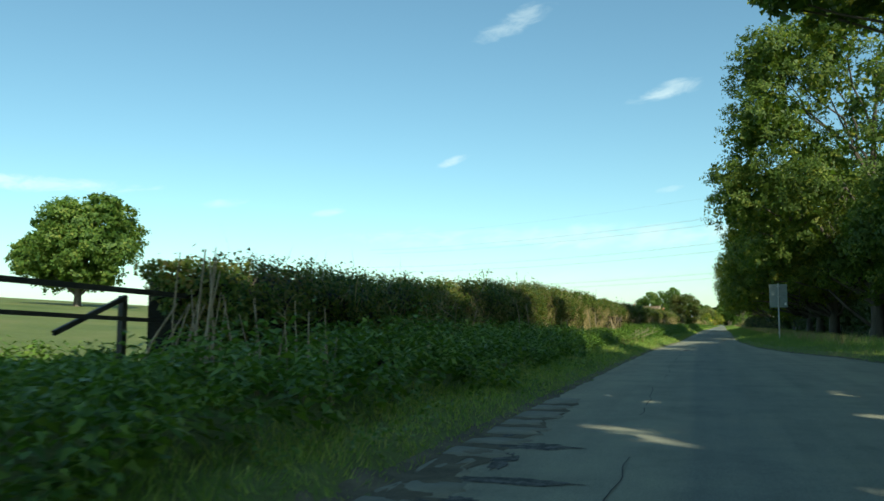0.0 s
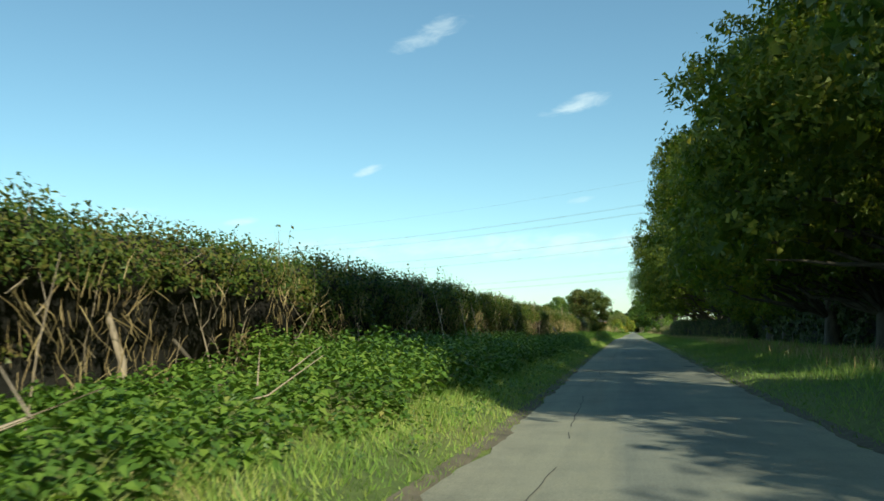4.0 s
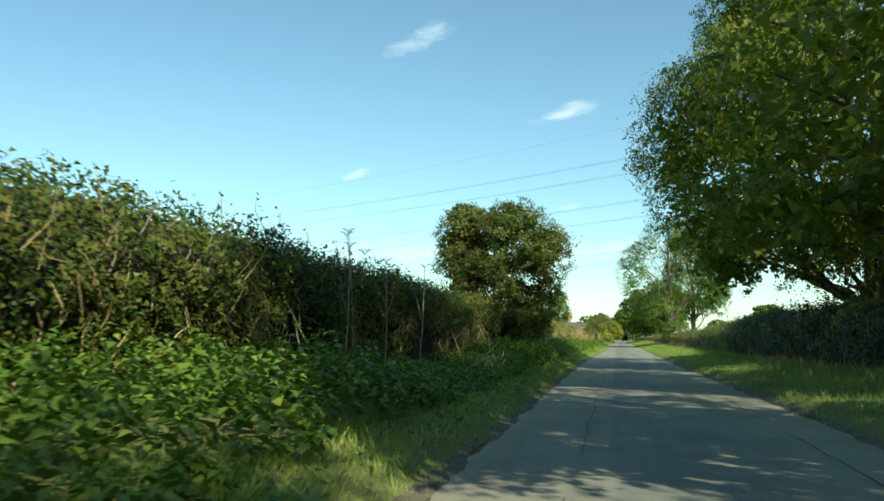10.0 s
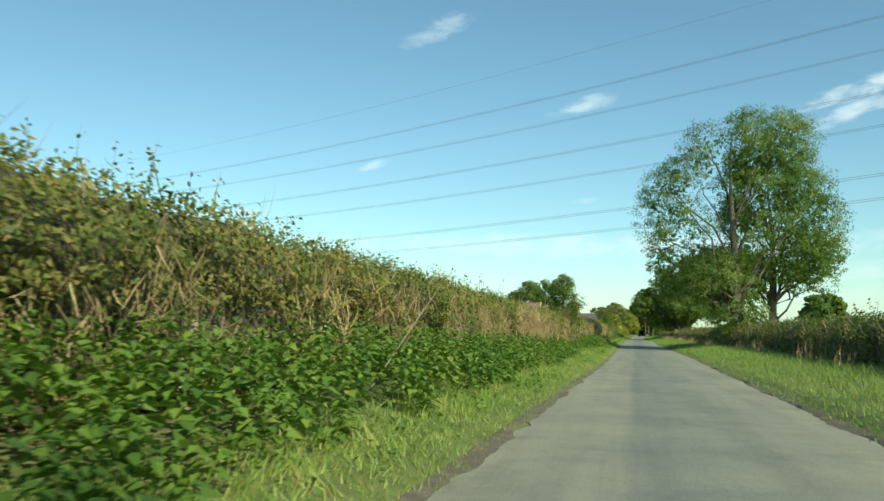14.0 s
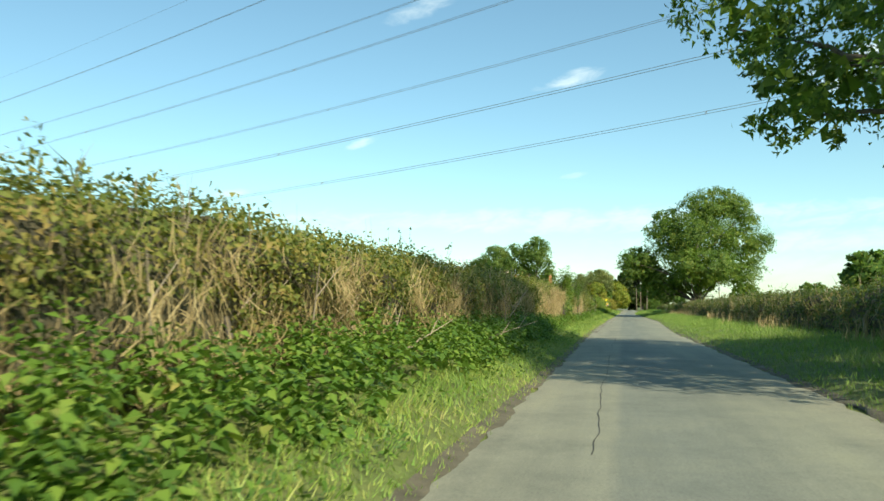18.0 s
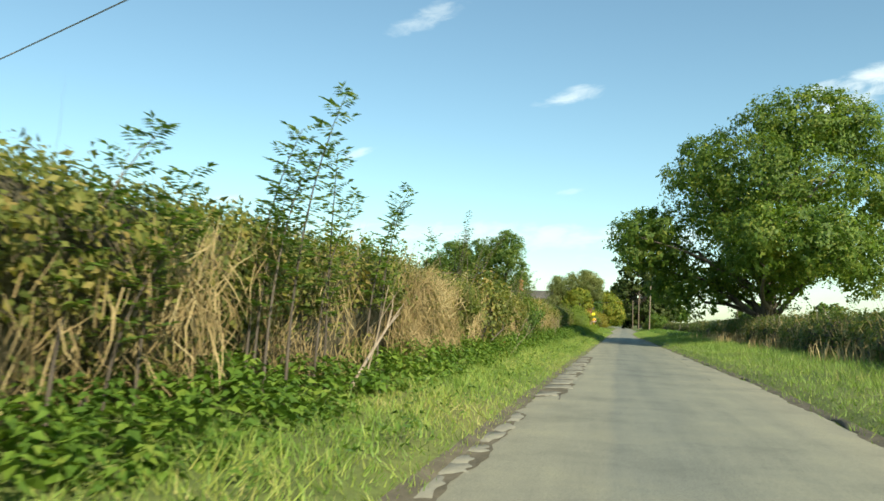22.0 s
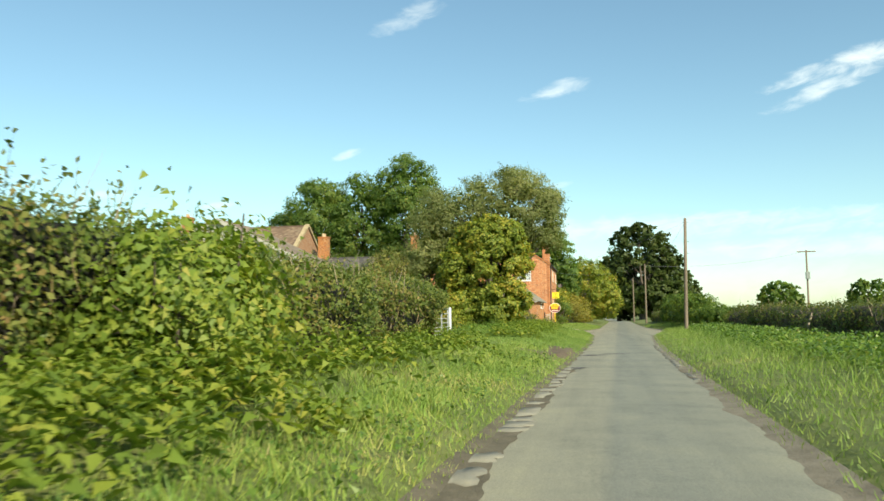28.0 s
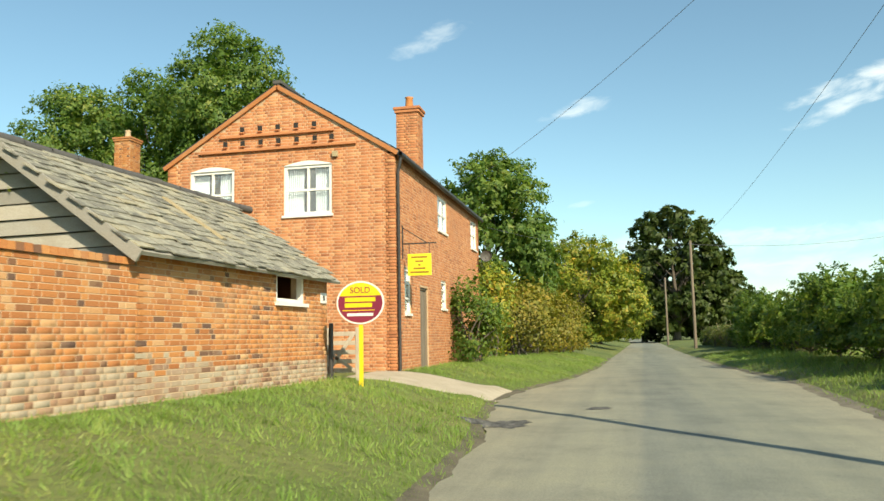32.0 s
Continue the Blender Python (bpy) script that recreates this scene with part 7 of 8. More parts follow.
for sgn in (1, -1):
    a = Vector((-24.62, 436.5 - sgn * 5.7, 6.55))
    part("coping", bm_bar(a, (-24.62, 436.5, 10.86), 0.22, 0.42), M_STONE, fh, "mossy stone gable coping")
window(fh, (-24.6, 431.0, rz), (0, 1, 0), (1, 0, 0), (2.0, 3.2, 4.2, 5.6), 2, 3)

# ---- farm shed behind the field gate ----
sh = thing("farm_shed", (-22, 408, 0.6), "gabled farm shed with brick end wall and corrugated grey sheeting", "shed")
SX0, SX1, SY0, SY1, SE, SA = -26.7, -12.95, 407.7, 413.6, 4.5, 7.75
put("wall", wall_mesh("end_wall", (SX0, SY0, 0.5), (1, 0, 0), (0, -1, 0), SX1 - SX0, 3.75, 0.25, [], M_FARBUFF), sh)
put("wall", wall_mesh("side_wall", (SX1, SY0, 0.5), (0, 1, 0), (1, 0, 0), SY1 - SY0, 2.2, 0.25, [], M_BRICK_OLDJ), sh)
put("wall", wall_mesh("back_wall", (SX1, SY1, 0.5), (-1, 0, 0), (0, 1, 0), SX1 - SX0, 4.0, 0.25, [], M_BRICK_OLDJ), sh)
put("wall", wall_mesh("far_side_wall", (SX0, SY1, 0.5), (0, -1, 0), (-1, 0, 0), SY1 - SY0, 4.0, 0.25, [], M_BRICK_OLDJ), sh)


def corrugated(o, u, w, length, heights, pitch=0.15, amp=0.03):
    """A ribbed sheet from o along u; heights: one number or a function of the place along u."""
    o, u, w = np.array(o, float), unit(np.array(u, float)), unit(np.array(w, float))
    n = np.cross(u, w)
    a = np.arange(0, length + 1e-6, pitch / 4)
    off = amp * np.sin(a / pitch * 2 * np.pi)
    hts = np.array([heights(t) if callable(heights) else heights for t in a])
    lo = o + u * a[:, None] + n * off[:, None]
    hi = lo + w * hts[:, None]
    k = len(a)
    i = np.arange(k - 1)
    return np.concatenate([lo, hi]), np.stack([i, i + 1, i + 1 + k, i + k], 1)


SW = SX1 - SX0
v, f = corrugated((SX0, SY0 - 0.04, 4.2), (1, 0, 0), (0, 0, 1), SW, lambda t: max(0.05, SE - 4.2 + (SA - SE) * (1 - abs(t - SW / 2) / (SW / 2))), 0.3, 0.03)
put("gable_sheeting", mesh_np("gable_sheeting", v, f, M_SHEET), sh, "pale corrugated sheets")
v, f = corrugated((SX1 + 0.04, SY0 + 0.2, 2.7), (0, 1, 0), (0, 0, 1), SY1 - SY0 - 0.2, SE - 2.7, 0.3, 0.03)
put("side_sheeting", mesh_np("side_sheeting", v, f, M_SHEET), sh, "pale corrugated sheets")
for sgn, xe in ((1, SX0), (-1, SX1)):
    w = Vector((sgn * SW / 2, 0, SA - SE)).normalized()
    o = Vector((xe, SY0 - 0.3, SE + 0.08)) - w * 0.35
    v, f = corrugated(o, (0, 1, 0), w, SY1 - SY0 + 0.5, math.hypot(SW / 2, SA - SE) + 0.35, 0.3, 0.04)
    put("roof", mesh_np("roof", v, f, M_OLDROOF), sh, "weathered corrugated roof")
    part("barge_board", bm_bar(o - Vector((0, 0.03, 0.1)), (SX0 + SW / 2, SY0 - 0.33, SA), 0.24, 0.05), M_SHEET, sh)
part("corner_post", bm_box((SX1 - 0.02, SY0 - 0.1, 0.5), (SX1 + 0.16, SY0 + 0.1, 4.45), 0.01), M_OAKWOOD, sh, "rusty brown corner post")

# ---- steel field gates ----
def field_gate(a, b, label, group):
    a, b = Vector(a), Vector(b)
    root = thing("field_gate", a, label, "gate", group)
    d = (b - a)
    for k, z in enumerate((0.16, 0.30, 0.45, 0.62, 0.80, 1.0, 1.2)):
        v, f = tube([a + Vector((0, 0, z)), b + Vector((0, 0, z))], [0.019 if k < 6 else 0.026] * 2, 8)
        put("rail", mesh_np("rail", v, f, M_GALV, True), root)
    for t in (0.0, 0.25, 0.5, 0.75, 1.0):
        p = a + d * t
        part("upright", bm_box((p.x - .025, p.y - .025, p.z + 0.14), (p.x + .025, p.y + .025, p.z + 1.215), 0.004), M_GALV, root)
    part("hinge", bm_box((a.x - .05, a.y - .03, a.z + 0.95), (a.x + .03, a.y + .03, a.z + 1.05), 0.005), M_IRON, root)
    return root


gz0 = 0.42
field_gate((-2.06, 388.62, gz0), (-1.88, 393.2, gz0), "galvanised seven-bar field gate beside the muddy entrance", "field gates")
field_gate((-2.2, 388.55, gz0), (-6.0, 393.4, gz0 + 0.05), "galvanised field gate leaf swung inwards", "field gates")
for p in ((-2.08, 388.42), (-1.84, 393.45)):
    gp = thing("gate_post", (*p, gz0), "thick galvanised gate post", "post", "gate posts")
    v, f = tube([(p[0], p[1], gz0 - .2), (p[0], p[1], 1.64), (p[0], p[1], 1.68)], [0.075, 0.075, 0.05], 12)
    put("shaft", mesh_np("shaft", v, f, M_GALV, True), gp)
    part("cap", bm_box((p[0] - .05, p[1] - .05, 1.67), (p[0] + .05, p[1] + .05, 1.70), 0.01), M_GALV, gp)
for k, (y0, d0, a, b) in enumerate(((385.8, -1.85, 4.4, 0.62), (384.4, -2.6, 1.5, 0.6))):
    rr2, an2 = np.meshgrid(np.linspace(0, 1, 9), np.linspace(0, 2 * np.pi, 49)[:-1], indexing="ij")
    wob = 1 + 0.22 * np.sin(an2 * 3 + k) + 0.13 * np.sin(an2 * 7 + 2 * k)
    my, md_ = y0 + a * rr2 * wob * np.sin(an2), d0 + b * rr2 * wob * np.cos(an2)
    mx = mid(my) + md_
    mz = np.maximum(ground_z(mx, my), -0.02) + 0.034 * (1 - rr2 ** 3) - 0.012 + 0.01 * lump(mx, my, 0.35, k)
    gi = np.arange(9 * 48).reshape(9, 48)
    gj = np.roll(gi, -1, 1)
    ob = new("mud", mesh_np("mud", np.stack([mx, my, mz], -1).reshape(-1, 3), np.stack([gi[:-1], gi[1:], gj[1:], gj[:-1]], -1).reshape(-1, 4), M_MUD, True))
    tagged(ob, "bare trodden mud in the gateway", "mud", kind="structure")

# dark timber barrier at the first field entrance
fb = thing("field_barrier", (-7, 8, 0.5), "dark weathered timber pole barrier across a field entrance", "gate")
part("top_rail", bm_bar((-7.0, 4.0, 1.80), (-6.75, 10.6, 1.60), 0.065, 0.065), M_IRON, fb)
part("lower_rail", bm_bar((-7.0, 4.0, 1.47), (-6.8, 9.0, 1.29), 0.05, 0.05), M_IRON, fb)
part("brace", bm_bar((-6.98, 7.0, 1.16), (-6.95, 8.1, 1.6), 0.06, 0.05), M_IRON, fb)
for y in (4.4, 8.15):
    part("post", bm_box((-7.08, y - .045, 0.3), (-6.99, y + .045, 1.62), 0.01), M_IRON, fb)

# ---- road sign, seen from behind ----
rs = thing("road_sign", (4.35, 55.6, 0.3), "back of a grey metal road sign on a single post", "road sign")
ca, sa_ = math.cos(0.12), math.sin(0.12)
turn = Matrix.Rotation(0.12, 4, "Z")
cxs, cys = 4.33, 55.6


def at_sign(lo, hi, bev=0.0):
    c = (Vector(lo) + Vector(hi)) / 2
    half = (Vector(hi) - Vector(lo)) / 2
    bm = bm_box(-half, half, bev)
    bmesh.ops.transform(bm, matrix=Matrix.Translation((cxs, cys, 0)) @ turn @ Matrix.Translation(c), verts=bm.verts)
    return bm


part("panel", at_sign((-0.55, 0.05, 2.35), (0.55, 0.065, 3.86), 0.004), M_SIGNBACK, rs, "plain grey back of the panel")
v, f = tube([(cxs - 0.03, cys, 0.1), (cxs, cys, 3.9)], [0.045, 0.045], 10)
put("post", mesh_np("post", v, f, M_GALV, True), rs, "galvanised post")
for z in (2.42, 3.07, 3.72):
    part("channel", at_sign((-0.53, 0.022, z - .025), (0.53, 0.048, z + .025), 0.004), M_SIGNBACK, rs)
    part("clip", at_sign((-0.09, -0.06, z - .03), (0.09, 0.02, z + .03), 0.006), M_GALV, rs)
part("sticker", at_sign((0.36, 0.044, 2.50), (0.48, 0.049, 2.66)), M_WHITE, rs)

# ---- poles and wires ----
def wire(a, b, sag, r, name, parent, n=24, mat=M_CABLE):
    a, b = Vector(a), Vector(b)
    pts = [a.lerp(b, t / n) - Vector((0, 0, 4 * sag * (t / n) * (1 - t / n))) for t in range(n + 1)]
    v, f = tube(pts, [r] * (n + 1), 5)
    return put(name, mesh_np(name, v, f, mat, True), parent)


POLES = [((10.15, 415.1), (10.42, 416.0), 7.85), ((11.0, 471.5), (11.0, 471.5), 8.3), ((10.9, 505.0), (10.9, 505.0), 7.9)]
for k, (b, t, z) in enumerate(POLES):
    g = float(ground_z(*b))
    pl = thing("utility_pole", (*b, g), "brown wooden utility pole in the far verge", "pole", "utility poles")
    v, f = tube([(b[0], b[1], g - .3), ((b[0] + t[0]) / 2, (b[1] + t[1]) / 2, z / 2), (t[0], t[1], z), (t[0], t[1], z + .03)], [0.125, 0.11, 0.095, 0.04], 12)
    put("shaft", mesh_np("shaft", v, f, M_POLE, True), pl)
    for j, zz in enumerate((z - 0.25, z - 1.6, z - 2.4)):
        part("step_bolt", bm_bar((t[0] - .2, t[1] - .05, zz), (t[0] + .2, t[1] - .05, zz), 0.025, 0.025), M_IRON, pl)
ow = thing("overhead_wires", (10.4, 416, 7.6), "thin overhead wires strung between the poles", "wires")
wire((10.4, 415.9, 7.6), (11.0, 471.5, 8.0), 0.9, 0.006, "wire", ow)
wire((11.6, 471.5, 8.0), (11.5, 505, 7.6), 0.5, 0.012, "wire", ow)
wire((10.3, 471.5, 8.0), (10.2, 505, 7.6), 0.5, 0.012, "wire", ow)
wire((10.4, 471.5, 8.0), (0.6, 440.0, 5.6), 0.6, 0.006, "wire", ow)
wire((10.4, 415.9, 7.6), (0.6, 434.0, 6.0), 0.5, 0.005, "wire", ow)
wire((10.9, 471.5, 8.05), (34.8, 485.6, 10.5), 0.8, 0.012, "wire", ow)
tp = thing("transformer_pole", (35.3, 485.6, float(ground_z(35.3, 485.6))), "wooden pole with cross arm and small grey transformer in the field", "pole")
gpt = float(ground_z(35.3, 485.6))
v, f = tube([(35.3, 485.6, gpt - .3), (35.3, 485.6, 10.7), (35.3, 485.6, 10.75)], [0.16, 0.12, 0.05], 10)
put("shaft", mesh_np("shaft", v, f, M_POLE, True), tp)
part("cross_arm", bm_box((34.0, 485.5, 10.45), (36.6, 485.65, 10.6), 0.01), M_POLE, tp)
for x in (34.1, 35.3, 36.5):
    v, f = tube([(x, 485.58, 10.6), (x, 485.58, 10.85)], [0.05, 0.03], 8)
    put("insulator", mesh_np("insulator", v, f, M_WHITE, True), tp)
part("transformer", bm_box((35.0, 485.1, 6.4), (35.6, 485.45, 7.5), 0.04), M_SIGNBACK, tp, "grey transformer tank")
pd = unit(np.array([0.888, -0.459, 0.0]))
for k, (y, z, twin) in enumerate(((304.0, 17.8, 1), (290.5, 18.9, 1), (306.0, 27.8, 1), (294.5, 29.6, 1), (305.0, 37.8, 1), (293.0, 38.6, 1), (299.5, 47.0, 0))):
    a, b = np.array([0, y, z]) - pd * 190, np.array([0, y, z]) + pd * 190
    a[2] += 4.5 - 3.0
    b[2] += 4.5 + 9.0
    pw = thing("power_line", (0, y, z), "high-voltage conductor of two thin wires crossing above the lane" if twin else "single thin earth wire of the power line", "power line", "power lines" if twin else "")
    if twin:
        for o in (-0.16, 0.16):
            wire((a[0] + .45 * o, a[1] + .9 * o, a[2] + o), (b[0] + .45 * o, b[1] + .9 * o, b[2] + o), 7.5, 0.022, "wire", pw, 40)
        for t in (0.12, 0.27, 0.4, 0.53, 0.68, 0.83):
            p = a + (b - a) * t
            p[2] -= 30 * t * (1 - t)
            part("spacer", bm_bar((p[0] - .09, p[1] - .18, p[2] - .18), (p[0] + .09, p[1] + .18, p[2] + .18), 0.06, 0.06), M_CABLE, pw)
    else:
        wire(a, b, 7.5, 0.016, "wire", pw, 40)

# ---- verges: grass, nettles, weeds ----
def scatter_left(y0, y1, e0, e1, per):
    m = int((y1 - y0) * (e1 - e0) * per)
    y = RNG.uniform(y0, y1, m)
    e = RNG.uniform(e0, e1, m)
    return y, e


def verge_points(y, e, side):
    d = ledge(y) - e if side < 0 else redge(y) + e
    x = mid(y) + d
    return np.stack([x, y, ground_z(x, y)], 1)


NET0 = table(((-10, 1.0), (14, 0.9), (30, 1.5), (60, 1.2), (80, 1.3), (100, 0.9), (118, 1.3), (150, 0.9), (195, 1.2), (209, 1.1), (214, 1.5), (222, 1.4), (227, 1.0), (245, 0.95), (265, 1.3), (300, 1.5), (318, 1.75), (334, 1.6), (345, 1.2), (360, 1.15), (378, 1.4), (383, 2.2), (392, 2.0), (400, 1.8), (411, 2.0)))
def muddy(p):
    d = p[:, 0] - mid(p[:, 1])
    n = 0.5 * lump(p[:, 0], p[:, 1], 0.5) + RNG.normal(size=len(p)) * 0.25
    return (((p[:, 1] - 385.8) / 4.4) ** 2 + ((d + 1.85) / 0.62) ** 2 < 0.8 + n) | (((p[:, 1] - 384.4) / 1.5) ** 2 + ((d + 2.6) / 0.6) ** 2 < 0.8 + n)


# short turf by the edges of the lane
y, e = scatter_left(-6, 388, -0.06, 2.3, 350)
keep = (e < NET0(y) + 0.75 + 0.3 * lump(y, e * 2, 1.2)) & (RNG.uniform(0, 1, len(y)) < 1.15 - 0.75 * smooth(NET0(y), NET0(y) + 0.6, e))
keep &= ~muddy(verge_points(y, e, -1))
p = verge_points(y[keep], e[keep], -1)
hgt = 0.08 + 0.11 * smooth(0.1, 1.0, e[keep]) * (1 + 0.5 * lump(p[:, 0], p[:, 1], 1.3))

def turf(p, h, w, name, label, mat=M_GRASS):
    """One leaning blade to each foot, combed into tufts."""
    n = len(p)
    an = RNG.uniform(0, 2 * np.pi, n)
    side_ = np.stack([np.cos(an), np.sin(an), 0 * an], 1) * (w * RNG.uniform(0.6, 1.4, n))[:, None] * 0.5
    h = h * RNG.uniform(0.5, 1.4, n) * (1 + 0.75 * np.maximum(lump(p[:, 0], p[:, 1], 0.22, 5), -0.6)) * (1 + 0.35 * lump(p[:, 0], p[:, 1], 0.9, 6))
    tuft = np.stack([lump(p[:, 0], p[:, 1], 0.35, 1), lump(p[:, 0], p[:, 1], 0.35, 2), 0 * an], 1) * 0.9
    bend = np.stack([RNG.normal(size=n), RNG.normal(size=n), 0 * an], 1) * 0.45 + tuft
    tip = p + np.stack([0 * h, 0 * h, h * 0.9], 1) + bend * h[:, None] * 0.8
    v = np.stack([p - side_, p + side_, tip], 1).reshape(-1, 3)
    f = np.arange(n * 3).reshape(-1, 3)
    return tagged(new(name, mesh_np(name, v, f, mat)), label, "grass", kind="stuff")


turf(p, hgt * 0.8, 0.013, "verge_grass", "rough green grass along the near edge of the lane")
y, e = scatter_left(388, 452, -0.06, 5.0, 480)
p = verge_points(y, e, -1)
away = (p[:, 0] < WA[0] + (p[:, 1] - WA[1]) * wu[0] / wu[1] - 0.05) & (p[:, 1] > 412.6) & (p[:, 1] < 424)
keep = ~away & ~((p[:, 1] > 424.6 + 0.21 * (p[:, 0] + 0.1)) & (p[:, 0] < 3.3) & (p[:, 1] < 427.0 + 0.46 * (p[:, 0] + 0.1))) & ~((p[:, 1] > 427) & (p[:, 1] < 438.5) & (p[:, 0] < CX1 + .05))
mudd = muddy(p)
p = p[keep & ~mudd]
tall = smooth(391, 394, p[:, 1]) * (1 - smooth(409, 412.5, p[:, 1])) * smooth(0.7, 1.8, ledge(p[:, 1]) + mid(p[:, 1]) - p[:, 0])
turf(p, 0.065 + 0.03 * lump(p[:, 0], p[:, 1], 1.5) + 0.13 * tall, 0.011, "lawn_grass", "mown green grass before the barn and cottage", M_LAWN)
y, e = scatter_left(-6, 455, -0.06, 3.2, 118)
p = verge_points(y, e, 1)
turf(p, 0.09 + 0.11 * smooth(0.3, 2.2, e), 0.016, "verge_grass", "rough green grass along the far edge of the lane", M_LAWN)
y, e = scatter_left(-6, 455, 3.2, 6.5, 40)
p = verge_points(y, e, 1)
turf(p, (0.24 + 0.1 * lump(p[:, 0], p[:, 1], 2.0)) * (1 - 0.35 * smooth(150, 165, p[:, 1])), 0.024, "verge_grass", "long grass on the far verge before the hedge")

# nettles and low weeds between turf and hedge
y, e = scatter_left(-4, 411, 0.6, 5.0, 31)
y2, e2 = scatter_left(-3, 10, 3.0, 9.5, 36)
y, e = np.append(y, y2), np.append(e, e2)
d = ledge(y) - e
face = HEDGE_D(y) + 0.35
gate_gap = (y > 383.5) & (y < 391.5)
keep = (e > NET0(y) + 0.35 * lump(y, e * 2, 1.5)) & ((d > face - 0.3) | (y < 9.5)) & ~gate_gap
keep &= ~((y > 368) & (y < 384) & (RNG.uniform(0, 1, len(y)) < 0.45 + 0.4 * (e < 2.6)))
keep &= ~((y > 391) & ((e > 5.2) | (RNG.uniform(0, 1, len(y)) < 0.5)))
y, e = y[keep], e[keep]
p = verge_points(y, e, -1)
grow = smooth(0.0, 0.9, e - NET0(y) + 0.3)
hh = (0.25 + 0.6 * grow) * (1 + 0.35 * lump(p[:, 0], p[:, 1], 1.1)) * (1 + 0.25 * lump(p[:, 0], p[:, 1], 0.35, 3))
hh = hh * (1 - 0.5 * (smooth(47, 50, y) * (1 - smooth(57, 60, y)) + smooth(134, 138, y) * (1 - smooth(148, 152, y))))
hh = hh * (1 - 0.5 * (1 - smooth(8.5, 10.5, y)) * smooth(1.8, 2.8, e))
hh = hh * table(((0, 1), (27, 0.95), (33, 0.65), (48, 0.65), (53, 0.9), (78, 0.9), (84, 0.7), (100, 0.75), (108, 0.9), (115, 0.85), (118, 0.55), (123, 0.55), (127, 0.9), (190, 1), (198, 0.85), (208, 0.75), (213, 0.5), (222, 0.5), (227, 0.85), (258, 0.8), (266, 0.6), (280, 0.5), (312, 0.6), (340, 0.6), (345, 0.8), (350, 0.6), (360, 0.6), (366, 0.8), (371, 0.75), (376, 0.6), (384, 0.6), (391, 0.6)))(y)


def nettle_bed(p, hh, mat, label):
    """Stalks that lean a little and carry pairs of drooping leaves, the upper ones smaller."""
    m = len(p)
    lean_ = np.stack([RNG.normal(size=m) * 0.22 + 0.12, RNG.normal(size=m) * 0.22, 0 * hh], 1)
    turn_ = RNG.uniform(0, np.pi, m)
    lists = []
    for k in range(9):
        t = np.clip(1 - 0.11 * (k // 2) - RNG.uniform(0, 0.06, m) - 0.10 * (k > 5), 0.15, 1)
        an = turn_ + (k % 2) * np.pi + (k // 2) * 1.57 + RNG.normal(size=m) * 0.25
        ln = (0.086 + 0.021 * (k // 2)) * RNG.uniform(0.75, 1.25, m)
        c = p + lean_ * (hh * t * t)[:, None] + np.stack([0 * t, 0 * t, hh * t], 1)
        dirn = unit(np.stack([np.cos(an), np.sin(an), -0.25 - 0.35 * (1 - t) + RNG.normal(size=m) * 0.2], 1))
        sd = unit(np.cross(dirn, np.stack([RNG.normal(size=m) * 0.3, RNG.normal(size=m) * 0.3, 1 + 0 * t], 1)))
        a_ = c + dirn * 0.015
        w_ = a_ + dirn * (ln * 0.38)[:, None] + np.array([0, 0, 0.012])
        b_ = a_ + dirn * ln[:, None] - np.array([0, 0, 0.012])
        half_ = (ln * 0.32)[:, None] * sd
        if k > 5:
            lists.append((np.stack([a_ - half_ * 0.5, w_ + half_ * 1.6, b_], 1).reshape(-1, 3), np.arange(m * 3).reshape(-1, 3)))
        else:
            i4 = np.arange(m)[:, None] * 4
            lists.append((np.stack([a_, w_ + half_, b_, w_ - half_], 1).reshape(-1, 3), np.concatenate([i4 + [0, 2, 1], i4 + [0, 3, 2]], 1).reshape(-1, 3)))
    tagged(new("nettles", mesh_np("nettles", *gather(lists), mat)), label, "nettles", kind="stuff")


late = y > 344 + 3 * lump(e, y, 1.0)
nettle_bed(p[~late], hh[~late], M_NETTLE, "dense dark green nettles and weeds under the hedge")
nettle_bed(p[late], hh[late], M_YELLOWGREEN, "yellowing nettles and weeds before the farm gate")
# low broad-leaved weeds through the turf
y, e = scatter_left(-4, 388, 0.25, 2.0, 150)
keep = (e < NET0(y) + 0.4) & (lump(y, e * 2, 0.5, 25) + 0.6 * lump(y, e, 1.9, 26) > 0.15)
y, e = y[keep], e[keep]
p = verge_points(y, e, -1)
p = p[~muddy(p)]
p[:, 2] += RNG.uniform(0.04, 0.2, len(p)) * (1 + 0.5 * lump(p[:, 0], p[:, 1], 0.4, 27))
v, f, nn = leaves(RNG, p, 0.075, 0.5, 0.2, np.tile([[0.15, 0, 0.8]], (len(p), 1)), 0.6, True, 0.3)
tagged(new("verge_weeds", mesh_np("verge_weeds", v, f, M_NETTLE, normals=nn)), "low broad-leaved weeds in the grass of the near verge", "weeds", kind="stuff")
# long grass combed over by the wind before the yard wall
y, e = scatter_left(392, 412.5, 1.3, 5.4, 210)
y2, e2 = scatter_left(366, 384.5, 0.9, 4.2, 150)
p = np.concatenate([verge_points(y, e, -1), verge_points(y2, e2, -1)])
p = p[~muddy(p)]
v, f = blades(RNG, p, (0.22 + 0.12 * lump(p[:, 0], p[:, 1], 1.2)) * (1 + 0.5 * smooth(405, 409, p[:, 1])) * (1 - 0.25 * (p[:, 1] < 388)), 0.012, 1.15)
tagged(new("long_grass", mesh_np("long_grass", v, f, M_LAWN)), "long light green grass leaning over on the bank", "grass", kind="stuff")
y, e = scatter_left(392, 409, 2.0, 6.0, 260)
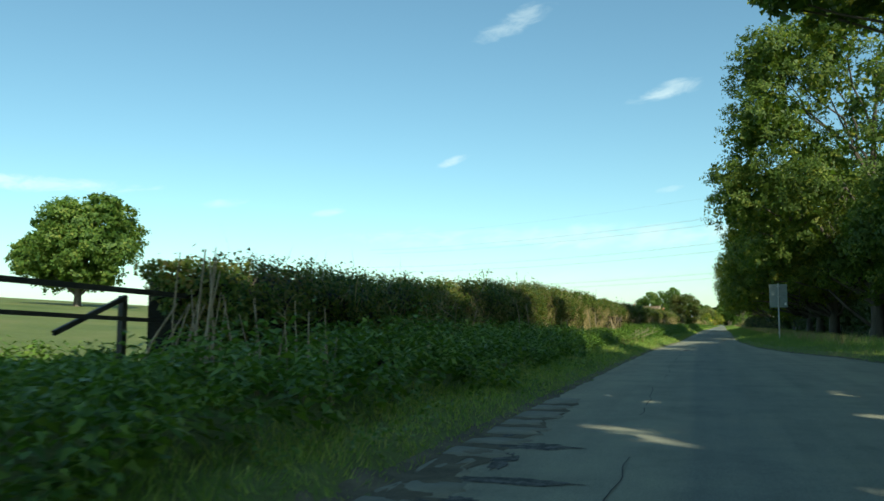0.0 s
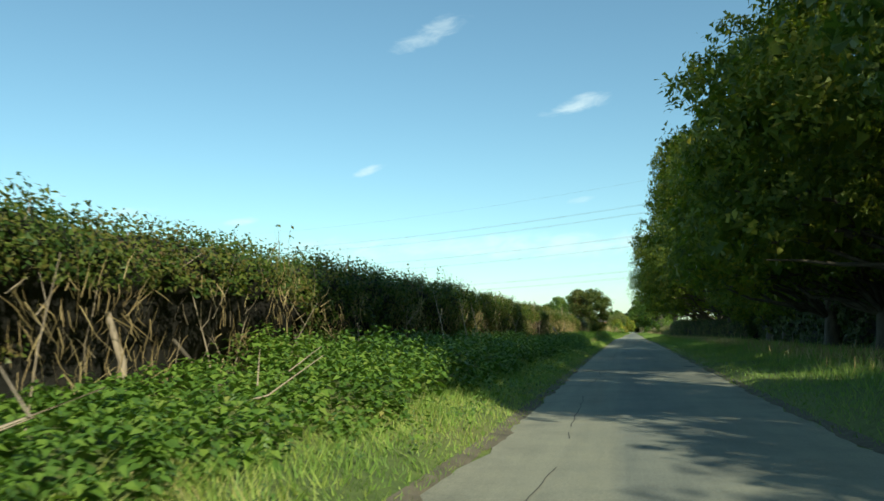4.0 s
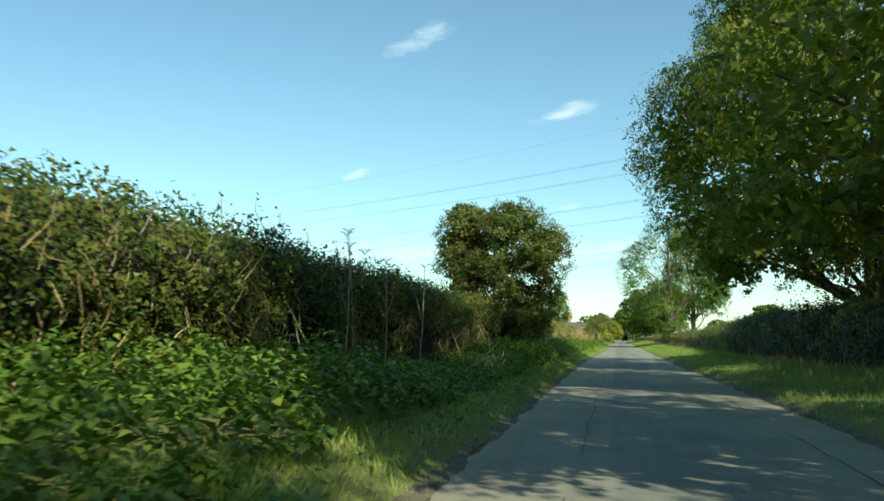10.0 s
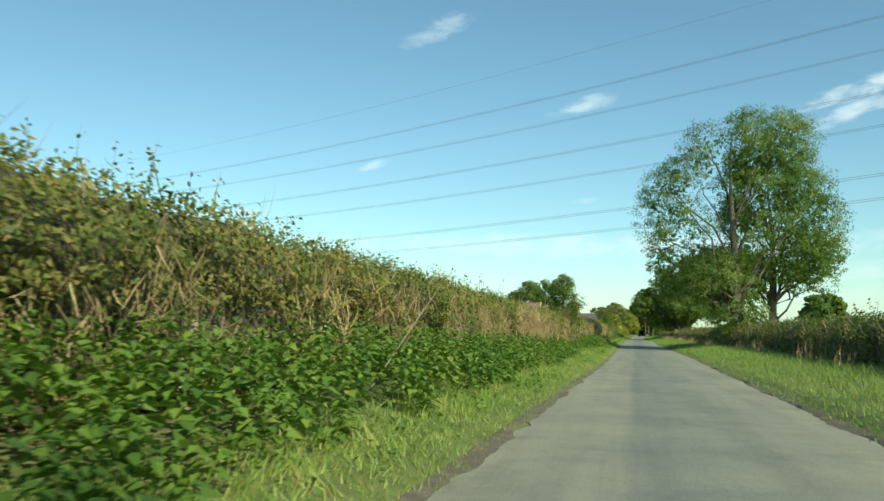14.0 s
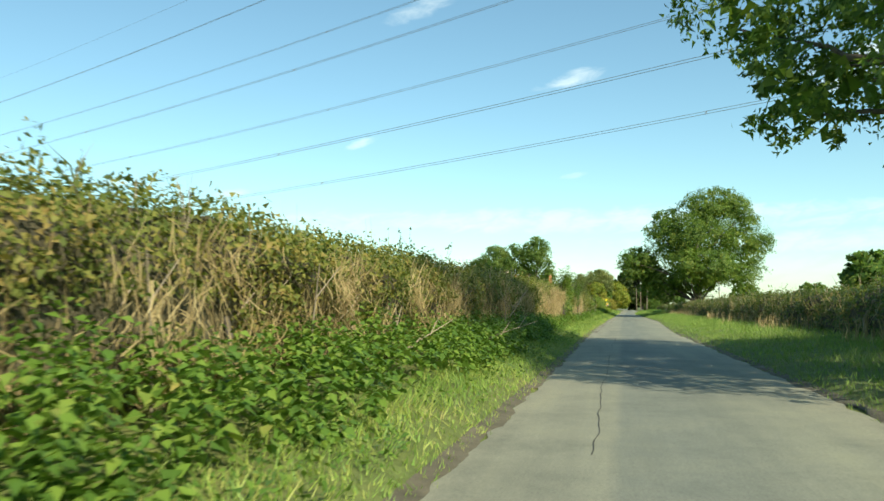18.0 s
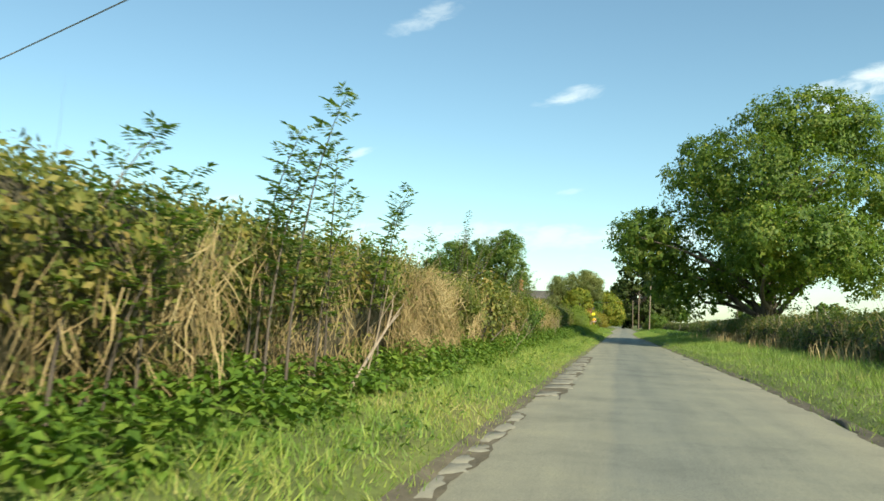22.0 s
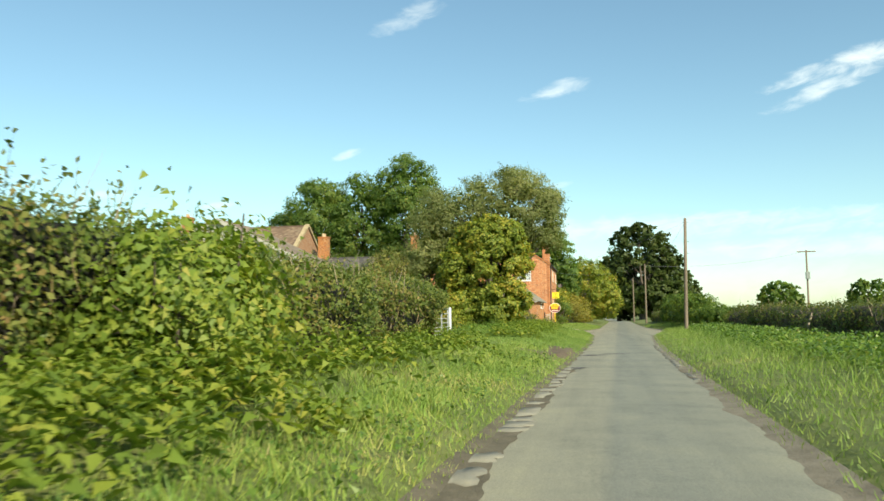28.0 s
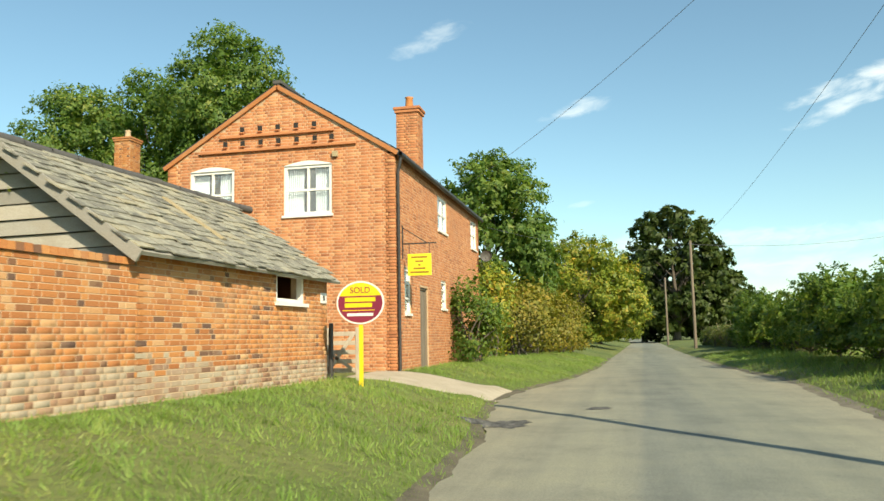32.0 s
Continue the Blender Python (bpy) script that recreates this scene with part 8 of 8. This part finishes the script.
keep = lump(y, e * 1.5, 1.3, 28) > -0.55
p = verge_points(y[keep], e[keep], -1)
p[:, 2] += RNG.uniform(0.05, 0.42, len(p)) * (1 + 0.5 * lump(p[:, 0], p[:, 1], 0.8, 29)) * smooth(1.8, 3.2, e[keep])
v, f, nn = leaves(RNG, p, 0.075, 0.5, 0.3, np.tile([[0.2, -0.2, 0.8]], (len(p), 1)), 0.6, True, 0.3)
tagged(new("weeds", mesh_np("weeds", v, f, M_NETTLE, normals=nn)), "lush low weeds below the ivy-clad tree", "weeds", kind="stuff")
# bleached stalks combed over before the yard wall
y, e = scatter_left(407.5, 414, 2.4, 5.2, 60)
p = verge_points(y, e, -1)
v, f = stems(RNG, p, p + np.stack([RNG.uniform(0.0, 0.5, len(p)), RNG.uniform(-0.5, 0.2, len(p)), RNG.uniform(0.1, 0.65, len(p))], 1), 0.008)
tagged(new("dry_grass", mesh_np("dry_grass", v, f, M_STRAW)), "bleached grass stalks combed over before the yard wall", "grass", kind="stuff")
# clump of weeds and straw on the far verge
y, e = scatter_left(40, 160, 2.4, 5.5, 15)
keep = lump(y, e, 4.0, 2) > -0.3
p = verge_points(y[keep], e[keep], 1)
v, f = stems(RNG, p, p + np.stack([RNG.normal(size=len(p)) * 0.12, RNG.normal(size=len(p)) * 0.12, RNG.uniform(0.2, 0.5, len(p))], 1), 0.016)
tagged(new("dry_grass", mesh_np("dry_grass", v, f, M_STRAW)), "tall straw-coloured grass under the roadside trees", "grass", kind="stuff")
y, e = scatter_left(196, 344, 2.9, 4.6, 30)
keep = lump(y, e, 3.0, 2) > 0.2
p = verge_points(y[keep], e[keep], 1)
v, f = stems(RNG, p, p + np.stack([RNG.normal(size=len(p)) * 0.12, RNG.normal(size=len(p)) * 0.12, RNG.uniform(0.25, 0.8, len(p))], 1), 0.022)
tagged(new("dry_grass", mesh_np("dry_grass", v, f, M_STRAW)), "dry stalks before the far hedge", "grass", kind="stuff")
y, e = scatter_left(346, 415, 2.2, 4.6, 150)
p = verge_points(y, e, 1)
p[:, 2] += RNG.uniform(0.0, 0.36, len(p)) * (1 + 0.4 * lump(p[:, 0], p[:, 1], 1.4))
v, f = leaves(RNG, p, 0.12, 0.55, 0.4, np.tile([[-0.2, 0, 0.8]], (len(p), 1)), 0.6, True)
tagged(new("weeds", mesh_np("weeds", v, f, M_NETTLE)), "lush weeds and nettles on the far verge", "weeds", kind="stuff")

lists = []
for y0, y1, e0, e1, per in ((37, 46, 1.0, 3.2, 60), (64, 76, 1.6, 3.6, 25), (117.5, 123.5, 1.0, 3.2, 55), (346, 352, 1.6, 3.6, 60), (200, 208, 1.4, 2.6, 40), (266, 276, 1.2, 2.4, 40)):
    y, e = scatter_left(y0, y1, e0, e1, per)
    keep = lump(y, e * 1.4, 0.9, 30) > -0.1
    p = verge_points(y[keep], e[keep], -1)
    m = len(p)
    lists.append(stems(RNG, p, p + np.stack([RNG.normal(size=m) * 0.2, RNG.normal(size=m) * 0.2, RNG.uniform(0.15, 0.6, m)], 1), 0.008))
tagged(new("dry_grass", mesh_np("dry_grass", *gather(lists), M_STRAW)), "bleached dead grass among the weeds of the near verge", "grass", kind="stuff")
# pale dead stalks leaning before the hedge
rng = np.random.default_rng(31)
for k in range(110):
    y = float(rng.uniform(6, 330))
    e = float(-HEDGE_D(y) + ledge(y)) - rng.uniform(-0.1, 0.9)
    x = float(mid(y) + ledge(y) - e)
    g = float(ground_z(x, y))
    ln = rng.uniform(0.9, 1.9)
    lean = rng.normal(size=2) * 0.35
    tip = Vector((x + lean[0] * ln, y + lean[1] * ln, g + ln * 0.9))
    m_ = (Vector((x, y, g)) + tip) / 2 + Vector(rng.normal(size=3)) * 0.05
    st = thing("dead_stalk", (x, y, g), "pale dead stalk leaning against the hedge", "stalk", "dead stalks")
    r = rng.uniform(0.008, 0.018)
    v, f = tube([(x, y, g - 0.05), m_, tip], [r, r * 0.8, r * 0.4], 5)
    put("stem", mesh_np("stem", v, f, M_TWIG, True), st)
    q = m_.lerp(tip, 0.4)
    v, f = tube([q, q + Vector((rng.normal() * 0.2, rng.normal() * 0.2, 0.35))], [r * 0.6, r * 0.3], 4)
    put("side_shoot", mesh_np("side_shoot", v, f, M_TWIG, True), st)

# sheaf of pale dead stems at the end of the hedge
sheaf = thing("stem_sheaf", (-5.5, 8.8, 0.35), "sheaf of pale dead stems leaning at the hedge end", "dead stems")
for k in range(30):
    fan = k < 14
    x, y = (-6.0 + rng.normal() * 0.12, 8.2 + rng.normal() * 0.1) if fan else (-4.95 + rng.normal() * 0.45, 8.6 + rng.normal() * 0.12)
    g = float(ground_z(x, y))
    ln = rng.uniform(1.0, 1.8) * (1.0 if fan else 0.7)
    tip = Vector((x + rng.normal() * (0.30 if fan else 0.12), y + rng.normal() * 0.15 - 0.1, g + ln))
    if k in (3, 4, 5, 6, 7):
        tip = Vector((x, y, g + 1.1))
        x -= 0.25 + 0.13 * (k - 3)
    r = rng.uniform(0.012, 0.026) * (1 if fan else 0.75)
    v, f = tube([(x, y, g - 0.05), (Vector((x, y, g)) + tip) / 2 + Vector(rng.normal(size=3)) * 0.05, tip], [r, r * 0.8, r * 0.4], 5)
    put("stem", mesh_np("stem", v, f, M_TWIG, True), sheaf)
# cut branches lying on the weeds
for k, (y, dd, ln) in enumerate(((44, -3.6, 1.9), (45.5, -3.9, 1.5), (47.5, -3.5, 2.2), (52, -3.9, 1.6), (56, -4.2, 2.0), (90, -3.9, 1.8), (143.5, -3.7, 1.6), (144.5, -3.3, 1.3), (146, -3.8, 2.0), (238, -3.2, 1.8), (244, -3.1, 2.2), (404.5, -4.2, 1.2))):
    x = float(mid(y) + dd)
    g = float(ground_z(x, y)) + 0.38
    br = thing("cut_branch", (x, y, g), "long pale cut branch lying across the weeds", "branch", "cut branches")
    an = rng.uniform(0.5, 1.3)
    a, b = Vector((x, y, g - 0.25)), Vector((x + math.cos(an) * ln * 0.7, y + math.sin(an) * ln, g + rng.uniform(0.1, 0.6)))
    v, f = tube([a, a.lerp(b, 0.5) + Vector(rng.normal(size=3)) * 0.08, b], [0.013, 0.011, 0.005], 5)
    put("stem", mesh_np("stem", v, f, M_TWIG, True), br)
    for t in (0.45, 0.7):
        q = a.lerp(b, t)
        v, f = tube([q, q + Vector((rng.normal() * 0.25, 0.3, rng.uniform(0.1, 0.4)))], [0.01, 0.004], 4)
        put("side_shoot", mesh_np("side_shoot", v, f, M_TWIG, True), br)


def sapling(x, y, h, r, ns, mat, label, seed, compound=True, lean=(0.25, 0.1), group="saplings"):
    """Shoots that stand out of the hedge. compound: opposite feathered ash leaves, else single leaves along arching sprays."""
    rng = np.random.default_rng(seed)
    g = float(ground_z(x, y))
    root = thing("sapling", (x, y, g), label, "sapling", group)
    lists, lv = [], []

    def leaflet(base, ax, nrm, ln, wd):
        side_ = ax.cross(nrm).normalized()
        m_ = base + ax * ln * 0.42 + nrm * ln * 0.05
        lv.append((base, m_ + side_ * wd, base + ax * ln - Vector((0, 0, ln * 0.12)), m_ - side_ * wd))

    for k in range(ns):
        a = Vector((x + rng.normal() * 0.12, y + rng.normal() * 0.22, g))
        hgt = h * (1.0 if k == 0 else rng.uniform(0.66, 0.98))
        away = Vector((lean[0] + rng.normal() * r * 0.5, lean[1] + rng.normal() * r, 0))

        def along(t, a=a, away=away, hgt=hgt):
            return a + away * t ** 2.0 + Vector((0, 0, hgt * (1.3 * t - 0.3 * t * t)))
        lists.append(tube([along(t / 8) for t in range(9)], [0.018, 0.017, 0.015, 0.013, 0.011, 0.009, 0.007, 0.005, 0.003], 5))
        nodes = int(hgt * (6 if compound else 24))
        for q in range(nodes):
            t = 0.3 + 0.7 * (q + 0.5) / nodes
            c = along(t)
            an = q * math.pi / 2 + rng.normal() * 0.3 if compound else q * 2.4 + rng.normal() * 0.4
            for sgn in ((1, -1) if compound else (1,)):
                out = Vector((math.cos(an) * sgn, math.sin(an) * sgn, 0.45 + 0.5 * t)).normalized()
                if not compound:
                    out = Vector((math.cos(an), math.sin(an), 0.2)).normalized()
                    leaflet(c + out * 0.02, out, Vector((rng.normal() * 0.4, rng.normal() * 0.4, 1)).normalized(), rng.uniform(0.08, 0.135), 0.032)
                    continue
                ln = rng.uniform(0.2, 0.34) * (1.1 - 0.35 * t)
                for i in range(5):
                    w = (i + 1) / 5
                    pt = c + out * ln * w - Vector((0, 0, 0.3 * ln * w * w))
                    flat = out.cross(Vector((0, 0, 1))).normalized()
                    for s2 in (1, -1):
                        ax = (flat * s2 * (1 if i < 4 else 0.35) + out * (0.45 if i < 4 else 1.0) - Vector((0, 0, 0.25))).normalized()
                        leaflet(pt, ax, Vector((rng.normal() * 0.3, rng.normal() * 0.3, 1)).normalized(), 0.105 * rng.uniform(0.8, 1.15), 0.021)
    v, f = gather(lists)
    put("shootwork", mesh_np("shootwork", v, f, M_BARK, True), root, kind="stuff")
    v = np.array([tuple(q) for w in lv for q in w])
    i = np.arange(len(lv))[:, None] * 4
    put("foliage", mesh_np("foliage", v, np.concatenate([i + [0, 2, 1], i + [0, 3, 2]], 1).reshape(-1, 3), mat), root, kind="stuff")


ASHES = ((160.5, 0.5, 2.9, 0.25, 3), (222.6, 0.3, 3.2, 0.5, 8), (225.0, 0.2, 2.7, 0.5, 6), (275.6, 0.7, 3.35, 0.3, 10), (277.6, 0.6, 2.9, 0.5, 14), (280.0, 0.6, 3.1, 0.4, 14), (282.0, 0.4, 2.9, 0.5, 8), (285.2, 0.5, 2.35, 0.4, 3), (287.7, 0.6, 3.1, 0.4, 4), (289.2, 0.6, 2.9, 0.5, 3), (291.2, 0.6, 2.8, 0.5, 2), (296.4, 0.2, 2.6, 0.6, 4), (316.5, 0.1, 2.8, 0.6, 4))
for k, (y, dd, h, r, ns) in enumerate(ASHES):
    sapling(float(mid(y) + HEDGE_D(y) + dd - 0.3), y, h, r, ns, M_ASHLEAF if k in (1, 2) else M_OAKLEAF, "young ash sapling with feathered leaves growing out of the hedge", 100 + k, True, (0.7, 1.0) if k in (1, 2) else (0.25, 0.1))
for k, (y, h, r, ns) in enumerate(((121.5, 3.1, 0.3, 4), (300.4, 3.9, 0.75, 11), (302.0, 3.5, 0.8, 9), (304.6, 3.0, 0.7, 7), (309.6, 3.0, 0.6, 10), (312.2, 3.1, 0.6, 14), (313.6, 2.8, 0.6, 10), (331.5, 3.0, 0.8, 6), (353.6, 2.7, 0.7, 6))):
    sapling(float(mid(y) + HEDGE_D(y) - 0.25), y, h, r, ns, M_RHEDGE, "arching shoots with small leaves rising above the hedge", 130 + k, False, (0.4, 1.0) if 299 < y < 320 else (0.3, 0.45), "arching shoots")

for k, (y, dd, ry, h) in enumerate(((358.6, 0.7, 2.2, 2.6), (368.2, 0.5, 1.7, 2.1))):
    shrub("elder_bush", float(mid(y) + HEDGE_D(y) + dd), y, 0.9, ry, h, 10000, 0.10, M_YELLOWGREEN, "light green elder bush bulging out of the bramble hedge", 241 + k, "elder bushes")
shrub("hazel_bush", float(mid(311.6) + HEDGE_D(311.6) + 0.1), 311.6, 0.7, 1.1, 2.1, 5200, 0.10, M_BIGOAK, "dark broad-leaved hazel bush in the hedge", 240)
for k, (y, h) in enumerate(((276.2, 2.8), (279.0, 2.6), (223.3, 2.3), (302, 2.6))):
    shrub("young_ash", float(mid(y) + HEDGE_D(y) + 0.1), y, 0.75, 1.3, h, 3600, 0.11, M_BIGOAK if y > 270 and y < 290 else M_BLEACHED, "leafy young ash bush in the face of the hedge", 230 + k, "young ash bushes")
# heaps of dead grass hanging down the face of the hedge
for k, (y0, y1) in enumerate(((268.8, 274.4), (293.5, 297.0), (203.0, 207.5), (118.6, 123.2))):
    rng = np.random.default_rng(250 + k)
    n = int((y1 - y0) * (260 if y1 < 130 else 700))
    y = rng.uniform(y0, y1, n)
    p, nn = hedge_profile(rng.uniform(0.02, 0.3 if y1 < 130 else 0.52, n), y, HEDGE_D, HEDGE_H, 1.3, -1)
    a = p + nn * rng.uniform(0.05, 0.22, (n, 1))
    b = a + np.stack([rng.uniform(-0.05, 0.3, n), rng.normal(size=n) * 0.3, rng.uniform(-0.55, 0.35, n)], 1)
    hp = thing("dead_grass_heap", (float(mid((y0 + y1) / 2) + HEDGE_D((y0 + y1) / 2)), (y0 + y1) / 2, 0.4), "heap of matted straw-coloured dead grass over the hedge face", "dead grass", "dead grass heaps")
    v, f = stems(rng, a, b, 0.007)
    put("straw", mesh_np("straw", v, f, M_STRAW), hp, kind="stuff")
rng = np.random.default_rng(262)
n = 900
a = np.stack([rng.normal(size=n) * 0.75 - 4.6, rng.normal(size=n) * 0.35 + 399.0, rng.uniform(0.4, 1.5, n)], 1)
b = a + np.stack([rng.normal(size=n) * 0.2, rng.normal(size=n) * 0.2, rng.uniform(-0.5, 0.5, n)], 1)
b[:, 2] = np.maximum(b[:, 2], 0.35)
hp = thing("dead_grass_heap", (-4.6, 399.0, 0.5), "tangle of pale dead stems below the willow scrub", "dead grass", "dead grass heaps")
put("straw", mesh_np("straw", *stems(rng, a, b, 0.010), M_STRAW), hp, kind="stuff")
# long forked branches leaning on the hedge
for base, tips, r in (((-3.7, 96.5, 0.45), ((-5.2, 100.6, 2.0), (-5.1, 99.6, 1.55), (-5.0, 101.6, 1.75)), 0.034),
                      ((-2.8, 206.2, 0.35), ((-2.95, 207.6, 1.75), (-3.0, 208.2, 1.5)), 0.022),
                      ((-0.6, 289.5, 0.5), ((-0.85, 293.2, 1.6), (-0.75, 291.9, 1.6), (-0.8, 292.6, 1.35)), 0.027)):
    br = thing("leaning_branch", base, "long pale forked branch leaning against the hedge", "branch", "leaning branches")
    a = Vector(base)
    fork = a.lerp(Vector(tips[0]), 0.5) + Vector((0.04, 0, 0.06))
    v, f = tube([a - Vector((0, 0, 0.1)), a.lerp(fork, 0.5) + Vector((0, 0, -0.03)), fork], [r, r * 0.85, r * 0.7], 7)
    put("stem", mesh_np("stem", v, f, M_TWIG, True), br)
    for t in tips:
        b = Vector(t)
        v, f = tube([fork, fork.lerp(b, 0.5) + Vector((0.03, 0, 0.05)), b], [r * 0.66, r * 0.45, r * 0.15], 6)
        put("fork", mesh_np("fork", v, f, M_TWIG, True), br)
# thin pale stems that lean out of the weeds, some forked
rng = np.random.default_rng(290)
for base, tip in (((-1.85, 257.0, 0.75), (-2.0, 257.6, 2.75)), ((-1.75, 252.9, 0.6), (-2.0, 254.1, 2.2)), ((-1.2, 250.6, 0.4), (-1.8, 255.6, 1.1)), ((-0.35, 320.3, 0.5), (-0.6, 321.6, 1.45)), ((-0.3, 320.9, 0.5), (-0.7, 321.2, 1.6)),
                  ((-0.3, 326.4, 0.5), (-0.6, 327.6, 1.75)), ((-0.35, 326.9, 0.5), (-0.5, 328.2, 1.6)), ((-0.2, 332.0, 0.5), (-0.45, 333.4, 1.6)), ((-0.2, 332.4, 0.5), (-0.6, 334.8, 1.5)), ((-5.3, 22.8, 0.5), (-5.5, 23.2, 2.0)),
                  ((-5.2, 24.0, 0.5), (-5.5, 24.6, 1.9)), ((-5.0, 38.0, 0.5), (-5.4, 39.8, 1.9)), ((-4.4, 66.5, 0.6), (-5.0, 67.6, 2.3)), ((-4.3, 69.2, 0.6), (-4.9, 70.4, 2.2)), ((-4.2, 71.0, 0.6), (-4.8, 71.6, 2.1)), ((-4.0, 112.5, 0.6), (-4.4, 114.6, 1.2))):
    a, b = Vector(base), Vector(tip)
    a.z = float(ground_z(a.x, a.y))
    st = thing("dead_stalk", a, "thin pale dead stalk leaning out of the weeds", "stalk", "leaning stalks")
    m_ = a.lerp(b, 0.55) + Vector(rng.normal(size=3)) * 0.05
    put("stem", mesh_np("stem", *tube([a - Vector((0, 0, 0.05)), m_, b], [0.013, 0.011, 0.005], 6), M_TWIG, True), st)
    for q in range(2):
        c = m_.lerp(b, rng.uniform(0.1, 0.7))
        put("side_shoot", mesh_np("side_shoot", *tube([c, c + Vector((rng.normal() * 0.12, rng.normal() * 0.18, rng.uniform(0.15, 0.4)))], [0.007, 0.003], 5), M_TWIG, True), st)
# dead hogweed with umbels
for k, (x, y, h) in enumerate(((-4.2, 136.3, 2.35), (-4.3, 137.2, 2.6), (-4.1, 138.4, 2.3), (-4.0, 140.6, 2.4))):
    rng = np.random.default_rng(270 + k)
    g = float(ground_z(x, y))
    hw = thing("dead_hogweed", (x, y, g), "tall dried hogweed stalk with bare umbels", "stalk", "dead hogweed")
    top = Vector((x + rng.normal() * 0.12, y + rng.normal() * 0.2, g + h))
    foot = Vector((x, y, g - 0.05))
    put("stem", mesh_np("stem", *tube([foot, foot.lerp(top, 0.5) + Vector((0.03, 0, 0)), top], [0.014, 0.011, 0.006], 6), M_TWIG, True), hw)
    heads = [(foot.lerp(top, 0.82), top)]
    for q in range(3):
        c = foot.lerp(top, 0.55 + 0.12 * q)
        heads.append((c, c + Vector((rng.normal() * 0.22, rng.normal() * 0.3, rng.uniform(0.35, 0.6)))))
    for a, b in heads:
        rays = [tube([a, b], [0.006, 0.004], 4)] if b is not top else []
        for q in range(11):
            an = q * 2 * math.pi / 11
            rays.append(tube([b, b + Vector((math.cos(an) * 0.05, math.sin(an) * 0.05, 0.06)), b + Vector((math.cos(an) * 0.11, math.sin(an) * 0.11, 0.09))], [0.003, 0.003, 0.006], 4))
        put("umbel", mesh_np("umbel", *gather(rays), M_TWIG), hw)
# bushes round the cottage and beyond
shrub("bush", 1.15, 433.6, 0.75, 0.9, 2.7, 3500, 0.13, M_OAKLEAF, "tall green bush against the cottage wall", 41)
shrub("climber", 0.8, 439.2, 0.5, 0.9, 4.6, 4000, 0.14, M_IVY, "ivy climbing the end of the cottage", 42)
for k, (x, y) in enumerate(((1.5, 441.5), (1.8, 444.5), (2.1, 447.5), (2.4, 450.5), (2.6, 453.5))):
    shrub("beech_bush", x, y, 1.3, 1.9, 3.0, 3000, 0.16, M_YELLOW, "yellowing garden hedge bush past the cottage", 43 + k, "yellowing bushes")
for k, (x, y, h) in enumerate(((13.0, 420.5, 1.5), (13.0, 425.5, 1.9), (12.9, 430.6, 2.9), (12.8, 435.0, 2.4), (12.8, 439.0, 3.3), (13.2, 445, 2.7), (13.0, 452, 3.2), (13.6, 460, 3.6))):
    tree("thicket_bush", x, y, h, 0.4, 0.07, [(0, 0, h * 0.55, 1.6, 2.4, h * 0.43), (0, 0, h * 0.24, 1.7, 2.6, h * 0.25), (0.2, 1.4, h * 0.42, 1.2, 1.4, h * 0.34)], 6000, 0.13, M_BIGOAK, "rounded dark thicket bush on the far verge", "thicket bushes", seed=155 + k, category="bush", ratio=0.6, fill=0.5, billow=0.6)
shrub("bramble", -3.6, 399.4, 1.7, 1.2, 1.5, 6000, 0.10, M_IVY, "sprawling bramble below the ivy-clad tree", 62)
shrub("bramble", -2.0, 408.4, 1.8, 2.6, 1.5, 14000, 0.075, M_BLEACHED, "russet bramble heaped against the yard wall", 63)
shrub("bramble", -4.5, 409.6, 2.5, 2.2, 1.9, 14000, 0.075, M_BLEACHED, "russet bramble heaped against the yard wall", 64)
shrub("barn_ivy", -2.75, 417.75, 0.42, 0.32, 3.7, 2600, 0.10, M_IVY, "ivy climbing the boarded gable of the barn", 65)

# ---- far trees and hedgerows ----
for k, (x, y, h, r) in enumerate(((52, 395, 12.5, 5.0), (78, 700, 14, 8), (118, 720, 15, 8), (150, 730, 12, 7), (-60, 480, 16, 8), (-75, 470, 15, 8), (-8, 600, 15, 9), (30, 640, 14, 9), (-45, 620, 15, 9))):
    tree("far_tree", x, y, h, 2, 0.4, [(0, 0, h * 0.58, r, r, h * 0.38), (r * 0.5, 0, h * 0.4, r * 0.7, r * 0.7, h * 0.28), (-r * 0.5, 0, h * 0.4, r * 0.7, r * 0.7, h * 0.28)], 3400, 1.15, M_OAKLEAF, "distant leafy tree in a field", "far trees", seed=120 + k, ratio=0.7, fill=0.2)
FH = [((30, 560), (330, 620)), ((60, 690), (420, 760)), ((-420, 640), (-20, 600))]
for k, (a, b) in enumerate(FH):
    rng = np.random.default_rng(140 + k)
    t = rng.uniform(0, 1, 4000)
    c = np.array(a) + (np.array(b) - np.array(a)) * t[:, None]
    c = c + rng.normal(size=c.shape) * 0.6
    hgt = 2.2 + 1.2 * lump(c[:, 0], c[:, 1], 9.0)
    p = np.stack([c[:, 0], c[:, 1], ground_z(c[:, 0], c[:, 1]) + rng.uniform(0, 1, len(t)) * hgt], 1)
    v, f = leaves(rng, p, 1.1, 0.7, 0.2, far_off=True)
    tagged(new("distant_hedgerow", mesh_np("distant_hedgerow", v, f, M_RHEDGE)), "distant hedgerow between fields", "hedgerow", kind="stuff")
